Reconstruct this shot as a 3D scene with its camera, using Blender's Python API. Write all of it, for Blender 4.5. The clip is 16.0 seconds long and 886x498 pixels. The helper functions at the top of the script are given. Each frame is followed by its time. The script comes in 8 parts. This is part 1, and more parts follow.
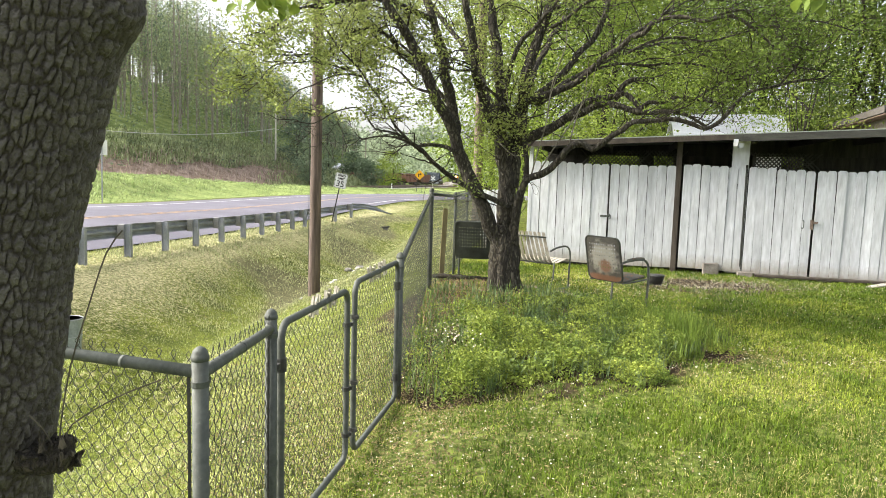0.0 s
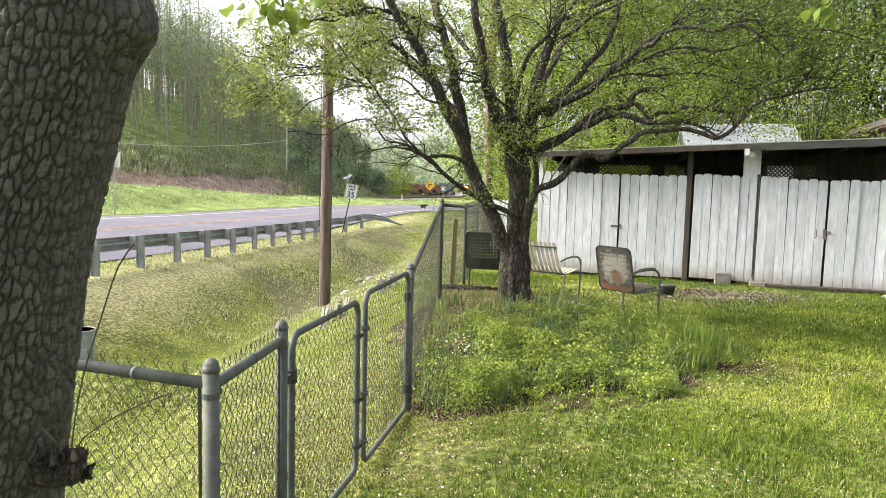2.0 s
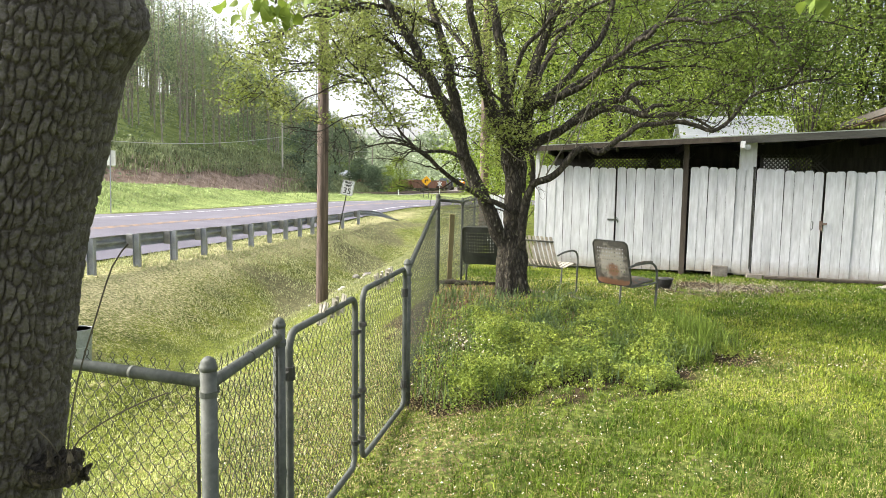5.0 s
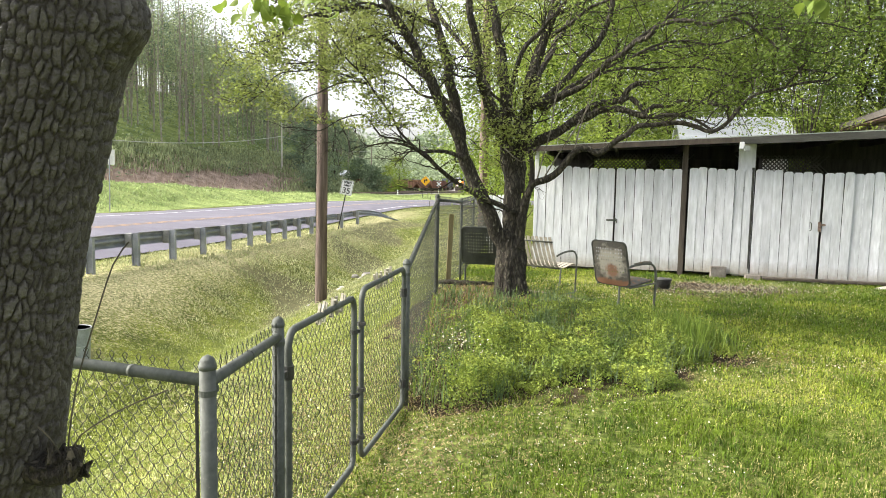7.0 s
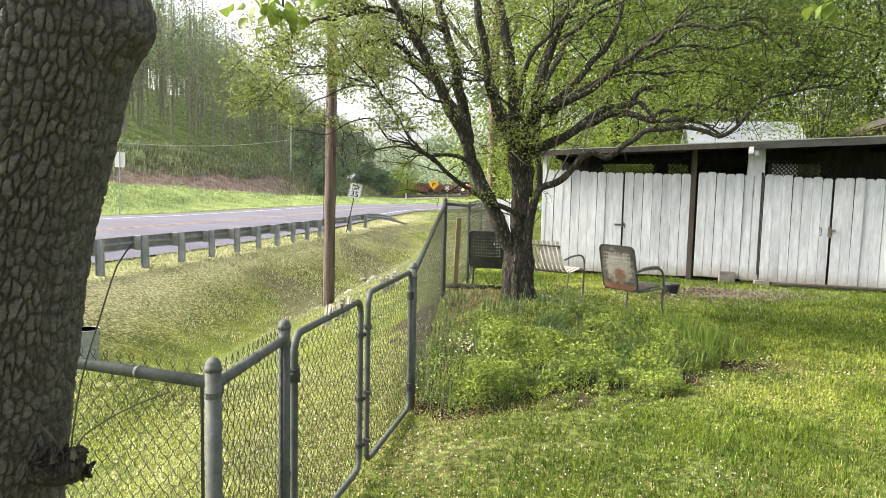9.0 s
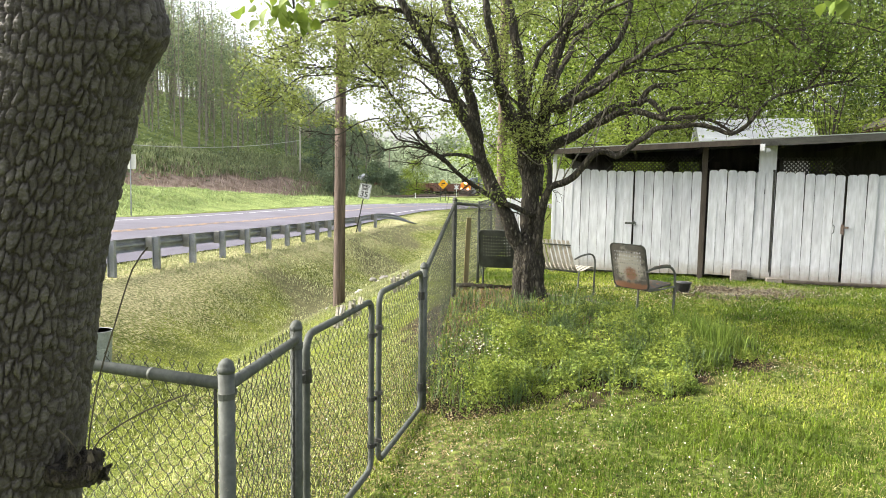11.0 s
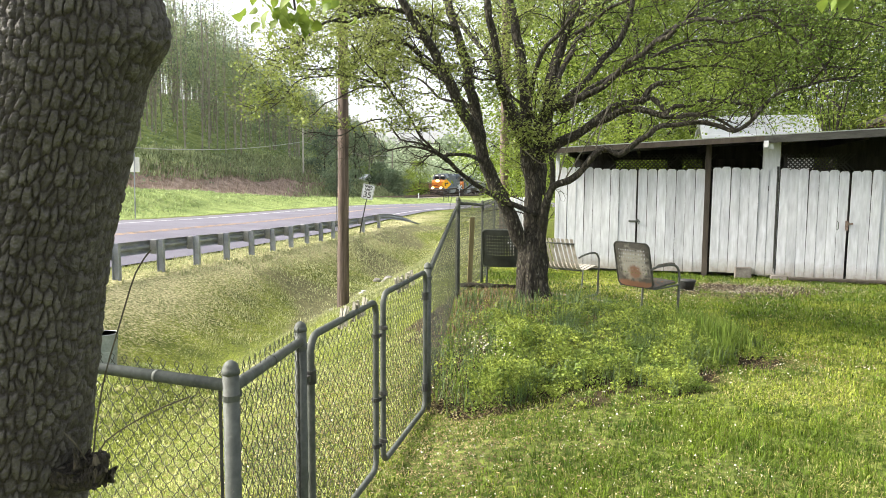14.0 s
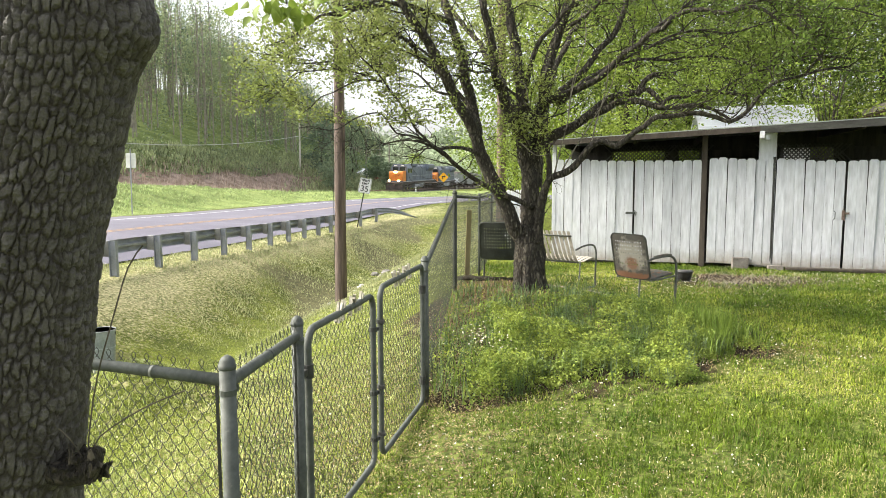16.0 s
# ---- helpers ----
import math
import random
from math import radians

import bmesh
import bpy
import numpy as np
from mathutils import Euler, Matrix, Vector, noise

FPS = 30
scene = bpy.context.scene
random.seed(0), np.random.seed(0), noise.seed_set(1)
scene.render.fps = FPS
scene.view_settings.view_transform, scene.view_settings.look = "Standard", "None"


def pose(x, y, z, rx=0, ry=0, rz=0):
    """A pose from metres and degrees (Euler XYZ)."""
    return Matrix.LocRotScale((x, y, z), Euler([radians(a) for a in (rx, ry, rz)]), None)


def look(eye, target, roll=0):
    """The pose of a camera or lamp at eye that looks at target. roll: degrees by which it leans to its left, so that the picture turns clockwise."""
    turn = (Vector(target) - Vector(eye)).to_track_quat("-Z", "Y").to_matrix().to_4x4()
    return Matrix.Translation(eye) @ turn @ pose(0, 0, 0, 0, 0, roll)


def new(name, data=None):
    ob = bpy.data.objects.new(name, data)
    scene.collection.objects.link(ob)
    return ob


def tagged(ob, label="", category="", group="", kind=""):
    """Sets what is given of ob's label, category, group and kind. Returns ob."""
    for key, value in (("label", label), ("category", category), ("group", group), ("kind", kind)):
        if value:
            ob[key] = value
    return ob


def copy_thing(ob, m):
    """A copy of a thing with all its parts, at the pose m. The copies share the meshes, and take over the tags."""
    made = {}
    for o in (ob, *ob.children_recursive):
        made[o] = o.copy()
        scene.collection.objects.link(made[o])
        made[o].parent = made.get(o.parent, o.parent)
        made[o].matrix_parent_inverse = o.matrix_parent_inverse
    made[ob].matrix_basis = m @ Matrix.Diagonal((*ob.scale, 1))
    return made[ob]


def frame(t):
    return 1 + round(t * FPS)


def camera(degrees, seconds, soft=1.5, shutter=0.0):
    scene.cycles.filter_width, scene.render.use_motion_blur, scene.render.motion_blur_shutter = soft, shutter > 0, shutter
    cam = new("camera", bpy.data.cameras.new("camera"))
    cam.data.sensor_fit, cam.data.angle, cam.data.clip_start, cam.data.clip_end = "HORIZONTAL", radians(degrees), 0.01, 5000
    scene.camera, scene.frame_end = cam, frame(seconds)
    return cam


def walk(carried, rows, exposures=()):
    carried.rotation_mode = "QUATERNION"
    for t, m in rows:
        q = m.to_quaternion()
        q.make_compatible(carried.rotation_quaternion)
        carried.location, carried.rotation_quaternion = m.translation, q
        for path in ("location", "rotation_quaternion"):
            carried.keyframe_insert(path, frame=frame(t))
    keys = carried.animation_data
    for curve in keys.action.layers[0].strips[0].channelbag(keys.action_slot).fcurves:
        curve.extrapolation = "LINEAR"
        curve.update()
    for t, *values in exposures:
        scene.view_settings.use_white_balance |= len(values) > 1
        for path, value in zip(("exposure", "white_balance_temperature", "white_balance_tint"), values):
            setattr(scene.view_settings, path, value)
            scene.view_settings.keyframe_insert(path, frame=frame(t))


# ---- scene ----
cam = camera(63.77, 16.0, soft=0.7)
walk(cam, [
    (0.0, pose(-0.0031, -0.0003, 1.6440, 83.848, -1.692, -2.080)),
    (0.5, pose(-0.0059, -0.0012, 1.6442, 84.013, -1.953, -1.597)),
    (1.0, pose(-0.0073, 0.0006, 1.6440, 84.169, -1.943, -1.298)),
    (1.5, pose(-0.0062, 0.0013, 1.6440, 84.395, -1.733, -1.190)),
    (2.0, pose(-0.0017, -0.0018, 1.6473, 84.662, -1.460, -1.267)),
    (2.5, pose(-0.0015, 0.0018, 1.6474, 84.916, -1.208, -1.517)),
    (3.0, pose(-0.0069, 0.0068, 1.6510, 85.112, -1.132, -2.015)),
    (3.5, pose(0.0018, 0.0010, 1.6503, 84.896, -0.984, -1.656)),
    (4.0, pose(-0.0011, 0.0044, 1.6487, 84.564, -0.878, -1.582)),
    (6.5, pose(0.0019, -0.0019, 1.6487, 84.203, -1.009, -1.534)),
    (7.0, pose(-0.0004, -0.0028, 1.6478, 84.288, -1.080, -1.613)),
    (7.5, pose(0.0020, -0.0048, 1.6477, 84.370, -1.018, -1.675)),
    (8.0, pose(0.0057, -0.0071, 1.6497, 84.455, -1.044, -1.652)),
    (8.5, pose(0.0056, -0.0036, 1.6476, 84.517, -1.137, -1.366)),
    (9.0, pose(0.0072, -0.0034, 1.6471, 84.579, -1.296, -0.943)),
    (11.5, pose(0.0003, -0.0008, 1.6502, 84.512, -0.753, -0.079)),
    (12.0, pose(0.0001, -0.0011, 1.6501, 84.584, -0.594, -0.007)),
    (12.5, pose(-0.0000, -0.0000, 1.6500, 84.786, -0.448, 0.041)),
    (13.0, pose(-0.0010, -0.0005, 1.6499, 84.781, -0.402, 0.035)),
    (13.5, pose(0.0032, -0.0056, 1.6517, 84.688, -0.343, 0.037)),
    (14.0, pose(0.0033, -0.0016, 1.6502, 84.512, -0.344, 0.047)),
    (14.5, pose(0.0031, -0.0040, 1.6505, 84.307, -0.252, 0.092)),
    (15.0, pose(0.0057, -0.0024, 1.6480, 84.124, -0.071, 0.110)),
    (15.5, pose(0.0078, -0.0054, 1.6499, 84.024, 0.083, -0.003)),
    (16.0, pose(0.0123, -0.0050, 1.6498, 83.974, 0.165, -0.175)),
])

# ---- world and sun ----
SUN_EL, SUN_AZ = 38.0, 275.0      # a veiled sun, high to the left and ahead
world = bpy.data.worlds.new("sky")
scene.world = world
world.use_nodes = True
wn = world.node_tree.nodes
sky = wn.new("ShaderNodeTexSky")
sky.sky_type, sky.sun_disc = "NISHITA", False
sky.sun_elevation, sky.sun_rotation = radians(SUN_EL), radians(SUN_AZ)
sky.air_density, sky.dust_density, sky.ozone_density = 1.0, 4.0, 1.0
pale = wn.new("ShaderNodeHueSaturation")
pale.inputs["Saturation"].default_value = 0.28
world.node_tree.links.new(sky.outputs[0], pale.inputs["Color"])
world.node_tree.links.new(pale.outputs[0], wn["Background"].inputs["Color"])
wn["Background"].inputs["Strength"].default_value = 0.135
sun = new("sun", bpy.data.lights.new("sun", "SUN"))
sun.data.energy, sun.data.angle, sun.data.color = 2.8, radians(22), (1.0, 0.93, 0.80)
az, el = radians(SUN_AZ), radians(SUN_EL)
sun.matrix_basis = look((math.sin(az) * math.cos(el) * 50, math.cos(az) * math.cos(el) * 50, math.sin(el) * 50), (0, 0, 0))
scene.view_settings.exposure = 1.67

# ---- materials ----
MATS = {}


def mat(name, dark, light, scale=8.0, rough=0.8, metal=0.0, bump=0.3, fine=60.0, spots=None, spot_amount=0.5, stretch=(1, 1, 1), vary=0.12, coord="Object", spec=0.4, relief=0.01, crackle=0.0):
    """A two-scale noise material: broad stains between dark and light, fine grain with relief, spots of a third colour."""
    if name in MATS:
        return MATS[name]
    m = bpy.data.materials.new(name)
    m.use_nodes = True
    nt = m.node_tree
    N, L = nt.nodes, nt.links.new
    p = N["Principled BSDF"]
    tc = N.new("ShaderNodeTexCoord")
    mp = N.new("ShaderNodeMapping")
    mp.inputs["Scale"].default_value = stretch
    # each piece takes its own stretch of the pattern
    pc = N.new("ShaderNodeObjectInfo")
    sh = N.new("ShaderNodeVectorMath")
    sh.operation = "MULTIPLY_ADD"
    sh.inputs[1].default_value = (23.0, 17.0, 31.0)
    L(pc.outputs["Random"], sh.inputs[0])
    L(tc.outputs[coord], sh.inputs[2])
    L(sh.outputs[0], mp.inputs["Vector"])
    a = N.new("ShaderNodeTexNoise")
    a.inputs["Scale"].default_value, a.inputs["Detail"].default_value, a.inputs["Roughness"].default_value = scale, 6, 0.62
    b = N.new("ShaderNodeTexNoise")
    b.inputs["Scale"].default_value, b.inputs["Detail"].default_value = fine, 4
    L(mp.outputs[0], a.inputs["Vector"])
    L(mp.outputs[0], b.inputs["Vector"])
    r = N.new("ShaderNodeValToRGB")
    r.color_ramp.elements[0].position, r.color_ramp.elements[1].position = 0.32, 0.68
    r.color_ramp.elements[0].color, r.color_ramp.elements[1].color = (*dark, 1), (*light, 1)
    L(a.outputs["Fac"], r.inputs["Fac"])
    colour = r.outputs[0]
    if spots:
        c = N.new("ShaderNodeTexNoise")
        c.inputs["Scale"].default_value, c.inputs["Detail"].default_value, c.inputs["Roughness"].default_value = scale * 2.7, 8, 0.7
        L(mp.outputs[0], c.inputs["Vector"])
        cr = N.new("ShaderNodeValToRGB")
        cr.color_ramp.elements[0].position, cr.color_ramp.elements[1].position = 0.75 - 0.35 * spot_amount, 0.85 - 0.35 * spot_amount
        L(c.outputs["Fac"], cr.inputs["Fac"])
        mx = N.new("ShaderNodeMix")
        mx.data_type = "RGBA"
        mx.inputs["B"].default_value = (*spots, 1)
        L(cr.outputs[0], mx.inputs["Factor"])
        L(colour, mx.inputs["A"])
        colour = mx.outputs["Result"]
    ridge = None
    if crackle:
        vo = N.new("ShaderNodeTexVoronoi")
        vo.feature = "DISTANCE_TO_EDGE"
        vo.inputs["Scale"].default_value = crackle
        wv = N.new("ShaderNodeMix")
        wv.data_type = "VECTOR"
        wv.inputs["Factor"].default_value = 0.10
        L(mp.outputs[0], wv.inputs[4])
        L(a.outputs["Color"], wv.inputs[5])
        L(wv.outputs[1], vo.inputs["Vector"])
        ridge = N.new("ShaderNodeMapRange")
        ridge.inputs["From Max"].default_value = 0.30
        L(vo.outputs["Distance"], ridge.inputs["Value"])
        rr_ = N.new("ShaderNodeMix")
        rr_.data_type = "RGBA"
        rr_.inputs["A"].default_value = (dark[0] * 0.7, dark[1] * 0.7, dark[2] * 0.7, 1)
        L(ridge.outputs[0], rr_.inputs["Factor"])
        L(colour, rr_.inputs["B"])
        colour = rr_.outputs["Result"]
    # fine grain and a little difference from piece to piece
    oi = N.new("ShaderNodeObjectInfo")
    ge = N.new("ShaderNodeNewGeometry")
    add = N.new("ShaderNodeMath")
    add.operation = "ADD"
    L(oi.outputs["Random"], add.inputs[0])
    L(ge.outputs["Random Per Island"], add.inputs[1])
    fr = N.new("ShaderNodeMath")
    fr.operation = "FRACT"
    L(add.outputs[0], fr.inputs[0])
    mr = N.new("ShaderNodeMapRange")
    mr.inputs["To Min"].default_value, mr.inputs["To Max"].default_value = 1 - vary, 1 + vary
    L(fr.outputs[0], mr.inputs["Value"])
    gm = N.new("ShaderNodeMapRange")
    gm.inputs["From Min"].default_value, gm.inputs["From Max"].default_value = 0.3, 0.7
    gm.inputs["To Min"].default_value, gm.inputs["To Max"].default_value = 0.86, 1.12
    L(b.outputs["Fac"], gm.inputs["Value"])
    mu = N.new("ShaderNodeMath")
    mu.operation = "MULTIPLY"
    L(mr.outputs[0], mu.inputs[0])
    L(gm.outputs[0], mu.inputs[1])
    hv = N.new("ShaderNodeHueSaturation")
    L(mu.outputs[0], hv.inputs["Value"])
    L(colour, hv.inputs["Color"])
    L(hv.outputs[0], p.inputs["Base Color"])
    p.inputs["Roughness"].default_value, p.inputs["Metallic"].default_value = rough, metal
    p.inputs["Specular IOR Level"].default_value = spec
    if bump:
        bp = N.new("ShaderNodeBump")
        bp.inputs["Strength"].default_value, bp.inputs["Distance"].default_value = bump, relief
        if ridge:
            hs = N.new("ShaderNodeMath")
            hs.operation = "MULTIPLY_ADD"
            hs.inputs[1].default_value = 0.5
            L(b.outputs["Fac"], hs.inputs[0])
            L(ridge.outputs[0], hs.inputs[2])
            L(hs.outputs[0], bp.inputs["Height"])
        else:
            L(b.outputs["Fac"], bp.inputs["Height"])
        L(bp.outputs[0], p.inputs["Normal"])
    MATS[name] = m
    return m


def leafy(name, dark, light, scale=2.0, through_light=0.35, vary=0.35):
    """Thin leaves: a diffuse face with light passing through it."""
    m = mat(name, dark, light, scale=scale, rough=0.55, bump=0.0, fine=9.0, vary=vary, spec=0.25)
    nt = m.node_tree
    p, out = nt.nodes["Principled BSDF"], nt.nodes["Material Output"]
    tr = nt.nodes.new("ShaderNodeBsdfTranslucent")
    mix = nt.nodes.new("ShaderNodeMixShader")
    mix.inputs[0].default_value = through_light
    nt.links.new(p.inputs["Base Color"].links[0].from_socket, tr.inputs["Color"])
    nt.links.new(p.outputs[0], mix.inputs[1])
    nt.links.new(tr.outputs[0], mix.inputs[2])
    nt.links.new(mix.outputs[0], out.inputs["Surface"])
    return m


def glow(name, colour, strength):
    m = bpy.data.materials.new(name)
    m.use_nodes = True
    p = m.node_tree.nodes["Principled BSDF"]
    p.inputs["Base Color"].default_value = (*colour, 1)
    p.inputs["Emission Color"].default_value = (*colour, 1)
    p.inputs["Emission Strength"].default_value = strength
    return m


galvanised = mat("galvanised_steel", (0.05, 0.056, 0.048), (0.095, 0.103, 0.09), scale=14, rough=0.66, metal=0.08, bump=0.15, spots=(0.14, 0.13, 0.11), spot_amount=0.35)
rail_steel = mat("weathered_guardrail_steel", (0.20, 0.215, 0.245), (0.32, 0.335, 0.37), scale=3, rough=0.55, metal=0.2, bump=0.1)
wire_steel = mat("chain_link_wire", (0.035, 0.038, 0.033), (0.085, 0.088, 0.078), scale=10, rough=0.75, metal=0.1, bump=0, spec=0.2)
dark_steel = mat("dark_steel", (0.03, 0.03, 0.03), (0.06, 0.06, 0.055), scale=20, rough=0.6, metal=0.4)
white_boards = mat("weathered_white_paint", (0.44, 0.455, 0.475), (0.62, 0.635, 0.66), scale=2.0, rough=0.8, bump=0.15, fine=9, spots=(0.27, 0.26, 0.23), spot_amount=0.30, stretch=(3, 3, 0.5), vary=0.08)


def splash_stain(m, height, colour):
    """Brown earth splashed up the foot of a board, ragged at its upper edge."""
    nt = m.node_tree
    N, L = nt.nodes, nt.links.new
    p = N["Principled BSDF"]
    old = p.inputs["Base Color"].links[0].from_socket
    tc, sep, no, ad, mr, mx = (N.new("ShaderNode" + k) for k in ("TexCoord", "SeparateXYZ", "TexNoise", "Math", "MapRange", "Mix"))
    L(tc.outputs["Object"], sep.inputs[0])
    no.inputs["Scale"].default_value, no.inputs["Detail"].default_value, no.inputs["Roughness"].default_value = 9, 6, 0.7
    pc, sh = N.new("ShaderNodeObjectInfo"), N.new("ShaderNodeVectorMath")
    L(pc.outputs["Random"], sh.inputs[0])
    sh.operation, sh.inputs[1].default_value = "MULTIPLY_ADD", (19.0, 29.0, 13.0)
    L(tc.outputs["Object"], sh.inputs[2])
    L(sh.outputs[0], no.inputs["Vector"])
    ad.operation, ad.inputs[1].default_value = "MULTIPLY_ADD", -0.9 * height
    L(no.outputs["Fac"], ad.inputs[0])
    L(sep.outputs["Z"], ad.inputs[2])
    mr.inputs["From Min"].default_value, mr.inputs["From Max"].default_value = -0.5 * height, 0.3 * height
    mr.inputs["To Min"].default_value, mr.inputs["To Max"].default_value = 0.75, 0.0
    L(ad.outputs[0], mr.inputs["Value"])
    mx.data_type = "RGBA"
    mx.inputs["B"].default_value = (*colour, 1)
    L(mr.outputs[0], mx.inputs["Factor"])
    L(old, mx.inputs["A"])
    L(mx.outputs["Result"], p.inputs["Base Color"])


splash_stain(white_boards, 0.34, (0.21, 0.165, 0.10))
grey_wood = mat("grey_weathered_wood", (0.03, 0.03, 0.026), (0.06, 0.06, 0.052), scale=3, rough=0.85, bump=0.5, fine=30, stretch=(1, 4, 4))
dark_wood = mat("dark_brown_wood", (0.035, 0.028, 0.022), (0.08, 0.065, 0.05), scale=4, rough=0.85, bump=0.4, stretch=(3, 3, 0.5))
pole_wood = mat("pole_wood", (0.045, 0.031, 0.025), (0.19, 0.142, 0.118), scale=4.0, rough=0.9, bump=0.8, fine=18, stretch=(5, 5, 0.25), spots=(0.09, 0.06, 0.045), spot_amount=0.4)
bark = mat("grey_brown_bark", (0.034, 0.028, 0.019), (0.115, 0.096, 0.068), scale=11, rough=0.92, bump=1.0, fine=30, stretch=(1, 1, 0.4), spots=(0.13, 0.14, 0.065), spot_amount=0.36, relief=0.010, crackle=78)
flecked_bark = mat("flecked_brown_bark", (0.040, 0.034, 0.025), (0.15, 0.132, 0.096), scale=12, rough=0.92, bump=1.0, fine=60, stretch=(1, 1, 0.4), spots=(0.46, 0.43, 0.34), spot_amount=0.47, relief=0.022, crackle=27)
pale_twig = mat("pale_grey_twig", (0.10, 0.09, 0.068), (0.19, 0.17, 0.13), scale=12, rough=0.8, bump=0.2)
far_bark = mat("pale_far_bark", (0.14, 0.12, 0.10), (0.32, 0.29, 0.25), scale=2, rough=0.9, bump=0)
asphalt = mat("worn_asphalt", (0.098, 0.094, 0.118), (0.142, 0.136, 0.166), scale=0.35, rough=0.9, spec=0.2, bump=0.25, fine=40, stretch=(1, 1, 1))
concrete = mat("pale_concrete", (0.32, 0.31, 0.29), (0.5, 0.49, 0.46), scale=6, rough=0.9, bump=0.4)
gravel = mat("ballast", (0.16, 0.15, 0.14), (0.36, 0.34, 0.32), scale=3, rough=0.95, bump=0.6, fine=14)

# ---- mesh tools ----


class MB:
    """Collects vertices and faces for one mesh."""

    def __init__(self):
        self.v, self.f = [], []

    def add(self, verts, faces):
        n = len(self.v)
        self.v.extend([tuple(c) for c in verts])
        self.f.extend([tuple(i + n for i in q) for q in faces])
        return self

    def box(self, cx, cy, cz, sx, sy, sz, m=None):
        pts = [Vector((cx + i * sx / 2, cy + j * sy / 2, cz + k * sz / 2)) for i in (-1, 1) for j in (-1, 1) for k in (-1, 1)]
        if m is not None:
            pts = [m @ p for p in pts]
        return self.add(pts, [(0, 1, 3, 2), (4, 6, 7, 5), (0, 4, 5, 1), (2, 3, 7, 6), (0, 2, 6, 4), (1, 5, 7, 3)])

    def tube(self, pts, radii, sides=8, caps=True, jag=0.0):
        pts = [Vector(p) for p in pts]
        if not hasattr(radii, "__len__"):
            radii = [radii] * len(pts)
        rings, side = [], None
        for i, p in enumerate(pts):
            d = (pts[min(i + 1, len(pts) - 1)] - pts[max(i - 1, 0)])
            d = d.normalized() if d.length > 1e-9 else Vector((0, 0, 1))
            if side is None:
                side = d.cross(Vector((0, 0, 1)) if abs(d.z) < 0.9 else Vector((1, 0, 0))).normalized()
            side = side - d * side.dot(d)
            side = side.normalized() if side.length > 1e-6 else d.orthogonal().normalized()
            other = d.cross(side)
            swell = [1.0] * sides
            if jag:
                kk = np.arange(sides, dtype=float)
                swell = (1 + jag * (lattice(kk * 0.5, kk * 0 + i * 0.22 + radii[0] * 90, 5) + 0.7 * lattice(kk, kk * 0 + i * 0.9, 6) - 0.85)).tolist()
            rings.append([p + (side * math.cos(2 * math.pi * k / sides) + other * math.sin(2 * math.pi * k / sides)) * (radii[i] * swell[k]) for k in range(sides)])
        faces = []
        for i in range(len(pts) - 1):
            for k in range(sides):
                k2 = (k + 1) % sides
                faces.append((i * sides + k, i * sides + k2, (i + 1) * sides + k2, (i + 1) * sides + k))
        if caps:
            faces.append(tuple(reversed(range(sides))))
            faces.append(tuple((len(pts) - 1) * sides + k for k in range(sides)))
        return self.add([q for r in rings for q in r], faces)

    def prism(self, outline, lo, hi, axis="y"):
        """An outline of (a, b) pairs pushed out along an axis."""
        def at(a, b, c):
            return {"x": (c, a, b), "y": (a, c, b), "z": (a, b, c)}[axis]
        n = len(outline)
        verts = [at(a, b, lo) for a, b in outline] + [at(a, b, hi) for a, b in outline]
        faces = [tuple(range(n)), tuple(reversed(range(n, 2 * n)))]
        faces += [(i, i + n, (i + 1) % n + n, (i + 1) % n) for i in range(n)]
        return self.add(verts, faces)

    def mesh(self, name, material, smooth=False):
        me = bpy.data.meshes.new(name)
        me.from_pydata(self.v, [], self.f)
        me.materials.append(material)
        if smooth:
            me.shade_smooth()
        me.update()
        return me


def bevel_mesh(me, width, segments=2):
    bm = bmesh.new()
    bm.from_mesh(me)
    bmesh.ops.recalc_face_normals(bm, faces=bm.faces)
    bmesh.ops.bevel(bm, geom=bm.edges[:], offset=width, segments=segments, affect="EDGES", profile=0.6)
    bm.to_mesh(me)
    bm.free()
    return me


def part(name, data, parent, label="", m=None):
    """Links a mesh as one part under a thing or a part."""
    ob = new(name, data)
    ob.parent = parent
    if m is not None:
        ob.matrix_basis = m
    return tagged(ob, label)


def thing(name, m, label, category, group="", kind=""):
    ob = new(name)
    ob.matrix_basis = m
    return tagged(ob, label, category, group, kind)


def big_mesh(name, verts, faces, material, smooth=False):
    """A mesh straight from arrays: verts (n, 3), faces (m, 3 or 4)."""
    verts, faces = np.asarray(verts, dtype=np.float32), np.asarray(faces, dtype=np.int32)
    me = bpy.data.meshes.new(name)
    me.vertices.add(len(verts))
    me.vertices.foreach_set("co", verts.ravel())
    k = faces.shape[1]
    me.loops.add(faces.size)
    me.loops.foreach_set("vertex_index", faces.ravel())
    me.polygons.add(len(faces))
    me.polygons.foreach_set("loop_start", np.arange(0, faces.size, k, dtype=np.int32))
    me.polygons.foreach_set("loop_total", np.full(len(faces), k, dtype=np.int32))
    me.update(calc_edges=True)
    me.materials.append(material)
    if smooth:
        me.shade_smooth()
    return me


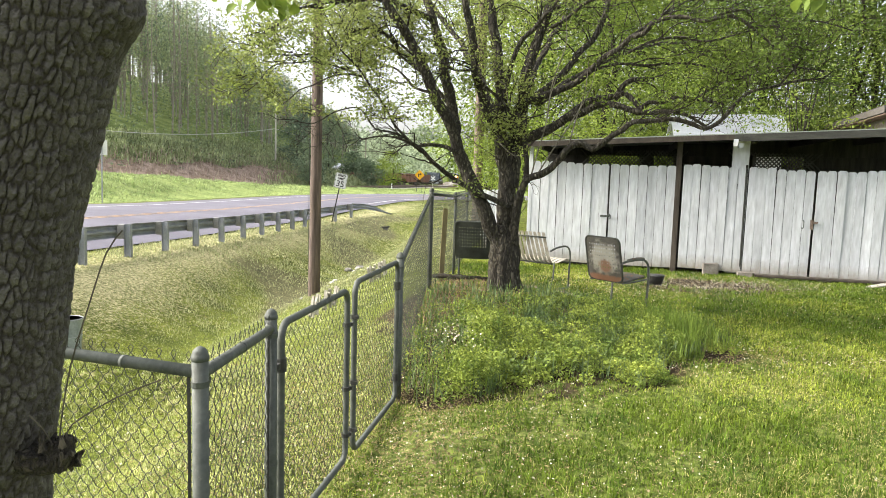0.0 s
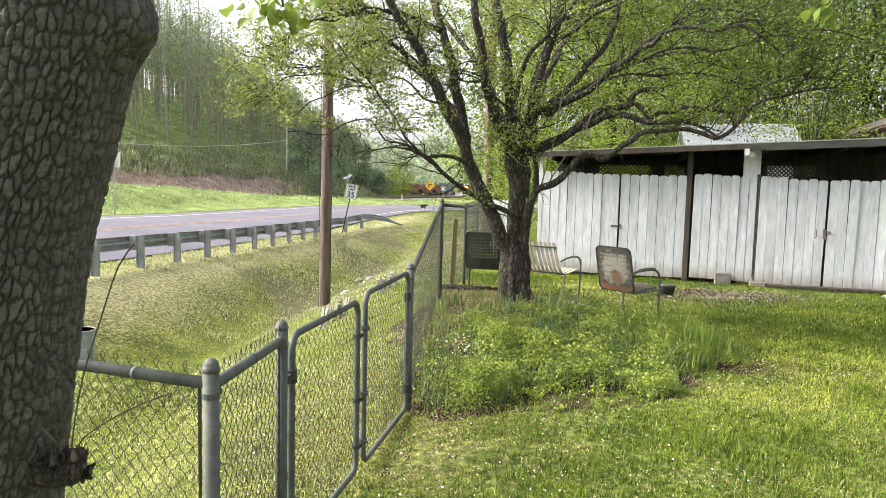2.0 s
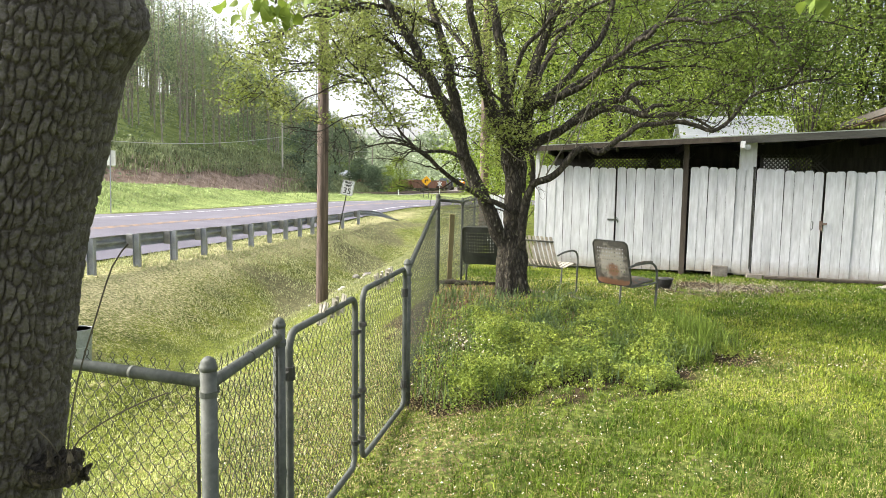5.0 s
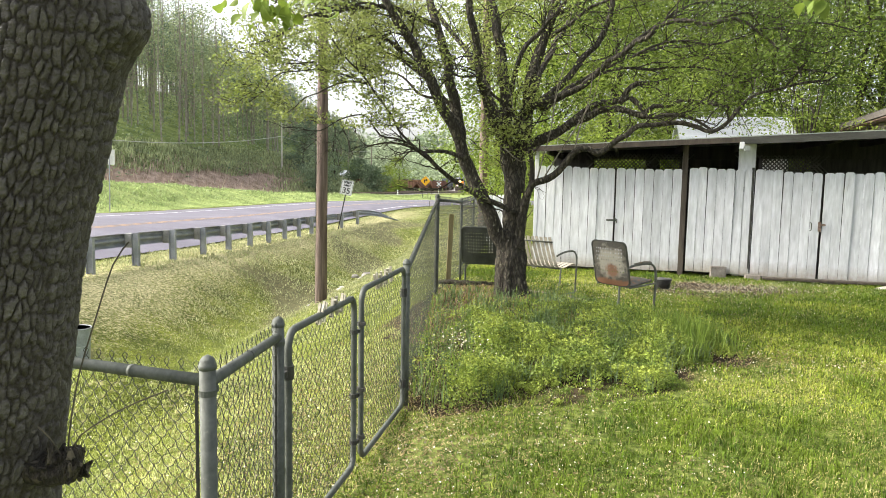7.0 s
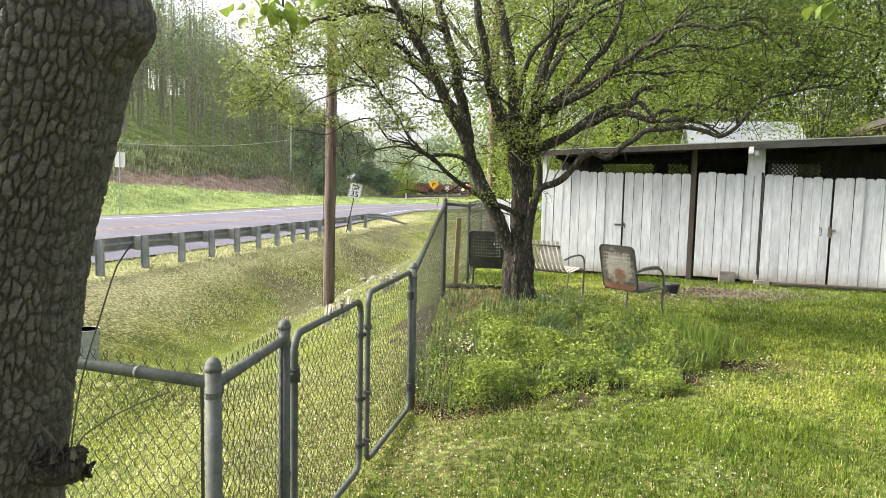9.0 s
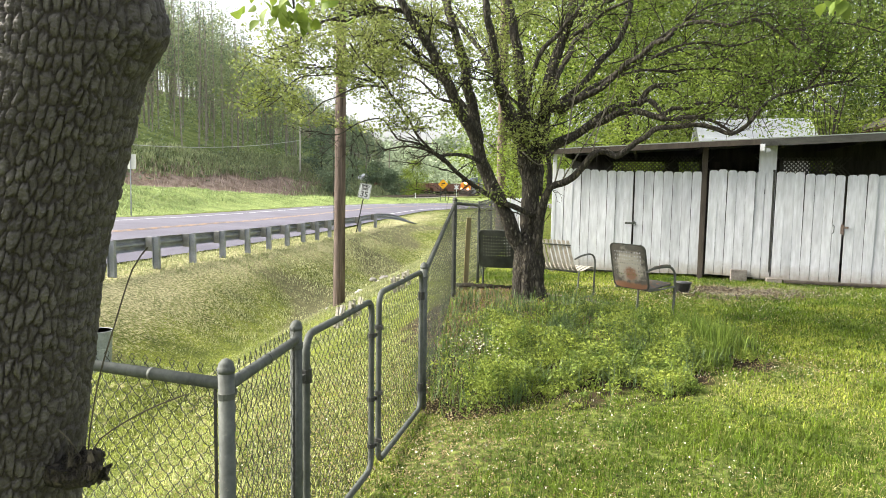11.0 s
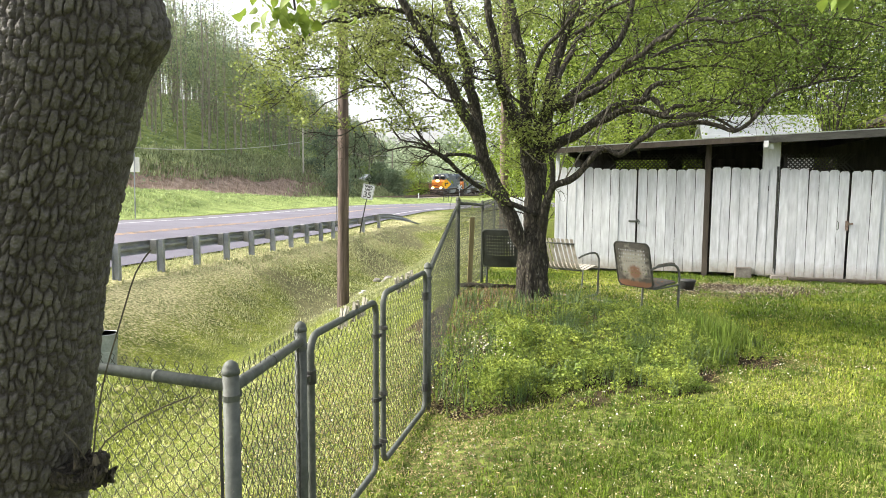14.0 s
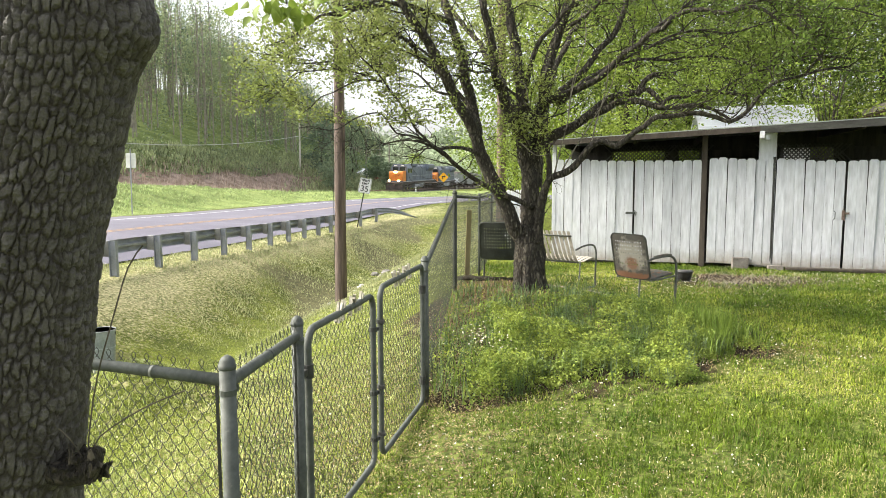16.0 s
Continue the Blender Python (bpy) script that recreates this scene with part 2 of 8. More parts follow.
def chain(points, step):
    """A smooth line through points, every step metres: positions and directions."""
    p = np.asarray(points, dtype=float)
    out = []
    for i in range(len(p) - 1):
        a, b, c, d = p[max(i - 1, 0)], p[i], p[i + 1], p[min(i + 2, len(p) - 1)]
        n = max(2, int(np.linalg.norm(c - b) / step))
        for t in np.arange(n) / n:
            out.append(0.5 * (2 * b + (c - a) * t + (2 * a - 5 * b + 4 * c - d) * t * t + (3 * b - a - 3 * c + d) * t ** 3))
    out.append(p[-1])
    return np.array(out)


# ---- the lie of the land ----
# railway lines: x, y, height of the rail
TRACK_A = chain([(26, 470, -3.9), (18.4, 340, -3.3), (16.5, 305, -3.1), (10.6, 217, -2.3), (5.2, 183, -1.85), (2.1, 166, -1.55), (-0.4, 154, -1.35), (-3.3, 141, -1.22),
                 (-7.8, 124.5, -1.05), (-13.5, 108, -0.9), (-21, 92, -0.8), (-32, 76, -0.7), (-47, 62, -0.6), (-68, 52, -0.5), (-130, 40, -0.4)], 1.0)
TRACK_B = chain([(-60, 186, -2.4), (-26, 200, -2.5), (-14, 212, -2.6), (-5, 230, -2.8), (3, 255, -3.1), (8, 276, -3.2), (11, 296, -3.3), (13.4, 335, -3.5), (20, 460, -4.0)], 1.0)
RX, RY, DX, DY = -7.0, 17.0, 0.13, 0.9915       # the guardrail's line


def smooth01(a, lo, hi):
    t = np.clip((a - lo) / (hi - lo), 0, 1)
    return t * t * (3 - 2 * t)


def lattice(x, y, seed):
    """Value noise on a unit lattice."""
    xi, yi = np.floor(x), np.floor(y)
    fx, fy = x - xi, y - yi
    fx, fy = fx * fx * (3 - 2 * fx), fy * fy * (3 - 2 * fy)

    def at(i, j):
        s = np.sin(i * 127.1 + j * 311.7 + seed * 74.7) * 43758.5453
        return s - np.floor(s)
    return (at(xi, yi) * (1 - fx) + at(xi + 1, yi) * fx) * (1 - fy) + (at(xi, yi + 1) * (1 - fx) + at(xi + 1, yi + 1) * fx) * fy


def uv_road(x, y):
    return (x - RX) * DY - (y - RY) * DX, (x - RX) * DX + (y - RY) * DY


ROAD_MID = chain([(-22.9, -60, 0), (-16.3, -10, 0), (-12.87, 17 - 0.7, 0), (-9.6, 41, 0), (-7.0, 60, 0), (-4.6, 71, 0), (0.5, 80, 0), (9, 86, 0), (22, 88, 0), (60, 84, 0), (140, 70, 0)], 1.0)


def road_lift(d, y):
    """The road leans into its bend: its far side lies higher. d is the distance to the far side of the middle."""
    return 0.598 * (1 - np.exp(-np.maximum(d + 4.45, 0) / 3.8)) * np.interp(y, [35, 47, 60, 75, 100], [1.0, 0.75, 0.6, 0.4, 0.2])


def road_z(y):
    return np.interp(y, [-60, 0, 17, 24, 37, 85, 130, 400], [0.1, -0.12, -0.5, -0.72, -1.0, -1.3, -1.4, -3.5])


def signed(line, x, y):
    """Distance to a line, positive to its left, and the height along it."""
    shape = np.shape(x)
    x, y = np.ravel(x), np.ravel(y)
    best, side, h = np.full(x.shape, 1e9), np.zeros(x.shape), np.zeros(x.shape)
    for i in range(0, len(line) - 1, 2):
        j = min(i + 2, len(line) - 1)
        ax, ay, bx, by = line[i, 0], line[i, 1], line[j, 0], line[j, 1]
        ex, ey = bx - ax, by - ay
        l2 = ex * ex + ey * ey + 1e-9
        t = np.clip(((x - ax) * ex + (y - ay) * ey) / l2, 0, 1)
        px, py = x - ax - ex * t, y - ay - ey * t
        d = np.hypot(px, py)
        m = d < best
        best = np.where(m, d, best)
        side = np.where(m, np.sign(ex * py - ey * px), side)
        h = np.where(m, line[i, 2] * (1 - t) + line[j, 2] * t, h)
    return (best * side).reshape(shape), h.reshape(shape)


def land(x, y):
    """Height of the ground."""
    x, y = np.asarray(x, dtype=float), np.asarray(y, dtype=float)
    u, v = uv_road(x, y)
    zr = road_z(y)
    # yard, falling to the road's level far behind the shed
    yard = 0.0 * x + zr * smooth01(y, 17, 60)
    mound = 0.21 * np.exp(-((x - 0.55) / 1.1) ** 2 - ((y - 8.6) / 1.9) ** 2) + 0.12 * np.exp(-((x - 1.6) / 0.9) ** 2 - ((y - 8.0) / 1.3) ** 2)
    yard = yard + mound + 0.03 * (lattice(x * 0.8, y * 0.8, 3) - 0.5) + 0.02 * (lattice(x * 2.7, y * 2.7, 4) - 0.5)
    yard = yard - 0.11 * np.exp(-((x + 0.6 - 0.214 * (y - 2.97)) / 0.5) ** 2) * smooth01(y, 1.4, 2.6) * (1 - smooth01(y, 5.0, 6.0))
    # the ditch between the fence and the guardrail
    fade = 1 - smooth01(y, 30, 48)
    bed = zr - 1.12 * fade - 0.05
    lip = zr - 0.10
    near_side = bed + (yard - bed) * (1 - (1 - np.clip((u - 3.9) / 4.4, 0, 1)) ** 1.25)
    near_side = near_side + 0.776 * np.exp(-((x + 3.05) / 0.85) ** 2 - ((y - 6.4) / 1.0) ** 2)
    far_side = bed + (lip - bed) * smooth01(-u, -3.9, -0.35)
    z = np.where(u > 3.8, near_side, far_side)
    z = z + 0.06 * (lattice(x * 0.9, y * 0.45, 8) - 0.5) * smooth01(u, 0.5, 2) * (1 - smooth01(u, 6, 8))
    # road bed and the green bank beyond it
    d, _ = signed(ROAD_MID, x, y)
    road = 1 - smooth01(np.abs(d), 5.3, 6.4)
    ta, ha = signed(TRACK_A, x, y)
    ta = -ta                                     # positive on the hill's side
    tb, hb = signed(TRACK_B, x, y)
    bank_h = np.interp(y, [0, 40, 60, 80, 105, 130], [3.0, 2.3, 1.7, 0.9, 0.2, 0.0])
    rise = road_lift(np.clip(d, -9, 5.6), y)
    bank = zr + rise + (bank_h - rise) * smooth01(d, 6.5, 14) + 0.25 * (lattice(x * 0.3, y * 0.3, 5) - 0.5) * smooth01(d, 7, 11)
    z = np.where(d > 5.0, bank, z)
    z = z * (1 - road) + (zr - 0.06 + rise) * road
    # track beds
    for t, h in ((np.abs(ta), ha), (np.abs(tb), hb)):
        k = 1 - smooth01(t, 3.0, 7.0)
        z = z * (1 - k) + (h - 0.45) * k
    # the wooded hill
    hill = smooth01(ta, 6, 12) * 2.2 + np.maximum(ta - 11, 0) * 0.5
    top = np.interp(x + 0.13 * np.maximum(y - 150, 0), [-300, -120, -60, -25, 0, 40, 120], [70, 60, 50, 33, 7, 3, 25])
    hill = top * (1 - np.exp(-hill / np.maximum(top, 1)))
    far = smooth01(y, 300, 700) * 20
    z = np.where((ta > 5) & (y > 20), ha - 0.4 + hill + 1.0 * (lattice(x * 0.08, y * 0.08, 6) - 0.5) * smooth01(ta, 10, 20), z)
    # the flat of the valley between the two tracks
    flat = smooth01(y, 138, 165) * smooth01(x, -42, -26) * (1 - smooth01(tb, 6, 18)) * (ta > 3)
    z = z * (1 - flat) + (np.minimum(ha, hb) - 0.5) * flat
    return z + far * smooth01(np.abs(ta), 20, 120)


def zat(x, y):
    return float(land(np.array([x]), np.array([y]))[0])


def spread(lo, hi, dense_lo, dense_hi, fine, grow):
    c = list(np.arange(dense_lo, dense_hi, fine))
    s = fine
    while c[-1] < hi:
        s *= grow
        c.append(c[-1] + s)
    s = fine
    while c[0] > lo:
        s *= grow
        c.insert(0, c[0] - s)
    return np.array(c)


gx = spread(-900, 900, -8, 8, 0.17, 1.06)
gy = spread(-400, 1500, 1, 15, 0.17, 1.045)
GX, GY = np.meshgrid(gx, gy)
GZ = land(GX, GY)
idx = np.arange(GX.size).reshape(GX.shape)
quads = np.stack([idx[:-1, :-1], idx[:-1, 1:], idx[1:, 1:], idx[1:, :-1]], -1).reshape(-1, 4)
# ---- ground ----


def ground_material():
    m = mat("rough_grass_ground", (0.042, 0.062, 0.011), (0.118, 0.15, 0.026), scale=1.3, rough=0.95, bump=0.6, fine=30, spots=(0.26, 0.21, 0.10), spot_amount=0.35, coord="Object", spec=0.1)
    nt = m.node_tree
    p = nt.nodes["Principled BSDF"]
    old = p.inputs["Base Color"].links[0].from_socket
    # thatch: small tufts and the dark gaps between them
    tc = nt.nodes.new("ShaderNodeTexCoord")
    th = nt.nodes.new("ShaderNodeTexNoise")
    th.inputs["Scale"].default_value, th.inputs["Detail"].default_value, th.inputs["Roughness"].default_value = 75, 3, 0.7
    nt.links.new(tc.outputs["Object"], th.inputs["Vector"])
    tr = nt.nodes.new("ShaderNodeValToRGB")
    tr.color_ramp.elements[0].position, tr.color_ramp.elements[1].position = 0.38, 0.66
    tr.color_ramp.elements[0].color, tr.color_ramp.elements[1].color = (0.25, 0.25, 0.25, 1), (1.9, 1.75, 1.5, 1)
    nt.links.new(th.outputs["Fac"], tr.inputs["Fac"])
    tm = nt.nodes.new("ShaderNodeMix")
    tm.data_type, tm.blend_type = "RGBA", "MULTIPLY"
    tm.inputs["Factor"].default_value = 1.0
    nt.links.new(old, tm.inputs["A"])
    nt.links.new(tr.outputs[0], tm.inputs["B"])
    old = tm.outputs["Result"]
    # tufts a hand wide, uneven in tone
    tu = nt.nodes.new("ShaderNodeTexNoise")
    tu.inputs["Scale"].default_value, tu.inputs["Detail"].default_value, tu.inputs["Roughness"].default_value = 21, 8, 0.8
    nt.links.new(tc.outputs["Object"], tu.inputs["Vector"])
    tv = nt.nodes.new("ShaderNodeValToRGB")
    tv.color_ramp.elements[0].position, tv.color_ramp.elements[1].position = 0.40, 0.60
    tv.color_ramp.elements[0].color, tv.color_ramp.elements[1].color = (0.55, 0.55, 0.5, 1), (1.45, 1.4, 1.4, 1)
    nt.links.new(tu.outputs["Fac"], tv.inputs["Fac"])
    for name, dark, light, scale in (("turf", (0.034, 0.052, 0.010), (0.155, 0.185, 0.048), 15.0), ("lush", (0.13, 0.18, 0.055), (0.27, 0.33, 0.12), 0.7), ("soil", (0.17, 0.125, 0.10), (0.33, 0.26, 0.215), 0.9), ("stone", (0.16, 0.15, 0.14), (0.36, 0.34, 0.32), 2.5), ("brush", (0.085, 0.12, 0.035), (0.17, 0.215, 0.075), 0.5), ("straw", (0.19, 0.19, 0.10), (0.385, 0.355, 0.205), 15.0), ("thatch", (0.055, 0.058, 0.028), (0.135, 0.13, 0.065), 9.0), ("mulch_and_shade", (0.016, 0.012, 0.007), (0.06, 0.046, 0.027), 6.0)):
        at = nt.nodes.new("ShaderNodeAttribute")
        at.attribute_name = name
        no = nt.nodes.new("ShaderNodeTexNoise")
        no.inputs["Scale"].default_value, no.inputs["Detail"].default_value = scale, 8
        tc = nt.nodes.new("ShaderNodeTexCoord")
        nt.links.new(tc.outputs["Object"], no.inputs["Vector"])
        ra = nt.nodes.new("ShaderNodeValToRGB")
        ra.color_ramp.elements[0].color, ra.color_ramp.elements[1].color = (*dark, 1), (*light, 1)
        ra.color_ramp.elements[0].position, ra.color_ramp.elements[1].position = 0.35, 0.65
        nt.links.new(no.outputs["Fac"], ra.inputs["Fac"])
        # ragged edge: the mask is broken up by the noise
        ad = nt.nodes.new("ShaderNodeMath")
        ad.operation = "ADD"
        nt.links.new(at.outputs["Fac"], ad.inputs[0])
        nt.links.new(no.outputs["Fac"], ad.inputs[1])
        st = nt.nodes.new("ShaderNodeMapRange")
        st.inputs["From Min"].default_value, st.inputs["From Max"].default_value = 0.85, 1.15
        nt.links.new(ad.outputs[0], st.inputs["Value"])
        mx = nt.nodes.new("ShaderNodeMix")
        mx.data_type = "RGBA"
        nt.links.new(st.outputs[0], mx.inputs["Factor"])
        nt.links.new(old, mx.inputs["A"])
        nt.links.new(ra.outputs[0], mx.inputs["B"])
        old = mx.outputs["Result"]
    tw = nt.nodes.new("ShaderNodeMix")
    tw.data_type, tw.blend_type = "RGBA", "MULTIPLY"
    tw.inputs["Factor"].default_value = 0.85
    nt.links.new(old, tw.inputs["A"])
    nt.links.new(tv.outputs[0], tw.inputs["B"])
    nt.links.new(tw.outputs["Result"], p.inputs["Base Color"])
    return m


def blob(x, y, cx, cy, rx, ry):
    return np.exp(-(((x - cx) / rx) ** 2 + ((y - cy) / ry) ** 2))


def bed_r(x, y):
    """Distance from the weed bed's middle: 1 at its ragged rim."""
    cx, cy = 1.3, 6.95
    a = np.arctan2(y - cy, x - cx)
    r = np.hypot((x - cx) / 1.75, (y - cy) / 1.7) / (0.95 + 0.10 * np.sin(3 * a + 1))
    r = np.minimum(r, np.hypot((x - 0.3) / 0.5, (y - 5.75) / 0.85))
    return r + 0.28 * (lattice(x * 2.6, y * 2.6, 21) - 0.5) + 0.2 * (lattice(x * 8, y * 8, 22) - 0.5)


def in_bed(x, y):
    return bed_r(x, y) < 1.0


def mulch_and_shade(x, y):
    """Dark bare earth by the shed and along the rim of the weed bed, and the weeds' painted shade."""
    # first term: the weeds' edge shadow and shaded gaps, coloured into the ground
    return 0.95 * smooth01(-bed_r(x, y), -1.12, -0.95) + 1.3 * blob(x, y, 4.7, 10.8, 1.5, 0.75) + 0.9 * blob(x, y, 2.15, 5.85, 0.3, 0.2) + 0.9 * blob(x, y, 2.75, 6.35, 0.4, 0.25) + 0.6 * blob(x, y, 0.6, 5.05, 0.5, 0.12) + 0.9 * blob(x, y, 0.5, 8.3, 0.8, 0.8) + 0.8 * blob(x, y, 2.0, 8.55, 0.6, 0.25)


def bare(x, y):
    """Where the yard's earth shows: by the shed, round the weed bed and along the gate."""
    b = 1.2 * blob(x, y, 4.7, 10.8, 1.5, 0.8) + 0.85 * blob(x, y, 2.15, 5.85, 0.4, 0.25) + 0.9 * blob(x, y, 2.8, 6.4, 0.5, 0.3) + 0.6 * blob(x, y, 0.6, 5.05, 0.6, 0.15) + 0.8 * blob(x, y, 0.95, 4.32, 0.28, 0.17) + 0.75 * blob(x, y, 0.2, 4.3, 0.2, 0.2) + 0.6 * blob(x, y, 1.7, 3.9, 0.25, 0.12) + 0.5 * blob(x, y, 0.0, 4.0, 0.22, 1.0)
    return b + 0.5 * blob(x, y, 0.7, 8.0, 0.6, 0.8) + 0.35 * blob(x, y, 0.6, 3.4, 0.5, 0.5) + 0.65 * blob(x, y, 3.4, 6.4, 0.9, 0.4) + 0.35 * (lattice(x * 1.9, y * 1.9, 91) > 0.76)


ground = tagged(new("ground", big_mesh("ground", np.stack([GX, GY, GZ], -1).reshape(-1, 3), quads, ground_material(), True)),
                "mown grass yard with a ditch, a road bank and a wooded hill", "ground", kind="structure")
g_ta, _ = signed(TRACK_A, GX, GY)
g_tb, _ = signed(TRACK_B, GX, GY)
soil = smooth01(-g_ta, 5, 8) * (1 - smooth01(-g_ta - 0.12 * (GX + 40), 13.5, 16)) * (1 - smooth01(GX, -23, -16)) * 0.75
lush = smooth01(signed(ROAD_MID, GX, GY)[0], 5.8, 6.8) * smooth01(g_ta, 4, 6) * (GY > 0) * (1 - smooth01(GY, 110, 140)) * 0.9
stone = np.maximum(1 - smooth01(np.abs(g_ta), 2.4, 4.5), 1 - smooth01(np.abs(g_tb), 2.4, 4.5)) * 0.9
brush = np.maximum(smooth01(-g_ta, 12, 15), smooth01(-g_ta, 5, 8) * smooth01(GX, -23, -16)) * 0.85
g_u, _ = uv_road(GX, GY)
straw = 0.30 * blob(g_u, GY * 0, 0.6, 0, 1.3, 1) + 0.39 * smooth01(g_u, -1.7, -0.9) * (1 - smooth01(g_u, 7.8, 9)) * (1 - smooth01(GY, 50, 70)) - 0.12 * blob(g_u, GY * 0, 3.6, 0, 1.2, 1) - 0.12 * smooth01(g_u, 4.5, 6.0) + 0.25 * (lattice(GX * 0.7, GY * 0.35, 81) - 0.5) + 0.45 * blob(GX, GY, 3.4, 6.4, 1.0, 0.5)
thatch = (0.85 * smooth01(lattice(GX * 0.42 + 3, GY * 0.30, 82), 0.42, 0.75) + 0.3 * blob(g_u, GY * 0, 2.2, 0, 1.5, 1)) * smooth01(g_u, 0.3, 1.4) * (1 - smooth01(g_u, 3.6, 5.0)) * (1 - smooth01(GY, 40, 55))
turf = smooth01(g_u, 7.9, 8.4) * (1 - smooth01(GY, 5.0, 7.5)) * 0.8
for key, val in (("turf", turf), ("thatch", thatch), ("lush", lush), ("soil", soil), ("stone", stone), ("brush", brush), ("straw", straw), ("mulch_and_shade", mulch_and_shade(GX, GY))):
    a = ground.data.attributes.new(key, "FLOAT", "POINT")
    a.data.foreach_set("value", val.ravel().astype(np.float32))


# ---- road ----
def ribbon(line, lo, hi, lift, name, material, thick=0.0, z_of=None, cross=None):
    """A strip along a line, from lo to hi metres to its right."""
    p = line[:, :2]
    d = np.gradient(p, axis=0)
    d /= np.linalg.norm(d, axis=1)[:, None]
    n = np.stack([d[:, 1], -d[:, 0]], 1)
    z = z_of(p[:, 1]) if z_of else line[:, 2]
    rows = [np.concatenate([p + n * o, (z + lift + (cross(-o, p[:, 1]) if cross else 0))[:, None]], 1) for o in np.linspace(lo, hi, 11 if cross else 5)]
    v = np.stack(rows, 1)
    k = v.shape[1]
    i = np.arange(v.shape[0] * k).reshape(v.shape[0], k)
    q = np.stack([i[:-1, :-1], i[1:, :-1], i[1:, 1:], i[:-1, 1:]], -1).reshape(-1, 4)
    return big_mesh(name, v.reshape(-1, 3), q, material)


road_paint_white = mat("worn_white_road_paint", (0.42, 0.42, 0.42), (0.6, 0.6, 0.6), scale=2, rough=0.7, bump=0)
road_paint_yellow = mat("worn_yellow_road_paint", (0.30, 0.19, 0.10), (0.43, 0.27, 0.125), scale=2, rough=0.7, bump=0)
road = tagged(new("road", ribbon(ROAD_MID, -5.3, 4.45, 0.0, "road", asphalt, z_of=road_z, cross=road_lift)), "worn grey two-lane asphalt road", "road", kind="structure")
for lo, hi, paint in ((-3.75, -3.62, road_paint_white), (3.5, 3.6, road_paint_white), (-0.17, -0.08, road_paint_yellow), (0.08, 0.17, road_paint_yellow)):
    part("road_line", ribbon(ROAD_MID, lo, hi, 0.006, "road_line", paint, z_of=road_z, cross=road_lift), road)


# ---- shed ----
SHED = Matrix.Translation((2.08, 13.04, 0)) @ Euler((0, 0, radians(-15.78))).to_matrix().to_4x4()


def picket_mesh(h, w=0.138, t=0.018):
    c = 0.028
    b = MB().prism([(0, 0), (w, 0), (w, h - c), (w - c, h), (c, h), (0, h - c)], 0, t, "y")
    return b.mesh("picket", white_boards)


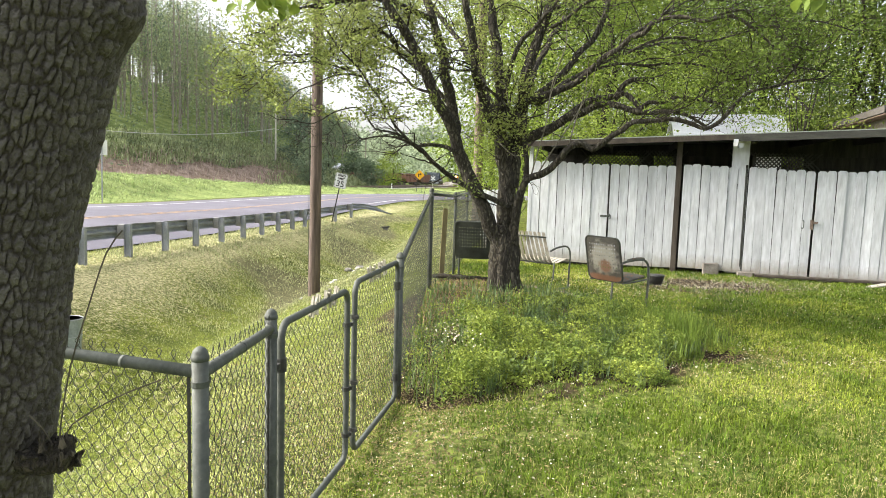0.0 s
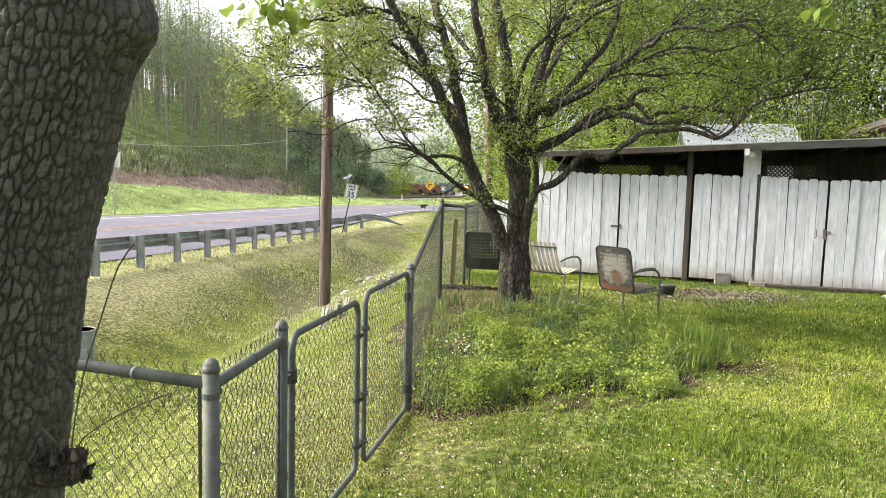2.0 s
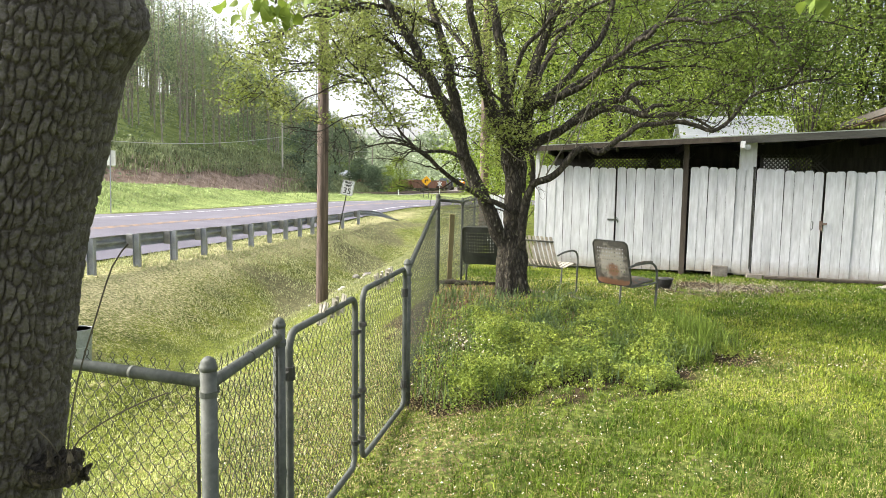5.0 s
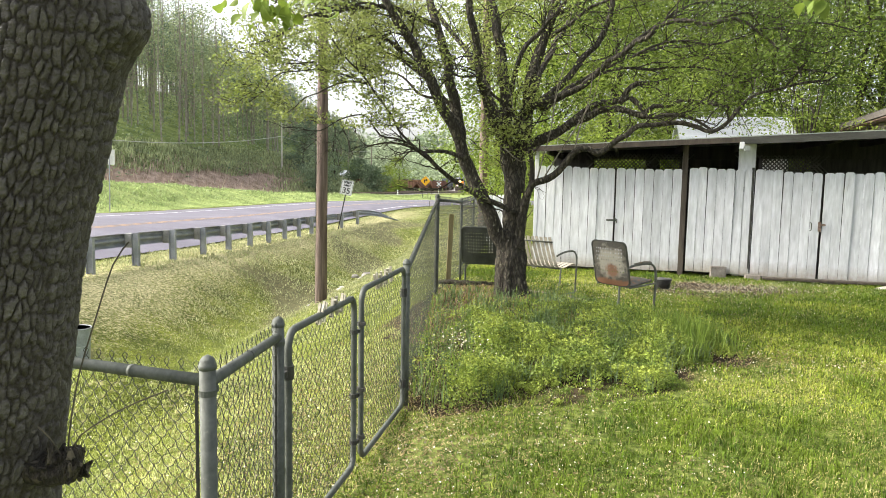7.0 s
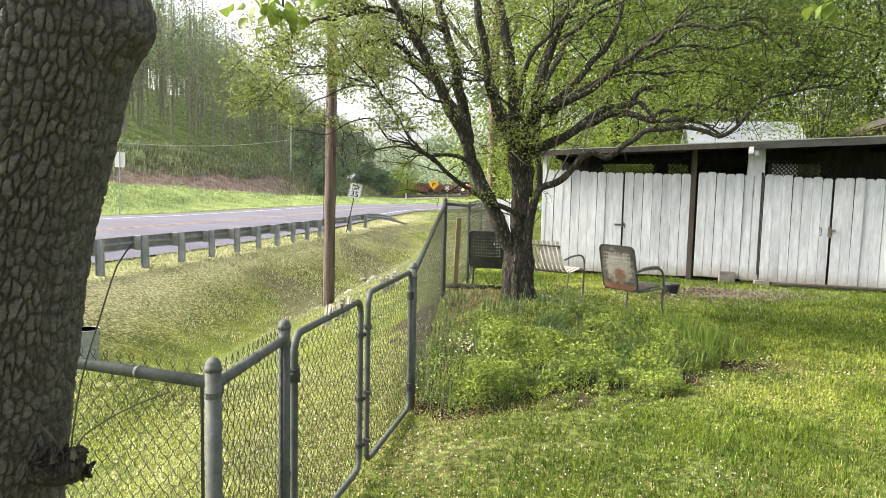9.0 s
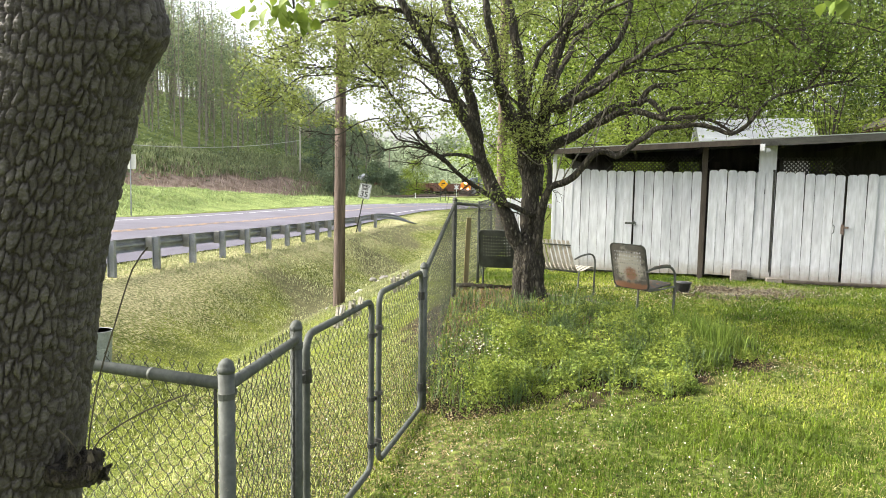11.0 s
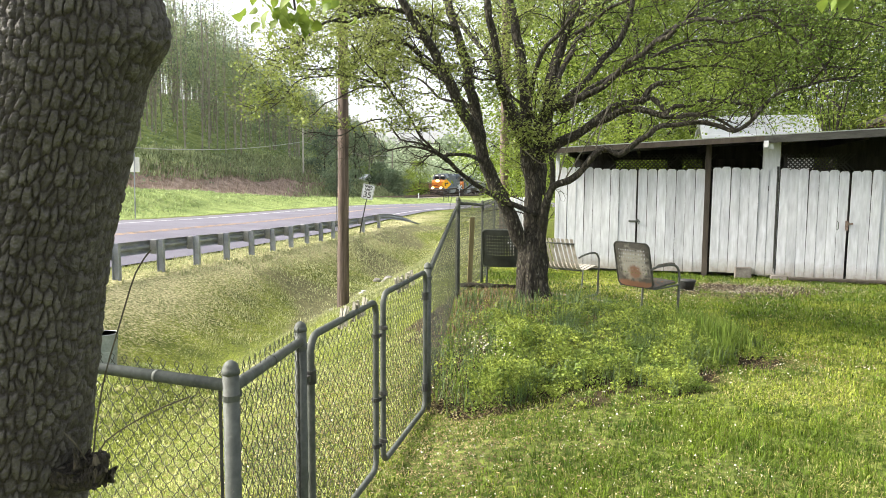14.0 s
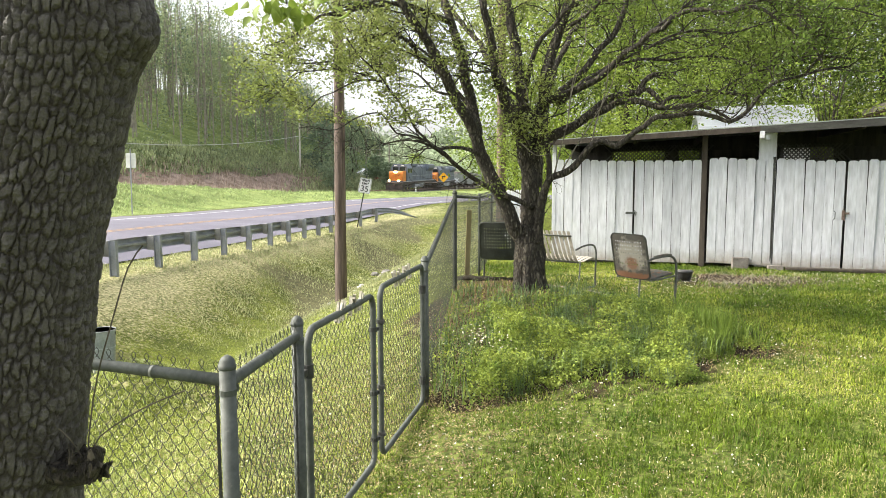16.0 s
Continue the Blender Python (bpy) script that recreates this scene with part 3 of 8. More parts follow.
def build_shed():
    rnd = random.Random(4)
    shed = thing("shed", SHED, "open-topped white picket-door shed with a low lean-to roof", "shed")
    # inside boards coloured dark to stand for the shade under the roof
    interior = mat("shade_dark_boards", (0.035, 0.034, 0.032), (0.085, 0.078, 0.07), scale=3, rough=0.9, stretch=(4, 1, 0.5))
    roof_metal = mat("pale_green_metal_roof", (0.22, 0.25, 0.21), (0.33, 0.36, 0.31), scale=2, rough=0.5, metal=0.3, bump=0.1)
    depth, length = 3.2, 8.2

    def roof_z(s):
        return 2.23 + 0.0525 * s
    # roof: a sheet with standing ribs, sloping down to the left
    b = MB()
    for y0, y1 in ((-0.32, depth + 0.2),):
        b.add([(-0.27, y0, roof_z(-0.27)), (length, y0, roof_z(length)), (length, y1, roof_z(length) + 0.02), (-0.27, y1, roof_z(-0.27) + 0.02),
               (-0.27, y0, roof_z(-0.27) + 0.02), (length, y0, roof_z(length) + 0.02), (length, y1, roof_z(length) + 0.05), (-0.27, y1, roof_z(-0.27) + 0.05)],
              [(3, 2, 1, 0), (4, 5, 6, 7), (0, 1, 5, 4), (1, 2, 6, 5), (2, 3, 7, 6), (3, 0, 4, 7)])
    roof = part("roof", b.mesh("roof", roof_metal), shed, "pale metal lean-to roof")
    # fascia boards, weathered on the left and lighter on the right
    for s0, s1, h, m_, tag in ((-0.26, 3.40, 0.085, dark_wood, "dark weathered fascia board"), (3.40, length, 0.115, grey_wood, "grey weathered fascia board")):
        b = MB().add([(s0, -0.33, roof_z(s0) - h), (s1, -0.33, roof_z(s1) - h), (s1, -0.30, roof_z(s1) - h), (s0, -0.30, roof_z(s0) - h),
                      (s0, -0.33, roof_z(s0) + 0.004), (s1, -0.33, roof_z(s1) + 0.004), (s1, -0.30, roof_z(s1) + 0.004), (s0, -0.30, roof_z(s0) + 0.004)],
                     [(3, 2, 1, 0), (4, 5, 6, 7), (0, 1, 5, 4), (1, 2, 6, 5), (2, 3, 7, 6), (3, 0, 4, 7)])
        part("fascia_board", b.mesh("fascia_board", m_), roof, tag)
    part("rafter", MB().box(3.43, -0.29, roof_z(3.4) - 0.13, 0.07, 0.1, 0.11).mesh("rafter", white_boards), roof)
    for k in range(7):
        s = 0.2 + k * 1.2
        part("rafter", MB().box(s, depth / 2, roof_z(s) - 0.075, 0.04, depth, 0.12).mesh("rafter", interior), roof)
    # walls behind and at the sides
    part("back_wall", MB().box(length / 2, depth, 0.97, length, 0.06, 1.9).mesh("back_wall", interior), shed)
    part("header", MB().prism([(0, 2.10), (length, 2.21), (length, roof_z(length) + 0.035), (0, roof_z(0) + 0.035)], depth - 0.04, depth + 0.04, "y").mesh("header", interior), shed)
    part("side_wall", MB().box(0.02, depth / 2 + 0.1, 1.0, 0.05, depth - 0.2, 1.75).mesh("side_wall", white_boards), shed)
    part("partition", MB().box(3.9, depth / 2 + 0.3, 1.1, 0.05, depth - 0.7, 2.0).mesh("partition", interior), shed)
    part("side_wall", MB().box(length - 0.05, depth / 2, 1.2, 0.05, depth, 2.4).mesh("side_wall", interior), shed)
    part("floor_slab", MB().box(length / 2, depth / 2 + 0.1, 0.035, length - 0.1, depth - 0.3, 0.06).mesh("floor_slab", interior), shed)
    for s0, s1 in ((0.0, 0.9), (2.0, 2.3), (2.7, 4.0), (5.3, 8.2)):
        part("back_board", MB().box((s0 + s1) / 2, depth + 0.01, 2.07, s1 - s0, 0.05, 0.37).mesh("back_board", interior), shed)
    # lattice strips along the open top of the back wall
    for s0, s1 in ((0.9, 2.0), (2.3, 2.7), (4.0, 5.3)):
        lat = MB()
        n = int((s1 - s0) / 0.085)
        for k in range(n + 3):
            for sgn in (1, -1):
                x = s0 + k * 0.085
                m_ = Matrix.Translation((x, depth - 0.05 - (0.008 if sgn > 0 else 0), 2.07)) @ Euler((0, radians(45 * sgn), 0)).to_matrix().to_4x4()
                lat.box(0, 0, 0, 0.03, 0.007, 0.50, m_)
        part("lattice", lat.mesh("lattice", mat("dark_lattice", (0.05, 0.05, 0.045), (0.12, 0.12, 0.11), scale=5)), shed, "diagonal wooden lattice")
    # posts
    part("post", bevel_mesh(MB().box(2.575, 0.03, 1.15, 0.09, 0.09, 2.3).mesh("post", dark_wood), 0.006), shed, "dark wooden post")
    part("post", bevel_mesh(MB().box(3.58, 0.06, 1.2, 0.27, 0.06, 2.3).mesh("post", white_boards), 0.005), shed, "broad white post board")
    part("post", bevel_mesh(MB().box(0.0, 0.03, 1.1, 0.07, 0.08, 2.18).mesh("post", white_boards), 0.006), shed)
    part("post", bevel_mesh(MB().box(3.685, 0.02, 1.02, 0.035, 0.05, 1.8).mesh("post", grey_wood), 0.004), shed)
    part("post", bevel_mesh(MB().box(6.1, 0.05, 1.25, 0.09, 0.09, 2.4).mesh("post", dark_wood), 0.006), shed)
    # bottom rail boards and the blocks they lie on
    part("sill_board", bevel_mesh(MB().box(5.2, -0.16, 0.055, 2.6, 0.14, 0.04).mesh("sill_board", dark_wood), 0.005), shed, "grey board lying on blocks")
    # doors: picket panels that hang a little askew
    shared = {}
    for s0, n, top0, top1, bot0, bot1, tag in ((0.03, 9, 1.91, 1.87, 0.10, 0.08, "picket_door"), (1.425, 7, 1.88, 1.875, 0.08, 0.085, "picket_door"), (2.65, 7, 1.91, 1.89, 0.10, 0.075, "picket_panel"),
                                               (3.715, 7, 1.885, 1.85, 0.07, 0.05, "picket_door"), (4.795, 8, 1.85, 1.87, 0.035, 0.03, "picket_door")):
        pitch = 0.152 if n == 9 else 0.1585 if n == 7 and s0 < 2 else 0.149
        # battens share that colour, so the gaps between pickets look shaded
        door = part(tag, MB().box(s0 + n * pitch / 2, 0.032, bot0 + 0.3, n * pitch - 0.02, 0.03, 0.09).mesh("door_batten", interior), shed, "door of white dog-eared pickets")
        part("batten", MB().box(s0 + n * pitch / 2, 0.032, 1.55, n * pitch - 0.02, 0.03, 0.09).mesh("batten", interior), door)
        for k in range(n):
            f = k / (n - 1)
            h = round(top0 + (top1 - top0) * f - bot0 - (bot1 - bot0) * f + rnd.uniform(-0.012, 0.012), 2)
            w = pitch - 0.006
            if (h, w) not in shared:
                shared[(h, w)] = picket_mesh(h, w)
            pk = part("picket", shared[(h, w)], door)
            pk.matrix_basis = pose(s0 + k * pitch + 0.003, -0.003 + rnd.uniform(-0.004, 0.003), bot0 + (bot1 - bot0) * f, rnd.uniform(-0.4, 0.4), rnd.uniform(-0.25, 0.25), rnd.uniform(-1, 1))
    # latches
    b = MB().box(1.36, -0.012, 0.95, 0.17, 0.012, 0.035).tube([(1.40, -0.03, 0.975), (1.43, -0.05, 0.99), (1.46, -0.045, 0.96), (1.45, -0.03, 0.90)], 0.008, 6)
    part("latch", b.mesh("latch", galvanised), shed, "steel hasp and hook")
    b = MB().box(4.76, -0.012, 0.95, 0.045, 0.014, 0.16).box(4.80, -0.02, 0.98, 0.10, 0.012, 0.035).tube([(4.77, -0.03, 0.93), (4.775, -0.05, 0.86), (4.745, -0.03, 0.88)], 0.007, 6)
    part("latch", b.mesh("latch", mat("rusty_steel", (0.12, 0.07, 0.045), (0.25, 0.2, 0.17), scale=30, rough=0.8, metal=0.3)), shed, "rusty hasp")
    part("handle", MB().tube([(4.62, -0.005, 1.02), (4.635, -0.03, 1.0), (4.635, -0.03, 0.90), (4.62, -0.005, 0.88)], 0.007, 6).mesh("handle", galvanised), shed, "wire pull handle")
    part("rain_guard", bevel_mesh(MB().box(3.52, -0.24, 2.235, 0.07, 0.10, 0.08).mesh("rain_guard", white_boards), 0.004), shed)
    return shed


build_shed()
for sx, sy, lean, size in ((3.2, -0.05, 6, (0.26, 0.09, 0.20)), (3.75, -0.10, 0, (0.24, 0.14, 0.09)), (5.0, -0.12, 3, (0.18, 0.12, 0.07))):
    blk = new("concrete_block", bevel_mesh(MB().box(0, 0, size[2] / 2, *size).mesh("concrete_block", mat("stained_block", (0.11, 0.095, 0.08), (0.25, 0.225, 0.20), scale=9, rough=0.9, bump=0.4)), 0.008))
    w = SHED @ Vector((sx, sy, 0))
    blk.matrix_basis = Matrix.Translation((w.x, w.y, zat(w.x, w.y))) @ Euler((0, 0, radians(-15 + lean))).to_matrix().to_4x4()
    tagged(blk, "pale concrete block under the shed's doors", "block", group="blocks under the shed")


board_at = SHED @ Vector((5.75, -0.35, 0))
plank = new("loose_board", bevel_mesh(MB().box(0, 0, 0.02, 0.75, 0.11, 0.022).mesh("loose_board", white_boards), 0.003))
plank.matrix_basis = pose(board_at.x, board_at.y, zat(board_at.x, board_at.y) + 0.02, 4, -5, 22)
tagged(plank, "stained white board lying on the grass by the shed", "board")


# ---- chain-link fence ----
def link_mesh(length, height, cell=0.060, r=0.0016, slope=0.0, twist_top=True, near=False):
    """Woven zigzag wires, length along x, rising by slope; near panels have their wires bowed as they hang."""
    b = MB()
    n = int(length / (cell / 2))
    rows = int(height / (cell / 2))
    for k in range(n):
        pts = []
        for j in range(rows + 1):
            side = (j + k) % 2
            x = (k + side) * cell / 2
            y = 0.0025 if (j % 2) else -0.0025
            z = j * cell / 2 + x * slope
            if near and pts:
                px, _, pz = pts[-1]
                pts.append(((px + x) / 2 + (0.0045 if side else -0.0045), 0, (pz + z) / 2 - 0.0045))
            pts.append((x, y, z))
        if twist_top and (rows + k) % 2 == 0:
            x, _, z = pts[-1]
            pts += [(x + 0.009, 0.004, z + 0.016), (x + 0.002, -0.003, z + 0.030), (x - 0.006, -0.004, z + 0.042), (x + 0.001, 0.0, z + 0.053), (x + 0.009, 0.003, z + 0.044), (x + 0.003, 0.004, z + 0.031), (x - 0.008, 0.003, z + 0.018)]
        b.tube(pts, r, 3, caps=False)
    return b.mesh("chain_link", wire_steel, near)


def post_mesh(h, r, cap=True):
    pts, rad = [(0, 0, -0.3), (0, 0, h)], [r, r]
    b = MB().tube(pts, rad, 14)
    if cap:
        b.tube([(0, 0, h - 0.020), (0, 0, h - 0.018), (0, 0, h - 0.006), (0, 0, h - 0.004), (0, 0, h + 0.008), (0, 0, h + 0.018), (0, 0, h + 0.024)], [r * 1.0, r * 1.10, r * 1.10, r * 1.02, r * 0.92, r * 0.62, r * 0.2], 16)
    return b.mesh("post", galvanised, True)


def band(z, r, width=0.018):
    return MB().tube([(0, 0, z - width / 2), (0, 0, z + width / 2)], r * 1.09, 14).box(r * 1.35, 0, z, 0.03, 0.008, 0.02)


POSTS = {"corner": (-0.632, 2.09, 1.087, 0.0245), "gate_a": (-0.60, 2.97, 1.03, 0.0255), "gate_b": (-0.11, 5.26, 1.02, 0.028), "upper": (0.18, 8.62, 1.43, 0.028),
         "line": (0.62, 11.3, 1.32, 0.022), "far": (1.02, 14.2, 1.3, 0.022), "far_end": (1.8, 19.0, 1.0, 0.022), "west": (-3.4, 3.5, 0.98, 0.022)}


def build_fence():
    fence = thing("chain_link_fence", pose(0, 0, 0), "grey galvanised chain-link fence along the yard", "fence")
    for key, (x, y, top, r) in POSTS.items():
        g = zat(x, y)
        p = part("post", post_mesh(top - g, r), fence, m=pose(x, y, g))
        for z in (0.12, 0.5, top - g - 0.09):
            part("tension_band", band(z, r).mesh("tension_band", galvanised), p, m=pose(0, 0, 0, 0, 0, 70))
    for a, b, drop in (("west", "corner", 0.055), ("corner", "gate_a", 0.062), ("gate_b", "upper", 0.06), ("upper", "line", 0.05), ("line", "far", 0.05), ("far", "far_end", 0.05)):
        ax, ay, at, _ = POSTS[a]
        bx, by, bt, _ = POSTS[b]
        A, B = Vector((ax, ay, at - drop)), Vector((bx, by, bt - drop))
        rail = MB().tube([A, B], 0.019, 14)
        n = max(1, int((B - A).length / 0.55))
        for k in range(n):
            c = A.lerp(B, (k + 0.5) / n)
            d = (B - A).normalized() * 0.008
            rail.tube([c - d, c + d], 0.0208, 12)
        part("top_rail", rail.mesh("top_rail", galvanised, True), fence)
        run = Vector((bx - ax, by - ay))
        slope = (bt - at) / run.length
        low = min(zat(ax, ay) + 0.03, at - 1.0)
        h = at - drop - low + 0.012
        part("chain_link", link_mesh(run.length, h, slope=slope, near=a in ("west", "corner")), fence, m=pose(ax, ay, low, 0, 0, math.degrees(math.atan2(run.y, run.x))))
        part("tension_bar", MB().box(0, 0, h / 2, 0.009, 0.005, h).mesh("tension_bar", dark_steel), fence, m=pose(ax + (bx - ax) * (1 - 0.045 / run.length), ay + (by - ay) * (1 - 0.045 / run.length), low + slope * run.length))
    return fence


def build_gate(name, p0, p1, z0, z1, hinge_at_start):
    """One gate leaf: a bent-pipe frame with rounded corners and its mesh."""
    run = Vector((p1[0] - p0[0], p1[1] - p0[1]))
    w, h, r = run.length, z1 - z0, 0.0175
    gate = thing("gate", pose(p0[0], p0[1], z0, 0, 0, math.degrees(math.atan2(run.y, run.x))), "grey pipe-framed chain-link gate leaf, closed", "gate", group="double gate leaves")
    c, pts = 0.075, []
    for cx, cz, a0 in ((w - c, h - c, 0), (c, h - c, 90), (c, c, 180), (w - c, c, 270)):
        for a in range(0, 91, 15):
            pts.append((cx + c * math.cos(radians(a0 + a)), 0, cz + c * math.sin(radians(a0 + a))))
    pts.append(pts[0])
    part("frame", MB().tube(pts, r, 12, caps=False).mesh("frame", galvanised, True), gate)
    part("chain_link", link_mesh(w - 0.05, h - 0.06, twist_top=False, near=True), gate, m=pose(0.025, 0, 0.03))
    hx = 0 if hinge_at_start else w
    for z in (0.16, h - 0.18):
        part("hinge", MB().tube([(hx, 0, z - 0.03), (hx, 0, z + 0.03)], 0.026, 10).box(hx + (-0.04 if hinge_at_start else 0.04), 0, z, 0.07, 0.02, 0.03).mesh("hinge", dark_steel), gate, "bolted hinge band")
    fx = w if hinge_at_start else 0
    for z in (0.14, h * 0.42, h - 0.2):
        part("clamp", MB().tube([(fx, 0, z - 0.012), (fx, 0, z + 0.012)], 0.025, 10).box(fx + (0.02 if hinge_at_start else -0.02), -0.015, z, 0.02, 0.03, 0.02).mesh("clamp", dark_steel), gate)
    return gate


build_fence()
ga, gb = Vector(POSTS["gate_a"][:2]), Vector(POSTS["gate_b"][:2])
build_gate("left", ga.lerp(gb, 0.045), ga.lerp(gb, 0.452), -0.025, 0.965, True)
build_gate("right", ga.lerp(gb, 0.512), ga.lerp(gb, 0.965), -0.04, 0.985, False)

# ---- guardrail ----
def line_at(y):
    return RX + (y - RY) * DX / DY


def build_guardrail():
    rail = thing("guardrail", pose(0, 0, 0), "weathered steel W-beam guardrail on steel posts", "guardrail")
    turn = -math.degrees(math.atan2(DX, DY))
    post = MB().box(0, 0, 0.1, 0.012, 0.15, 1.35).box(0, -0.075, 0.1, 0.10, 0.01, 1.35).box(0, 0.075, 0.1, 0.10, 0.01, 1.35).mesh("post", rail_steel)
    block = bevel_mesh(MB().box(0, 0, 0.0, 0.13, 0.17, 0.34).mesh("blockout", mat("grey_blockout", (0.16, 0.16, 0.16), (0.26, 0.26, 0.26), scale=6)), 0.008)
    ys = [8.0 + 1.825 * k for k in range(15)] + [37.2, 40.9]
    for y in ys:
        x = line_at(y)
        g = zat(x, y)
        top = road_z(y) + 0.70
        p = part("post", post, rail, m=pose(x + 0.16, y, top - 0.775, 0, 0, turn + 90))
        part("blockout", block, p, m=pose(0, 0.16, 0.60))
    # the W-shaped beam, then its end, which turns down into the grass
    prof = [(0.0, 0.155), (0.03, 0.145), (0.08, 0.10), (0.08, 0.06), (0.0, 0.02), (0.0, -0.02), (0.08, -0.06), (0.08, -0.10), (0.03, -0.145), (0.0, -0.155)]
    prof = prof + [(a - 0.006, c) for a, c in reversed(prof)]
    path = [(line_at(y) - 0.10, y, float(road_z(y)) + 0.53, 0) for y in np.arange(4, 42.5, 1.825)]
    x0, y0, z0, _ = path[-1]
    end = [(x0 + dx, y0 + dy, z0 + dz, tw) for dx, dy, dz, tw in ((0.6, 1.0, -0.05, 5), (1.2, 2.0, -0.20, 25), (1.75, 3.0, -0.42, 60), (2.15, 3.7, -0.60, 80))]
    for pts, label in ((path, ""), ([path[-1]] + end, "sloping end of the beam")):
        b = MB()
        verts, faces, n = [], [], len(prof)
        for x, y, z, tw in pts:
            for a, c in prof:
                t = radians(tw)
                a2, c2 = a * math.cos(t) + c * math.sin(t), c * math.cos(t) - a * math.sin(t)
                verts.append((x - a2, y + a2 * 0.13, z + c2))
        for i in range(len(pts) - 1):
            for k in range(n):
                faces.append((i * n + k, i * n + (k + 1) % n, (i + 1) * n + (k + 1) % n, (i + 1) * n + k))
        part("beam", b.add(verts, faces).mesh("beam", rail_steel), rail, label)
    return rail


build_guardrail()


# ---- poles and wires ----
def build_pole(name, x, y, h, r0, r1, label, lean=(0, 0), wood=pole_wood):
    g = zat(x, y)
    p = thing(name, pose(x, y, g), label, "pole")
    rnd = random.Random(3)
    n = 24
    pts = [(lean[0] * k / n, lean[1] * k / n, -0.4 + (h + 0.4) * k / n) for k in range(n + 1)]
    b = MB().tube(pts, [r0 + (r1 - r0) * k / n + rnd.uniform(-0.003, 0.003) for k in range(n + 1)], 18)
    part("shaft", b.mesh("shaft", wood, True), p)
    return p, g


pole, pole_g = build_pole("utility_pole", -2.28, 16.1, 9.5, 0.135, 0.10, "weathered brown wooden utility pole in the ditch", (0.07, 0))
part("crossarm", bevel_mesh(MB().box(0.07, 0, 9.0, 2.2, 0.09, 0.12).mesh("crossarm", pole_wood), 0.005), pole)
for dx in (-0.9, 0.9):
    part("insulator", MB().tube([(0.07 + dx, 0, 9.06), (0.07 + dx, 0, 9.12), (0.07 + dx, 0, 9.2)], [0.03, 0.05, 0.02], 10).mesh("insulator", galvanised, True), pole)
part("ground_wire", MB().tube([(-0.128, -0.05, 0), (-0.12, -0.05, 3), (-0.07, -0.04, 9)], 0.006, 5).mesh("ground_wire", wire_steel), pole)

# ---- leaves and wood for the trees ----
RNG = np.random.default_rng(11)


def leaf_arrays(pos, size, ratio=0.5, fold=0.25, down=0.35, rng=RNG):
    """Folded four-cornered leaves at pos (n, 3), of length size (n,), hanging by down."""
    n = len(pos)
    d = rng.normal(size=(n, 3))
    d[:, 2] = d[:, 2] * 0.6 - down
    d /= np.linalg.norm(d, axis=1)[:, None]
    s = np.cross(d, rng.normal(size=(n, 3)))
    s /= np.linalg.norm(s, axis=1)[:, None] + 1e-9
    up = np.cross(s, d)
    size = np.asarray(size)[:, None]
    base, tip = pos, pos + d * size
    mid = pos + d * size * 0.45
    l = mid + s * size * ratio * 0.5 + up * size * fold * 0.5
    r = mid - s * size * ratio * 0.5 + up * size * fold * 0.5
    v = np.stack([base, l, tip, r], 1).reshape(-1, 3)
    i = np.arange(n)[:, None] * 4
    f = np.concatenate([i + np.array([[0, 2, 1]]), i + np.array([[0, 3, 2]])], 0)
    return v, f


def ovate_leaves(pos, size, rng):
    """Larger leaves with a rounded, pointed outline and a fold along the midrib."""
    out_v, out_f, c = [], [], 0
    half = [(0.0, 0.0), (0.12, 0.20), (0.32, 0.31), (0.55, 0.30), (0.78, 0.17), (1.0, 0.0)]
    for p, s in zip(pos, size):
        d = Vector((rng.normal() * 0.5, rng.normal() * 0.5, -0.8 + rng.normal() * 0.35)).normalized()
        w = d.cross(Vector(rng.normal(size=3))).normalized()
        u = w.cross(d)
        p = Vector(p)
        rib = [p + d * s * t + u * s * 0.10 * math.sin(t * 3.1) for t, _ in half]
        lft = [r + w * s * a + u * s * a * 0.35 for r, (_, a) in zip(rib, half)]
        rgt = [r - w * s * a + u * s * a * 0.35 for r, (_, a) in zip(rib, half)]
        n = len(half)
        out_v += rib + lft + rgt
        for i in range(n - 1):
            out_f += [(c + i, c + i + 1, c + n + i + 1, c + n + i), (c + i + 1, c + i, c + 2 * n + i, c + 2 * n + i + 1)]
        c += 3 * n
    return np.array([tuple(q) for q in out_v]), np.array(out_f)


def branch_out(start, direction, length, rnd, bend=0.25, rise=0.15, n=7):
    p, d, pts = Vector(start), Vector(direction).normalized(), [Vector(start)]
    for k in range(n):
        d = (d + Vector((rnd.gauss(0, bend), rnd.gauss(0, bend), rnd.gauss(0, bend) + rise))).normalized()
        p = p + d * (length / n)
        pts.append(p.copy())
    return pts


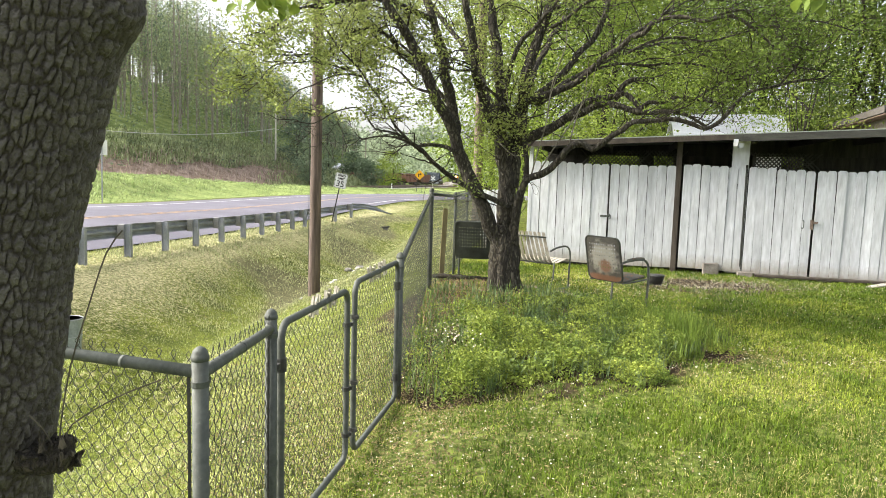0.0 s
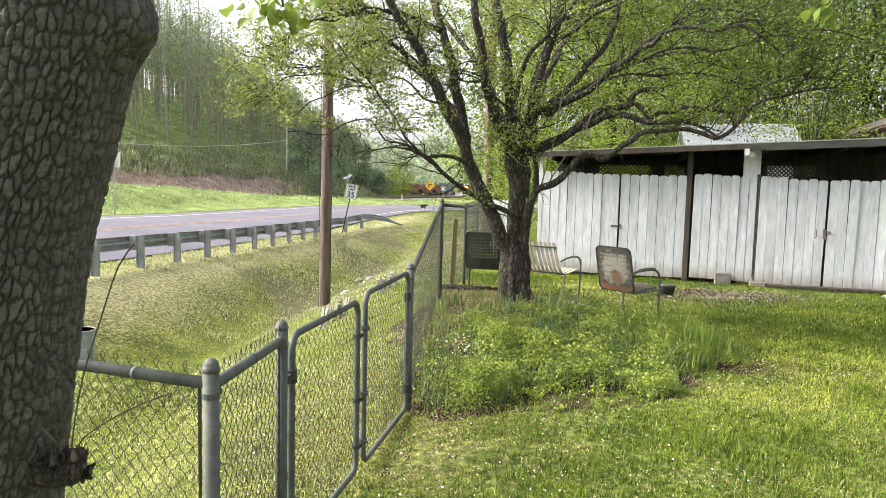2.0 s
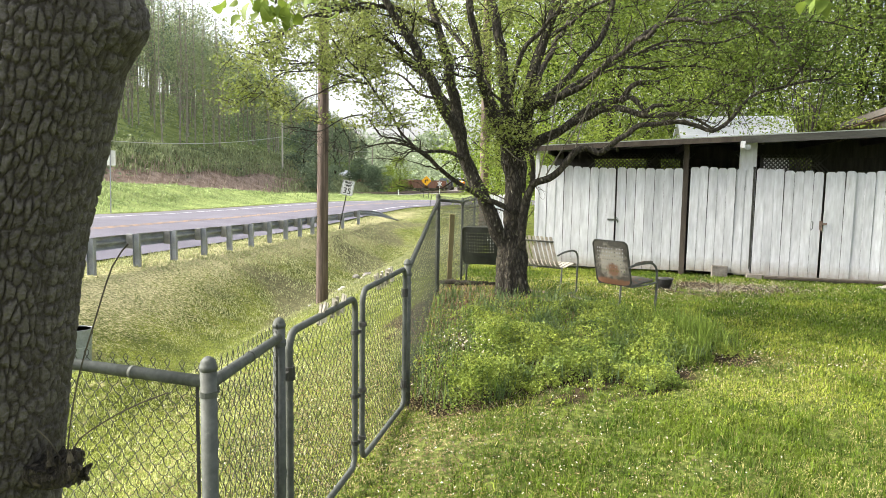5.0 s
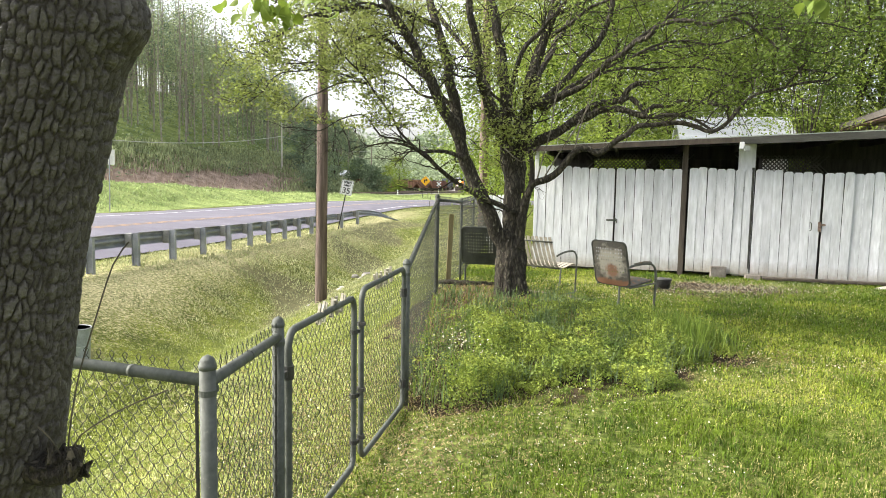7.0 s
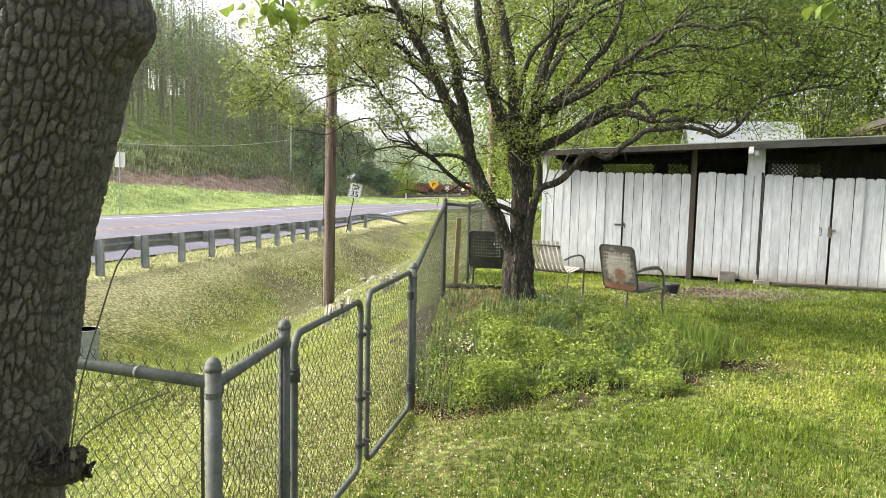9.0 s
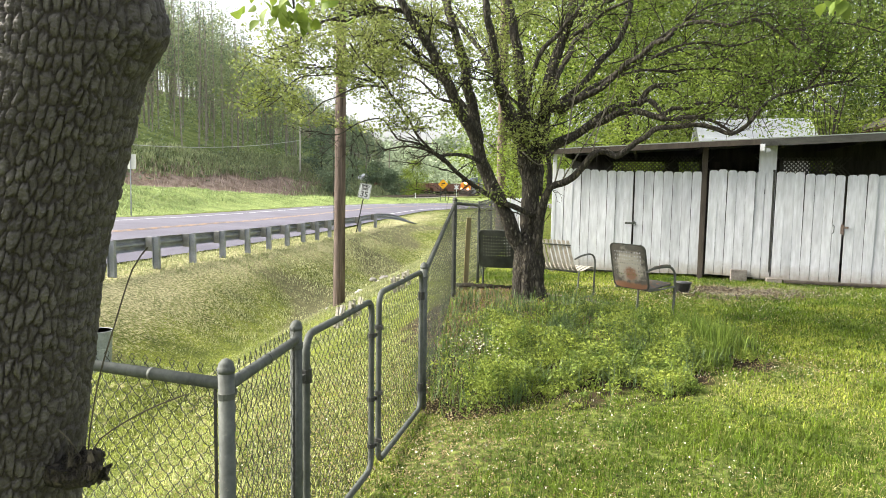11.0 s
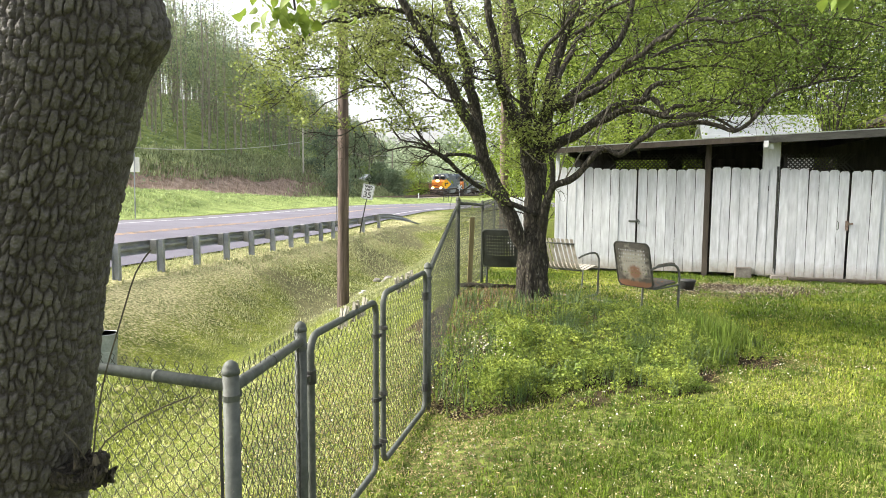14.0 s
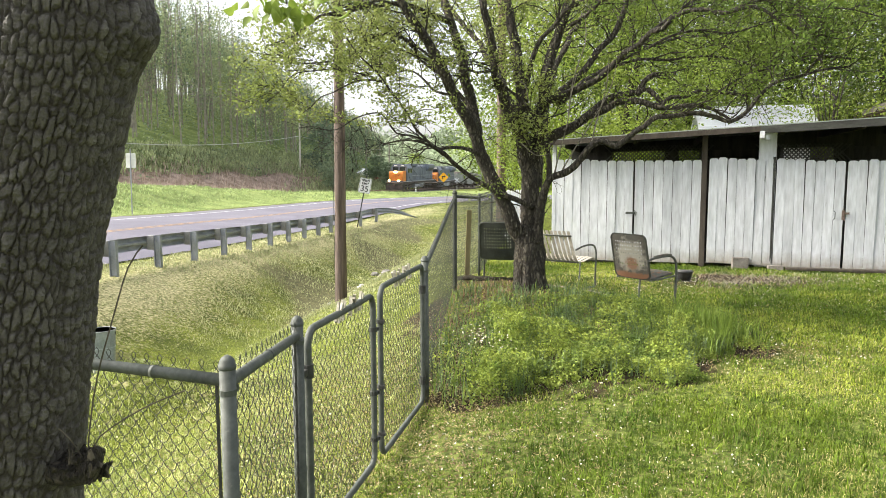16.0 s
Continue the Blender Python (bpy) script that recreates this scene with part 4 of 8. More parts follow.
def grow_limb(pts, depth0, depth1, r0, r1, rnd, side_len=1.0, sides_per_m=3.0, twigs=5, leaf_n=12, from_f=0.3, twig_len=0.4):
    """One limb from (right, up) places with its depth at start and end: its wood, its side shoots and the places of their leaves."""
    wood, shoots, leaves = MB(), MB(), []
    n = len(pts)
    line = chain([(a, depth0 + (depth1 - depth0) * i / (n - 1), b) for i, (a, b) in enumerate(pts)], 0.05 if r0 > 0.05 else 0.07)
    n = len(line)
    wob = min(0.05, 0.5 * r0 + 0.012)
    line = line + np.array([[lattice(np.array(i * 0.22), np.array(r0 * 50 + k), 7 + k) - 0.5 for k in range(3)] for i in range(n)]).reshape(n, 3) * wob
    rad = [(r0 + (r1 - r0) * (i / (n - 1)) ** 0.75) * (1 + 0.05 * rnd.uniform(-1, 1)) for i in range(n)]
    wood.tube(line, rad, 20 if r0 > 0.07 else 10 if r0 > 0.03 else 6, jag=0.26 if r0 > 0.04 else 0.15)
    length = sum(np.linalg.norm(line[i + 1] - line[i]) for i in range(n - 1))
    for _ in range(max(2, int(length * sides_per_m))):
        f = from_f + (1 - from_f) * rnd.random()
        i = min(int(f * (n - 1)), n - 2)
        d = Vector(line[i + 1] - line[i]).normalized()
        q = Vector((rnd.gauss(0, 1), rnd.gauss(0, 1), abs(rnd.gauss(0.1, 0.7)) if rnd.random() < 0.8 else -0.35))
        q = (q - d * q.dot(d)).normalized()
        sub = branch_out(line[i], d * 0.6 + q, side_len * rnd.uniform(0.4, 1.1) * (1.15 - 0.5 * f), rnd, 0.24, 0.04)
        rr = min(rad[i] * 0.55, 0.009)
        shoots.tube(sub, [rr * (1 - 0.8 * k / 7) for k in range(8)], 4, caps=False)
        for _ in range(twigs):
            j = rnd.randint(2, 7)
            tw = branch_out(sub[j], (sub[j] - sub[j - 1]).normalized() + Vector((rnd.gauss(0, 0.7), rnd.gauss(0, 0.7), rnd.gauss(0, 0.45))), twig_len * rnd.uniform(0.5, 1.2), rnd, 0.3, 0.0, 4)
            shoots.tube(tw, [0.0035, 0.003, 0.0025, 0.002, 0.0012], 3, caps=False)
            for _ in range(leaf_n):
                c = tw[rnd.randint(1, 4)]
                leaves.append((c.x + rnd.gauss(0, 0.05), c.y + rnd.gauss(0, 0.05), c.z + rnd.gauss(0, 0.035)))
    return wood, shoots, leaves


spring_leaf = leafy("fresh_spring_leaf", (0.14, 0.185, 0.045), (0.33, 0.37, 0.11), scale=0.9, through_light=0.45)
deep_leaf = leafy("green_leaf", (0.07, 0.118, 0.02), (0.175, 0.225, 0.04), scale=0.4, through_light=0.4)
# hillside leaf colours are lightened and greyed to stand for distance haze
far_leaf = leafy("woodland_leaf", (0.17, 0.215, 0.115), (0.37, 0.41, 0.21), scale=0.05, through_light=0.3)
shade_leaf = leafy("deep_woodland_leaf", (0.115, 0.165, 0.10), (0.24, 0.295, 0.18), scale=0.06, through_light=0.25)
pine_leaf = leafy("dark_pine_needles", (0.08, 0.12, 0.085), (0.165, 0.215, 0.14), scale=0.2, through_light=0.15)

def build_yard_tree():
    x, y = 1.10, 8.45
    tree = thing("tree", pose(x, y, 0.192), "old many-limbed tree with flecked bark and fresh spring leaves", "tree")
    rnd = random.Random(21)
    twigs, leaves = MB(), []

    def grow_on(name, pts, depth0, depth1, r0, r1):
        slim = r0 < 0.03
        wood, shoots, at = grow_limb(pts, depth0, depth1, r0, r1, rnd, 0.75 if slim else 1.0, 9.0 if slim else 4.2, 6, 28 if pts[-1][0] < 0.3 else 15, 0.12 if slim else 0.3 if pts[0][1] > 1.7 else 0.5, 0.3)
        part(name, wood.mesh(name, flecked_bark, True), tree)
        twigs.add(shoots.v, shoots.f)
        leaves.extend(at)

    grow_on("trunk", [(-0.02, -0.09), (-0.03, 0.29), (-0.03, 0.63), (-0.03, 0.93), (-0.02, 1.27), (-0.05, 1.54), (-0.11, 1.8), (-0.15, 2.03)], 0, 0.02, 0.168, 0.080)
    grow_on("limb", [(-0.15, 2), (-0.14, 2.27), (-0.15, 2.57), (-0.2, 2.91), (-0.24, 3.25), (-0.31, 3.6), (-0.37, 4.01), (-0.46, 4.56)], 0, 0.5, 0.078, 0.0402)
    grow_on("limb", [(-0.17, 1.93), (-0.26, 2.12), (-0.37, 2.33), (-0.44, 2.53), (-0.49, 2.78), (-0.54, 3.08), (-0.61, 3.38), (-0.68, 3.73), (-0.73, 4.14)], 0, -0.35, 0.060, 0.0302)
    grow_on("limb", [(-0, 1.3), (0.03, 1.57), (0.05, 1.91), (0.11, 2.25), (0.16, 2.58), (0.24, 2.92), (0.32, 3.16), (0.4, 3.41), (0.47, 3.74), (0.56, 4.21)], 0.03, 0.35, 0.092, 0.0402)
    grow_on("limb", [(-0.04, 0.34), (-0.11, 0.62), (-0.2, 0.82), (-0.31, 1.03), (-0.45, 1.3), (-0.59, 1.61), (-0.69, 1.88), (-0.79, 2.1), (-0.94, 2.31), (-1.04, 2.56), (-1.15, 2.8), (-1.29, 3.03), (-1.42, 3.2), (-1.55, 3.42), (-1.8, 3.83)], 0, -0.5, 0.105, 0.034)
    grow_on("limb", [(-0.68, 1.89), (-0.71, 2.12), (-0.74, 2.32), (-0.8, 2.63), (-0.87, 2.97), (-0.95, 3.25), (-1.05, 3.59), (-1.16, 4.01)], -0.05, 0.5, 0.074, 0.0402)
    grow_on("limb", [(0.03, 0.64), (0.07, 0.88), (0.07, 1.1), (0.11, 1.27), (0.18, 1.41), (0.27, 1.46), (0.36, 1.52), (0.5, 1.64), (0.61, 1.77), (0.73, 1.82), (0.84, 1.76), (0.93, 1.82), (1.02, 1.9), (1.12, 1.95), (1.24, 2.04), (1.39, 2.08), (1.62, 2.1), (1.85, 2.05), (1.97, 2.01), (2.12, 2.11), (2.21, 2.25), (2.36, 2.39), (2.69, 2.48), (3.08, 2.54)], -0.1, -1.1, 0.057, 0.0101)
    grow_on("limb", [(0.15, 1.36), (0.15, 1.57), (0.11, 1.83), (0.12, 2.12)], -0.25, -0.2, 0.037, 0.0201)
    grow_on("limb", [(0.09, 1.83), (0.26, 1.93), (0.45, 2.01), (0.61, 2.12), (0.77, 2.18), (0.89, 2.26), (1.06, 2.25), (1.27, 2.19), (1.48, 2.18), (1.67, 2.18), (1.85, 2.11), (2.01, 2.01)], 0.05, -0.8, 0.070, 0.0134)
    grow_on("limb", [(0.54, 2.06), (0.72, 2.23), (0.86, 2.32), (1.03, 2.35), (1.16, 2.39), (1.26, 2.54), (1.37, 2.58), (1.55, 2.57)], -0.15, -0.3, 0.054, 0.0235)
    grow_on("limb", [(1.12, 2.35), (1.21, 2.41), (1.31, 2.3), (1.37, 2.23), (1.44, 2.28), (1.59, 2.28), (1.74, 2.36), (1.98, 2.33), (2.21, 2.28)], -0.3, -0.7, 0.037, 0.0134)
    grow_on("limb", [(0.14, 2.3), (0.33, 2.37), (0.52, 2.45), (0.7, 2.52), (0.84, 2.66), (0.98, 2.81), (1.09, 2.87), (1.19, 2.99), (1.32, 3.02), (1.39, 3.1), (1.53, 3.15), (1.7, 3.16), (1.86, 3.11), (2.11, 3.15), (2.27, 3.05), (2.42, 2.92), (2.54, 2.8), (2.65, 2.68), (2.67, 2.55)], 0, -1.3, 0.050, 0.0101)
    grow_on("limb", [(0.24, 2.36), (0.5, 2.58), (0.68, 2.76), (0.82, 2.94), (0.97, 3.1), (1.08, 3.3), (1.16, 3.53), (1.21, 3.87)], 0.05, 0.5, 0.044, 0.0302)
    grow_on("limb", [(0.33, 3.12), (0.46, 3.21), (0.59, 3.28), (0.75, 3.41), (0.9, 3.46), (1.12, 3.57)], 0.3, -0.4, 0.030, 0.0134)
    grow_on("limb", [(-0.11, 2.23), (-0.09, 2.55), (-0.04, 2.77), (0.05, 2.97), (0.17, 3.09), (0.28, 3.25), (0.43, 3.4), (0.53, 3.59)], 0, -0.5, 0.034, 0.0201)
    grow_on("limb", [(0.13, 1.82), (0.07, 1.96), (-0.03, 2.12), (-0.16, 2.29), (-0.3, 2.39), (-0.43, 2.5), (-0.53, 2.6), (-0.67, 2.58), (-0.78, 2.61)], -0.1, -0.4, 0.027, 0.0134)
    grow_on("limb", [(-0.01, 1.07), (-0.23, 1.17), (-0.43, 1.24), (-0.6, 1.32), (-0.76, 1.42), (-0.86, 1.51), (-0.97, 1.61), (-1.06, 1.7), (-1.13, 1.73)], -0.15, -0.5, 0.037, 0.0201)
    grow_on("limb", [(-0.64, 1.68), (-0.77, 1.74), (-0.92, 1.76), (-1.04, 1.75), (-1.13, 1.72)], -0.25, -0.5, 0.030, 0.0168)
    grow_on("limb", [(-1.05, 1.68), (-1.14, 1.74), (-1.28, 1.8), (-1.46, 1.83), (-1.63, 1.8), (-1.71, 1.77)], -0.5, -0.8, 0.020, 0.0067)
    grow_on("limb", [(-1.13, 1.74), (-1.27, 1.86), (-1.37, 1.96), (-1.46, 2.13), (-1.6, 2.31), (-1.74, 2.49), (-1.91, 2.65), (-2.02, 2.81)], -0.5, -1.2, 0.015, 0.0067)
    grow_on("limb", [(-1.23, 1.82), (-1.41, 1.88), (-1.57, 1.9), (-1.67, 2.04), (-1.76, 2.11), (-1.98, 2.05), (-2.18, 1.92), (-2.38, 1.93)], -0.5, -1, 0.013, 0.0054)
    grow_on("limb", [(-1.69, 2.41), (-1.85, 2.42), (-2.02, 2.37), (-2.17, 2.28), (-2.29, 2.23), (-2.39, 2.12), (-2.5, 2.04)], -1, -1.3, 0.013, 0.0050)
    grow_on("limb", [(-1.74, 2.44), (-1.94, 2.48), (-2.15, 2.51), (-2.33, 2.48), (-2.48, 2.45), (-2.57, 2.37), (-2.64, 2.24), (-2.75, 2.13)], -1, -1.6, 0.011, 0.0047)
    grow_on("limb", [(-0.96, 3.27), (-1.13, 3.3), (-1.35, 3.35), (-1.51, 3.37), (-1.69, 3.35), (-1.87, 3.31), (-2.01, 3.23), (-2.14, 3.13), (-2.29, 3.11), (-2.45, 2.99), (-2.59, 2.81), (-2.76, 2.72)], 0.3, -1.2, 0.040, 0.0067)
    grow_on("limb", [(-1.43, 3.29), (-1.73, 3.33), (-1.96, 3.24), (-2.11, 3.14), (-2.31, 3.05), (-2.5, 2.84), (-2.74, 2.7)], -0.3, -1.4, 0.020, 0.0050)
    grow_on("limb", [(-1, 2.37), (-1.16, 2.42), (-1.26, 2.53), (-1.37, 2.64), (-1.51, 2.69), (-1.79, 2.62)], -0.2, 0.3, 0.020, 0.0067)
    grow_on("limb", [(-1.36, 2.87), (-1.49, 2.97), (-1.63, 3), (-1.8, 2.98), (-1.94, 2.88), (-2.08, 2.72), (-2.25, 2.66), (-2.54, 2.63), (-2.76, 2.69), (-2.91, 2.77)], -0.2, -0.9, 0.023, 0.0050)
    grow_on("limb", [(-1.04, 2.6), (-1.21, 2.73), (-1.46, 2.92), (-1.74, 3), (-2.04, 2.99), (-2.34, 3.12)], 0.1, 0.9, 0.020, 0.0067)
    grow_on("limb", [(0.87, 2.66), (1.1, 2.72), (1.39, 2.7), (1.68, 2.72), (2.02, 2.68), (2.36, 2.58), (2.75, 2.64), (3.06, 2.66)], -0.3, -0.9, 0.020, 0.0067)
    grow_on("limb", [(1.19, 2.83), (1.41, 2.94), (1.69, 2.98), (1.96, 2.93), (2.23, 2.99), (2.54, 3.07), (2.92, 3.01)], -0.5, -1, 0.017, 0.0067)
    grow_on("limb", [(1.93, 2.34), (2.18, 2.51), (2.43, 2.56), (2.72, 2.66), (3.07, 2.6)], -0.6, -1.1, 0.013, 0.0067)
    grow_on("limb", [(1.9, 3.13), (2.12, 3.21), (2.36, 3.19), (2.6, 3.08), (2.88, 3.06), (3.21, 2.94)], -0.8, -1.4, 0.013, 0.0067)
    grow_on("limb", [(2.57, 3), (2.71, 2.88), (2.85, 2.8), (2.99, 2.8), (3.1, 2.96)], -1, -1.3, 0.012, 0.0050)
    # limbs that lean away from the yard and towards it
    grow_on("limb", [(0, 2.0), (0.4, 2.85), (1.0, 3.8), (1.75, 4.7)], 0.1, 2.4, 0.06, 0.015)
    grow_on("limb", [(-0.15, 2.0), (-0.4, 2.85), (-0.95, 3.8), (-1.5, 4.7)], 0.2, 2.6, 0.06, 0.015)
    grow_on("limb", [(0.3, 2.3), (1.2, 2.9), (2.2, 3.3), (3.2, 3.5)], 0.1, 2.2, 0.045, 0.012)
    grow_on("limb", [(-0.7, 2.2), (-1.3, 2.9), (-2.0, 3.3), (-2.7, 3.5)], 0.1, 1.8, 0.03, 0.01)
    grow_on("limb", [(-1.0, 2.6), (-1.6, 3.1), (-2.2, 3.3), (-2.8, 3.2)], -0.3, 0.8, 0.02, 0.006)
    grow_on("limb", [(0.4, 3.4), (1.2, 3.7), (2.2, 3.8), (3.4, 3.6)], 0.3, -0.6, 0.025, 0.006)
    grow_on("limb", [(1.2, 3.0), (2.0, 3.5), (2.9, 3.5), (3.7, 3.2)], -0.5, 0.6, 0.02, 0.006)
    # flared foot with its root crests
    foot = MB()
    line = chain([(-0.02, 0.0, -0.22), (-0.02, 0, -0.05), (-0.025, 0, 0.12), (-0.03, 0, 0.35), (-0.03, 0, 0.62), (-0.03, 0, 0.85)], 0.05)
    foot.tube(line, [0.180 + 0.10 * math.exp(-max(p[2] + 0.15, 0) / 0.14) - 0.06 * max(p[2] - 0.5, 0) / 0.4 for p in line], 54, jag=0.24)
    for a in (15, 85, 150, 205, 250, 300):
        c, q = math.cos(radians(a)), math.sin(radians(a))
        foot.tube(chain([(0.11 * c - 0.03, 0.11 * q, 0.55), (0.15 * c - 0.02, 0.15 * q, 0.2), (0.22 * c, 0.22 * q, 0.0), (0.36 * c, 0.36 * q, -0.17)], 0.05), 0.055, 10, jag=0.3)
    part("root_flare", foot.mesh("root_flare", flecked_bark, True), tree)
    # thin upright suckers
    for pts in ([(0.2, 1.42), (0.26, 1.7), (0.33, 2.0), (0.36, 2.3), (0.42, 2.55)], [(0.3, 1.5), (0.44, 1.75), (0.62, 2.05), (0.8, 2.4), (0.86, 2.7)], [(0.62, 1.75), (0.66, 2.0), (0.76, 2.4), (0.78, 2.75)],
                [(-0.17, 1.8), (0.0, 1.66), (0.13, 1.68)], [(0.36, 2.1), (0.4, 2.5), (0.52, 2.9), (0.5, 3.2)], [(-0.38, 2.4), (-0.3, 2.5), (-0.15, 2.45), (-0.1, 2.2)]):
        line = chain([(a, -0.28 - 0.04 * i, b) for i, (a, b) in enumerate(pts)], 0.06)
        part("sucker", MB().tube(line, [0.0095 - 0.006 * i / (len(line) - 1) for i in range(len(line))], 6).mesh("sucker", pale_twig, True), tree, "pale thin sucker")
    tagged(part("twig", twigs.mesh("twig", bark, True), tree, "fine dark twigs"), kind="stuff")
    leaves = np.array(leaves)
    leaves = leaves[(leaves[:, 2] > np.where(leaves[:, 0] < -0.4, 1.98, 1.6)) & ((leaves[:, 2] > 2.15) | (leaves[:, 0] < 0.2)) & (RNG.random(len(leaves)) < 0.95)]
    # a few fresh leaves on the low branch
    low = RNG.normal(size=(70, 3)) * np.array([0.10, 0.08, 0.07]) + np.array([-0.52, -0.4, 1.30])
    leaves = np.concatenate([leaves, low])
    # the right side takes a deeper leaf colour to stand for its shade
    shade_side = leaves[:, 0] + 0.9 * (RNG.random(len(leaves)) - 0.5) > 0.5
    for k, m_, tag in ((~shade_side, spring_leaf, "yellow-green leaves, coloured as the lit side"), (shade_side, deep_leaf, "deeper green leaves, coloured as the shaded side")):
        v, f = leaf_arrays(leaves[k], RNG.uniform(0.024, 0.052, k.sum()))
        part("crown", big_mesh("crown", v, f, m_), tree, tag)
    return tree


build_yard_tree()


def build_leaning_tree():
    """The thick leaning trunk beside the camera, with plated bark cut in real relief."""
    tree = thing("tree", pose(-0.616, 0.98, zat(-0.6, 0.98)), "thick leaning tree trunk with dark plated bark", "tree")
    axis = np.array([(-0.06, 0.02, -0.2), (-0.045, 0.015, 0.6), (-0.022, 0.01, 1.10), (-0.013, 0.0, 1.21), (0.022, 0.0, 1.43), (0.043, 0.0, 1.56), (0.073, 0.0, 1.67), (0.098, -0.005, 1.75), (0.115, -0.01, 1.83),
                     (0.122, -0.01, 1.91), (0.13, -0.02, 2.15), (0.15, -0.03, 2.6), (0.20, -0.05, 3.4)])
    rads = np.array([0.17, 0.125, 0.112, 0.109, 0.106, 0.105, 0.103, 0.102, 0.101, 0.100, 0.105, 0.10, 0.08])
    n_a = 264
    zz = np.concatenate([np.linspace(-0.2, 1.08, 36), np.linspace(1.082, 2.08, 350), np.linspace(2.1, 3.4, 20)])
    n_h = len(zz)
    cx, cy, rr = (np.interp(zz, axis[:, 2], c) for c in (axis[:, 0], axis[:, 1], rads))
    ang = np.linspace(0, 2 * np.pi, n_a, endpoint=False)
    ang = ang - 0.68 * np.sin(ang + 1.0)          # finer on the yard's side
    Z, A = np.meshgrid(zz, ang, indexing="ij")
    # bark plates: distance to the border of stretched cells
    V = Z / 0.0225
    per = int(round(2 * np.pi * 0.110 / 0.0112))
    U = A / (2 * np.pi) * per
    warp = lattice(U * 0.9, V * 0.9, 2) - 0.5
    U2 = U + 0.45 * warp + 0.22 * (lattice(U * 3.1, V * 3.1, 3) - 0.5) + 1.3 * (lattice(V * 0.17, V * 0.0 + 1, 12) - 0.5)
    V = V + 0.55 * (lattice(U * 0.8, V * 0.8, 4) - 0.5) + 0.25 * (lattice(U * 3.3, V * 3.3, 14) - 0.5)
    ui, vi = np.floor(U2), np.floor(V)
    d1, d2 = np.full(U.shape, 9.0), np.full(U.shape, 9.0)
    cell = np.zeros(U.shape)
    for i in (-1, 0, 1):
        for j in (-1, 0, 1):
            a, b = ui + i, vi + j
            am = np.mod(a, per)
            h1 = np.modf(np.abs(np.sin(am * 12.9898 + b * 78.233) * 43758.5453))[0]
            h2 = np.modf(np.abs(np.sin(am * 39.346 + b * 11.135) * 24634.6345))[0]
            da, db = np.abs(a + 0.12 + 0.76 * h1 - U2), np.abs(b + 0.1 + 0.8 * h2 - V)
            d = 0.6 * np.maximum(da, db) + 0.4 * np.hypot(da, db)
            nearer = d < d1
            d2 = np.where(nearer, d1, np.minimum(d2, d))
            cell = np.where(nearer, h1, cell)
            d1 = np.where(nearer, d, d1)
    plate = smooth01(d2 - d1, 0.06, 0.30)
    rough = lattice(U * 4, V * 4, 9) - 0.5
    relief = plate * (0.0022 + 0.0028 * cell) + 0.0018 * rough * plate + 0.0010 * (lattice(U * 9, V * 9, 19) - 0.5) + 0.005 * (lattice(U * 0.25, V * 0.12, 29) - 0.5)
    # the swelling where a limb once left the trunk
    bump = 0.026 * np.exp(-((Z - 1.84) / 0.045) ** 2 - ((np.angle(np.exp(1j * (A - 0.0)))) / 0.55) ** 2)
    bump += 0.012 * np.exp(-((Z - 1.93) / 0.08) ** 2 - ((np.angle(np.exp(1j * (A - 0.1)))) / 0.8) ** 2)
    R = rr[:, None] + relief + bump + 0.006 * (lattice(A * 1.2, Z * 3, 5) - 0.5) * np.sin(A / 2)
    v = np.stack([cx[:, None] + R * np.cos(A), cy[:, None] + R * np.sin(A), Z], -1).reshape(-1, 3)
    i = np.arange(n_h * n_a).reshape(n_h, n_a)
    j = np.roll(i, -1, axis=1)
    q = np.stack([i[:-1], j[:-1], j[1:], i[1:]], -1).reshape(-1, 4)
    plated = mat("plated_bark", (0.052, 0.047, 0.041), (0.125, 0.115, 0.10), scale=26, rough=0.62, bump=0.7, fine=190, spots=(0.17, 0.16, 0.14), spot_amount=0.33, vary=0.0)
    nt = plated.node_tree
    at, mx, rp = nt.nodes.new("ShaderNodeAttribute"), nt.nodes.new("ShaderNodeMix"), nt.nodes["Principled BSDF"]
    at.attribute_name, mx.data_type = "plate", "RGBA"
    mx.inputs["A"].default_value = (0.030, 0.024, 0.019, 1)      # dark brown in the furrows between the worn plates
    nt.links.new(at.outputs["Fac"], mx.inputs["Factor"])
    nt.links.new(rp.inputs["Base Color"].links[0].from_socket, mx.inputs["B"])
    nt.links.new(mx.outputs["Result"], rp.inputs["Base Color"])
    me = big_mesh("trunk", v, q, plated, True)
    me.attributes.new("plate", "FLOAT", "POINT").data.foreach_set("value", (plate * (0.45 + 0.7 * cell)).ravel().astype(np.float32))
    part("trunk", me, tree)
    rnd = random.Random(8)
    # broken stub with its shoots
    b = MB().tube([(0.07, -0.03, 0.0), (0.11, -0.045, -0.005), (0.132, -0.05, 0.0), (0.145, -0.05, 0.02), (0.15, -0.05, 0.034)], [0.024, 0.021, 0.022, 0.016, 0.006], 10, jag=0.5)
    for k in range(60):
        a, r = rnd.uniform(0, 6.28), rnd.uniform(0.008, 0.022)
        c = Vector((0.118 + rnd.uniform(-0.015, 0.035), -0.048 + math.cos(a) * r, 0.008 + math.sin(a) * r))
        b.tube([c, c + Vector((rnd.uniform(-0.004, 0.010), rnd.gauss(0, 0.006), rnd.gauss(0.003, 0.008)))], [0.006, 0.002], 5)
    part("broken_stub", b.mesh("broken_stub", bark), tree, "gnarled broken branch stub", pose(0.012, 0, 1.25))
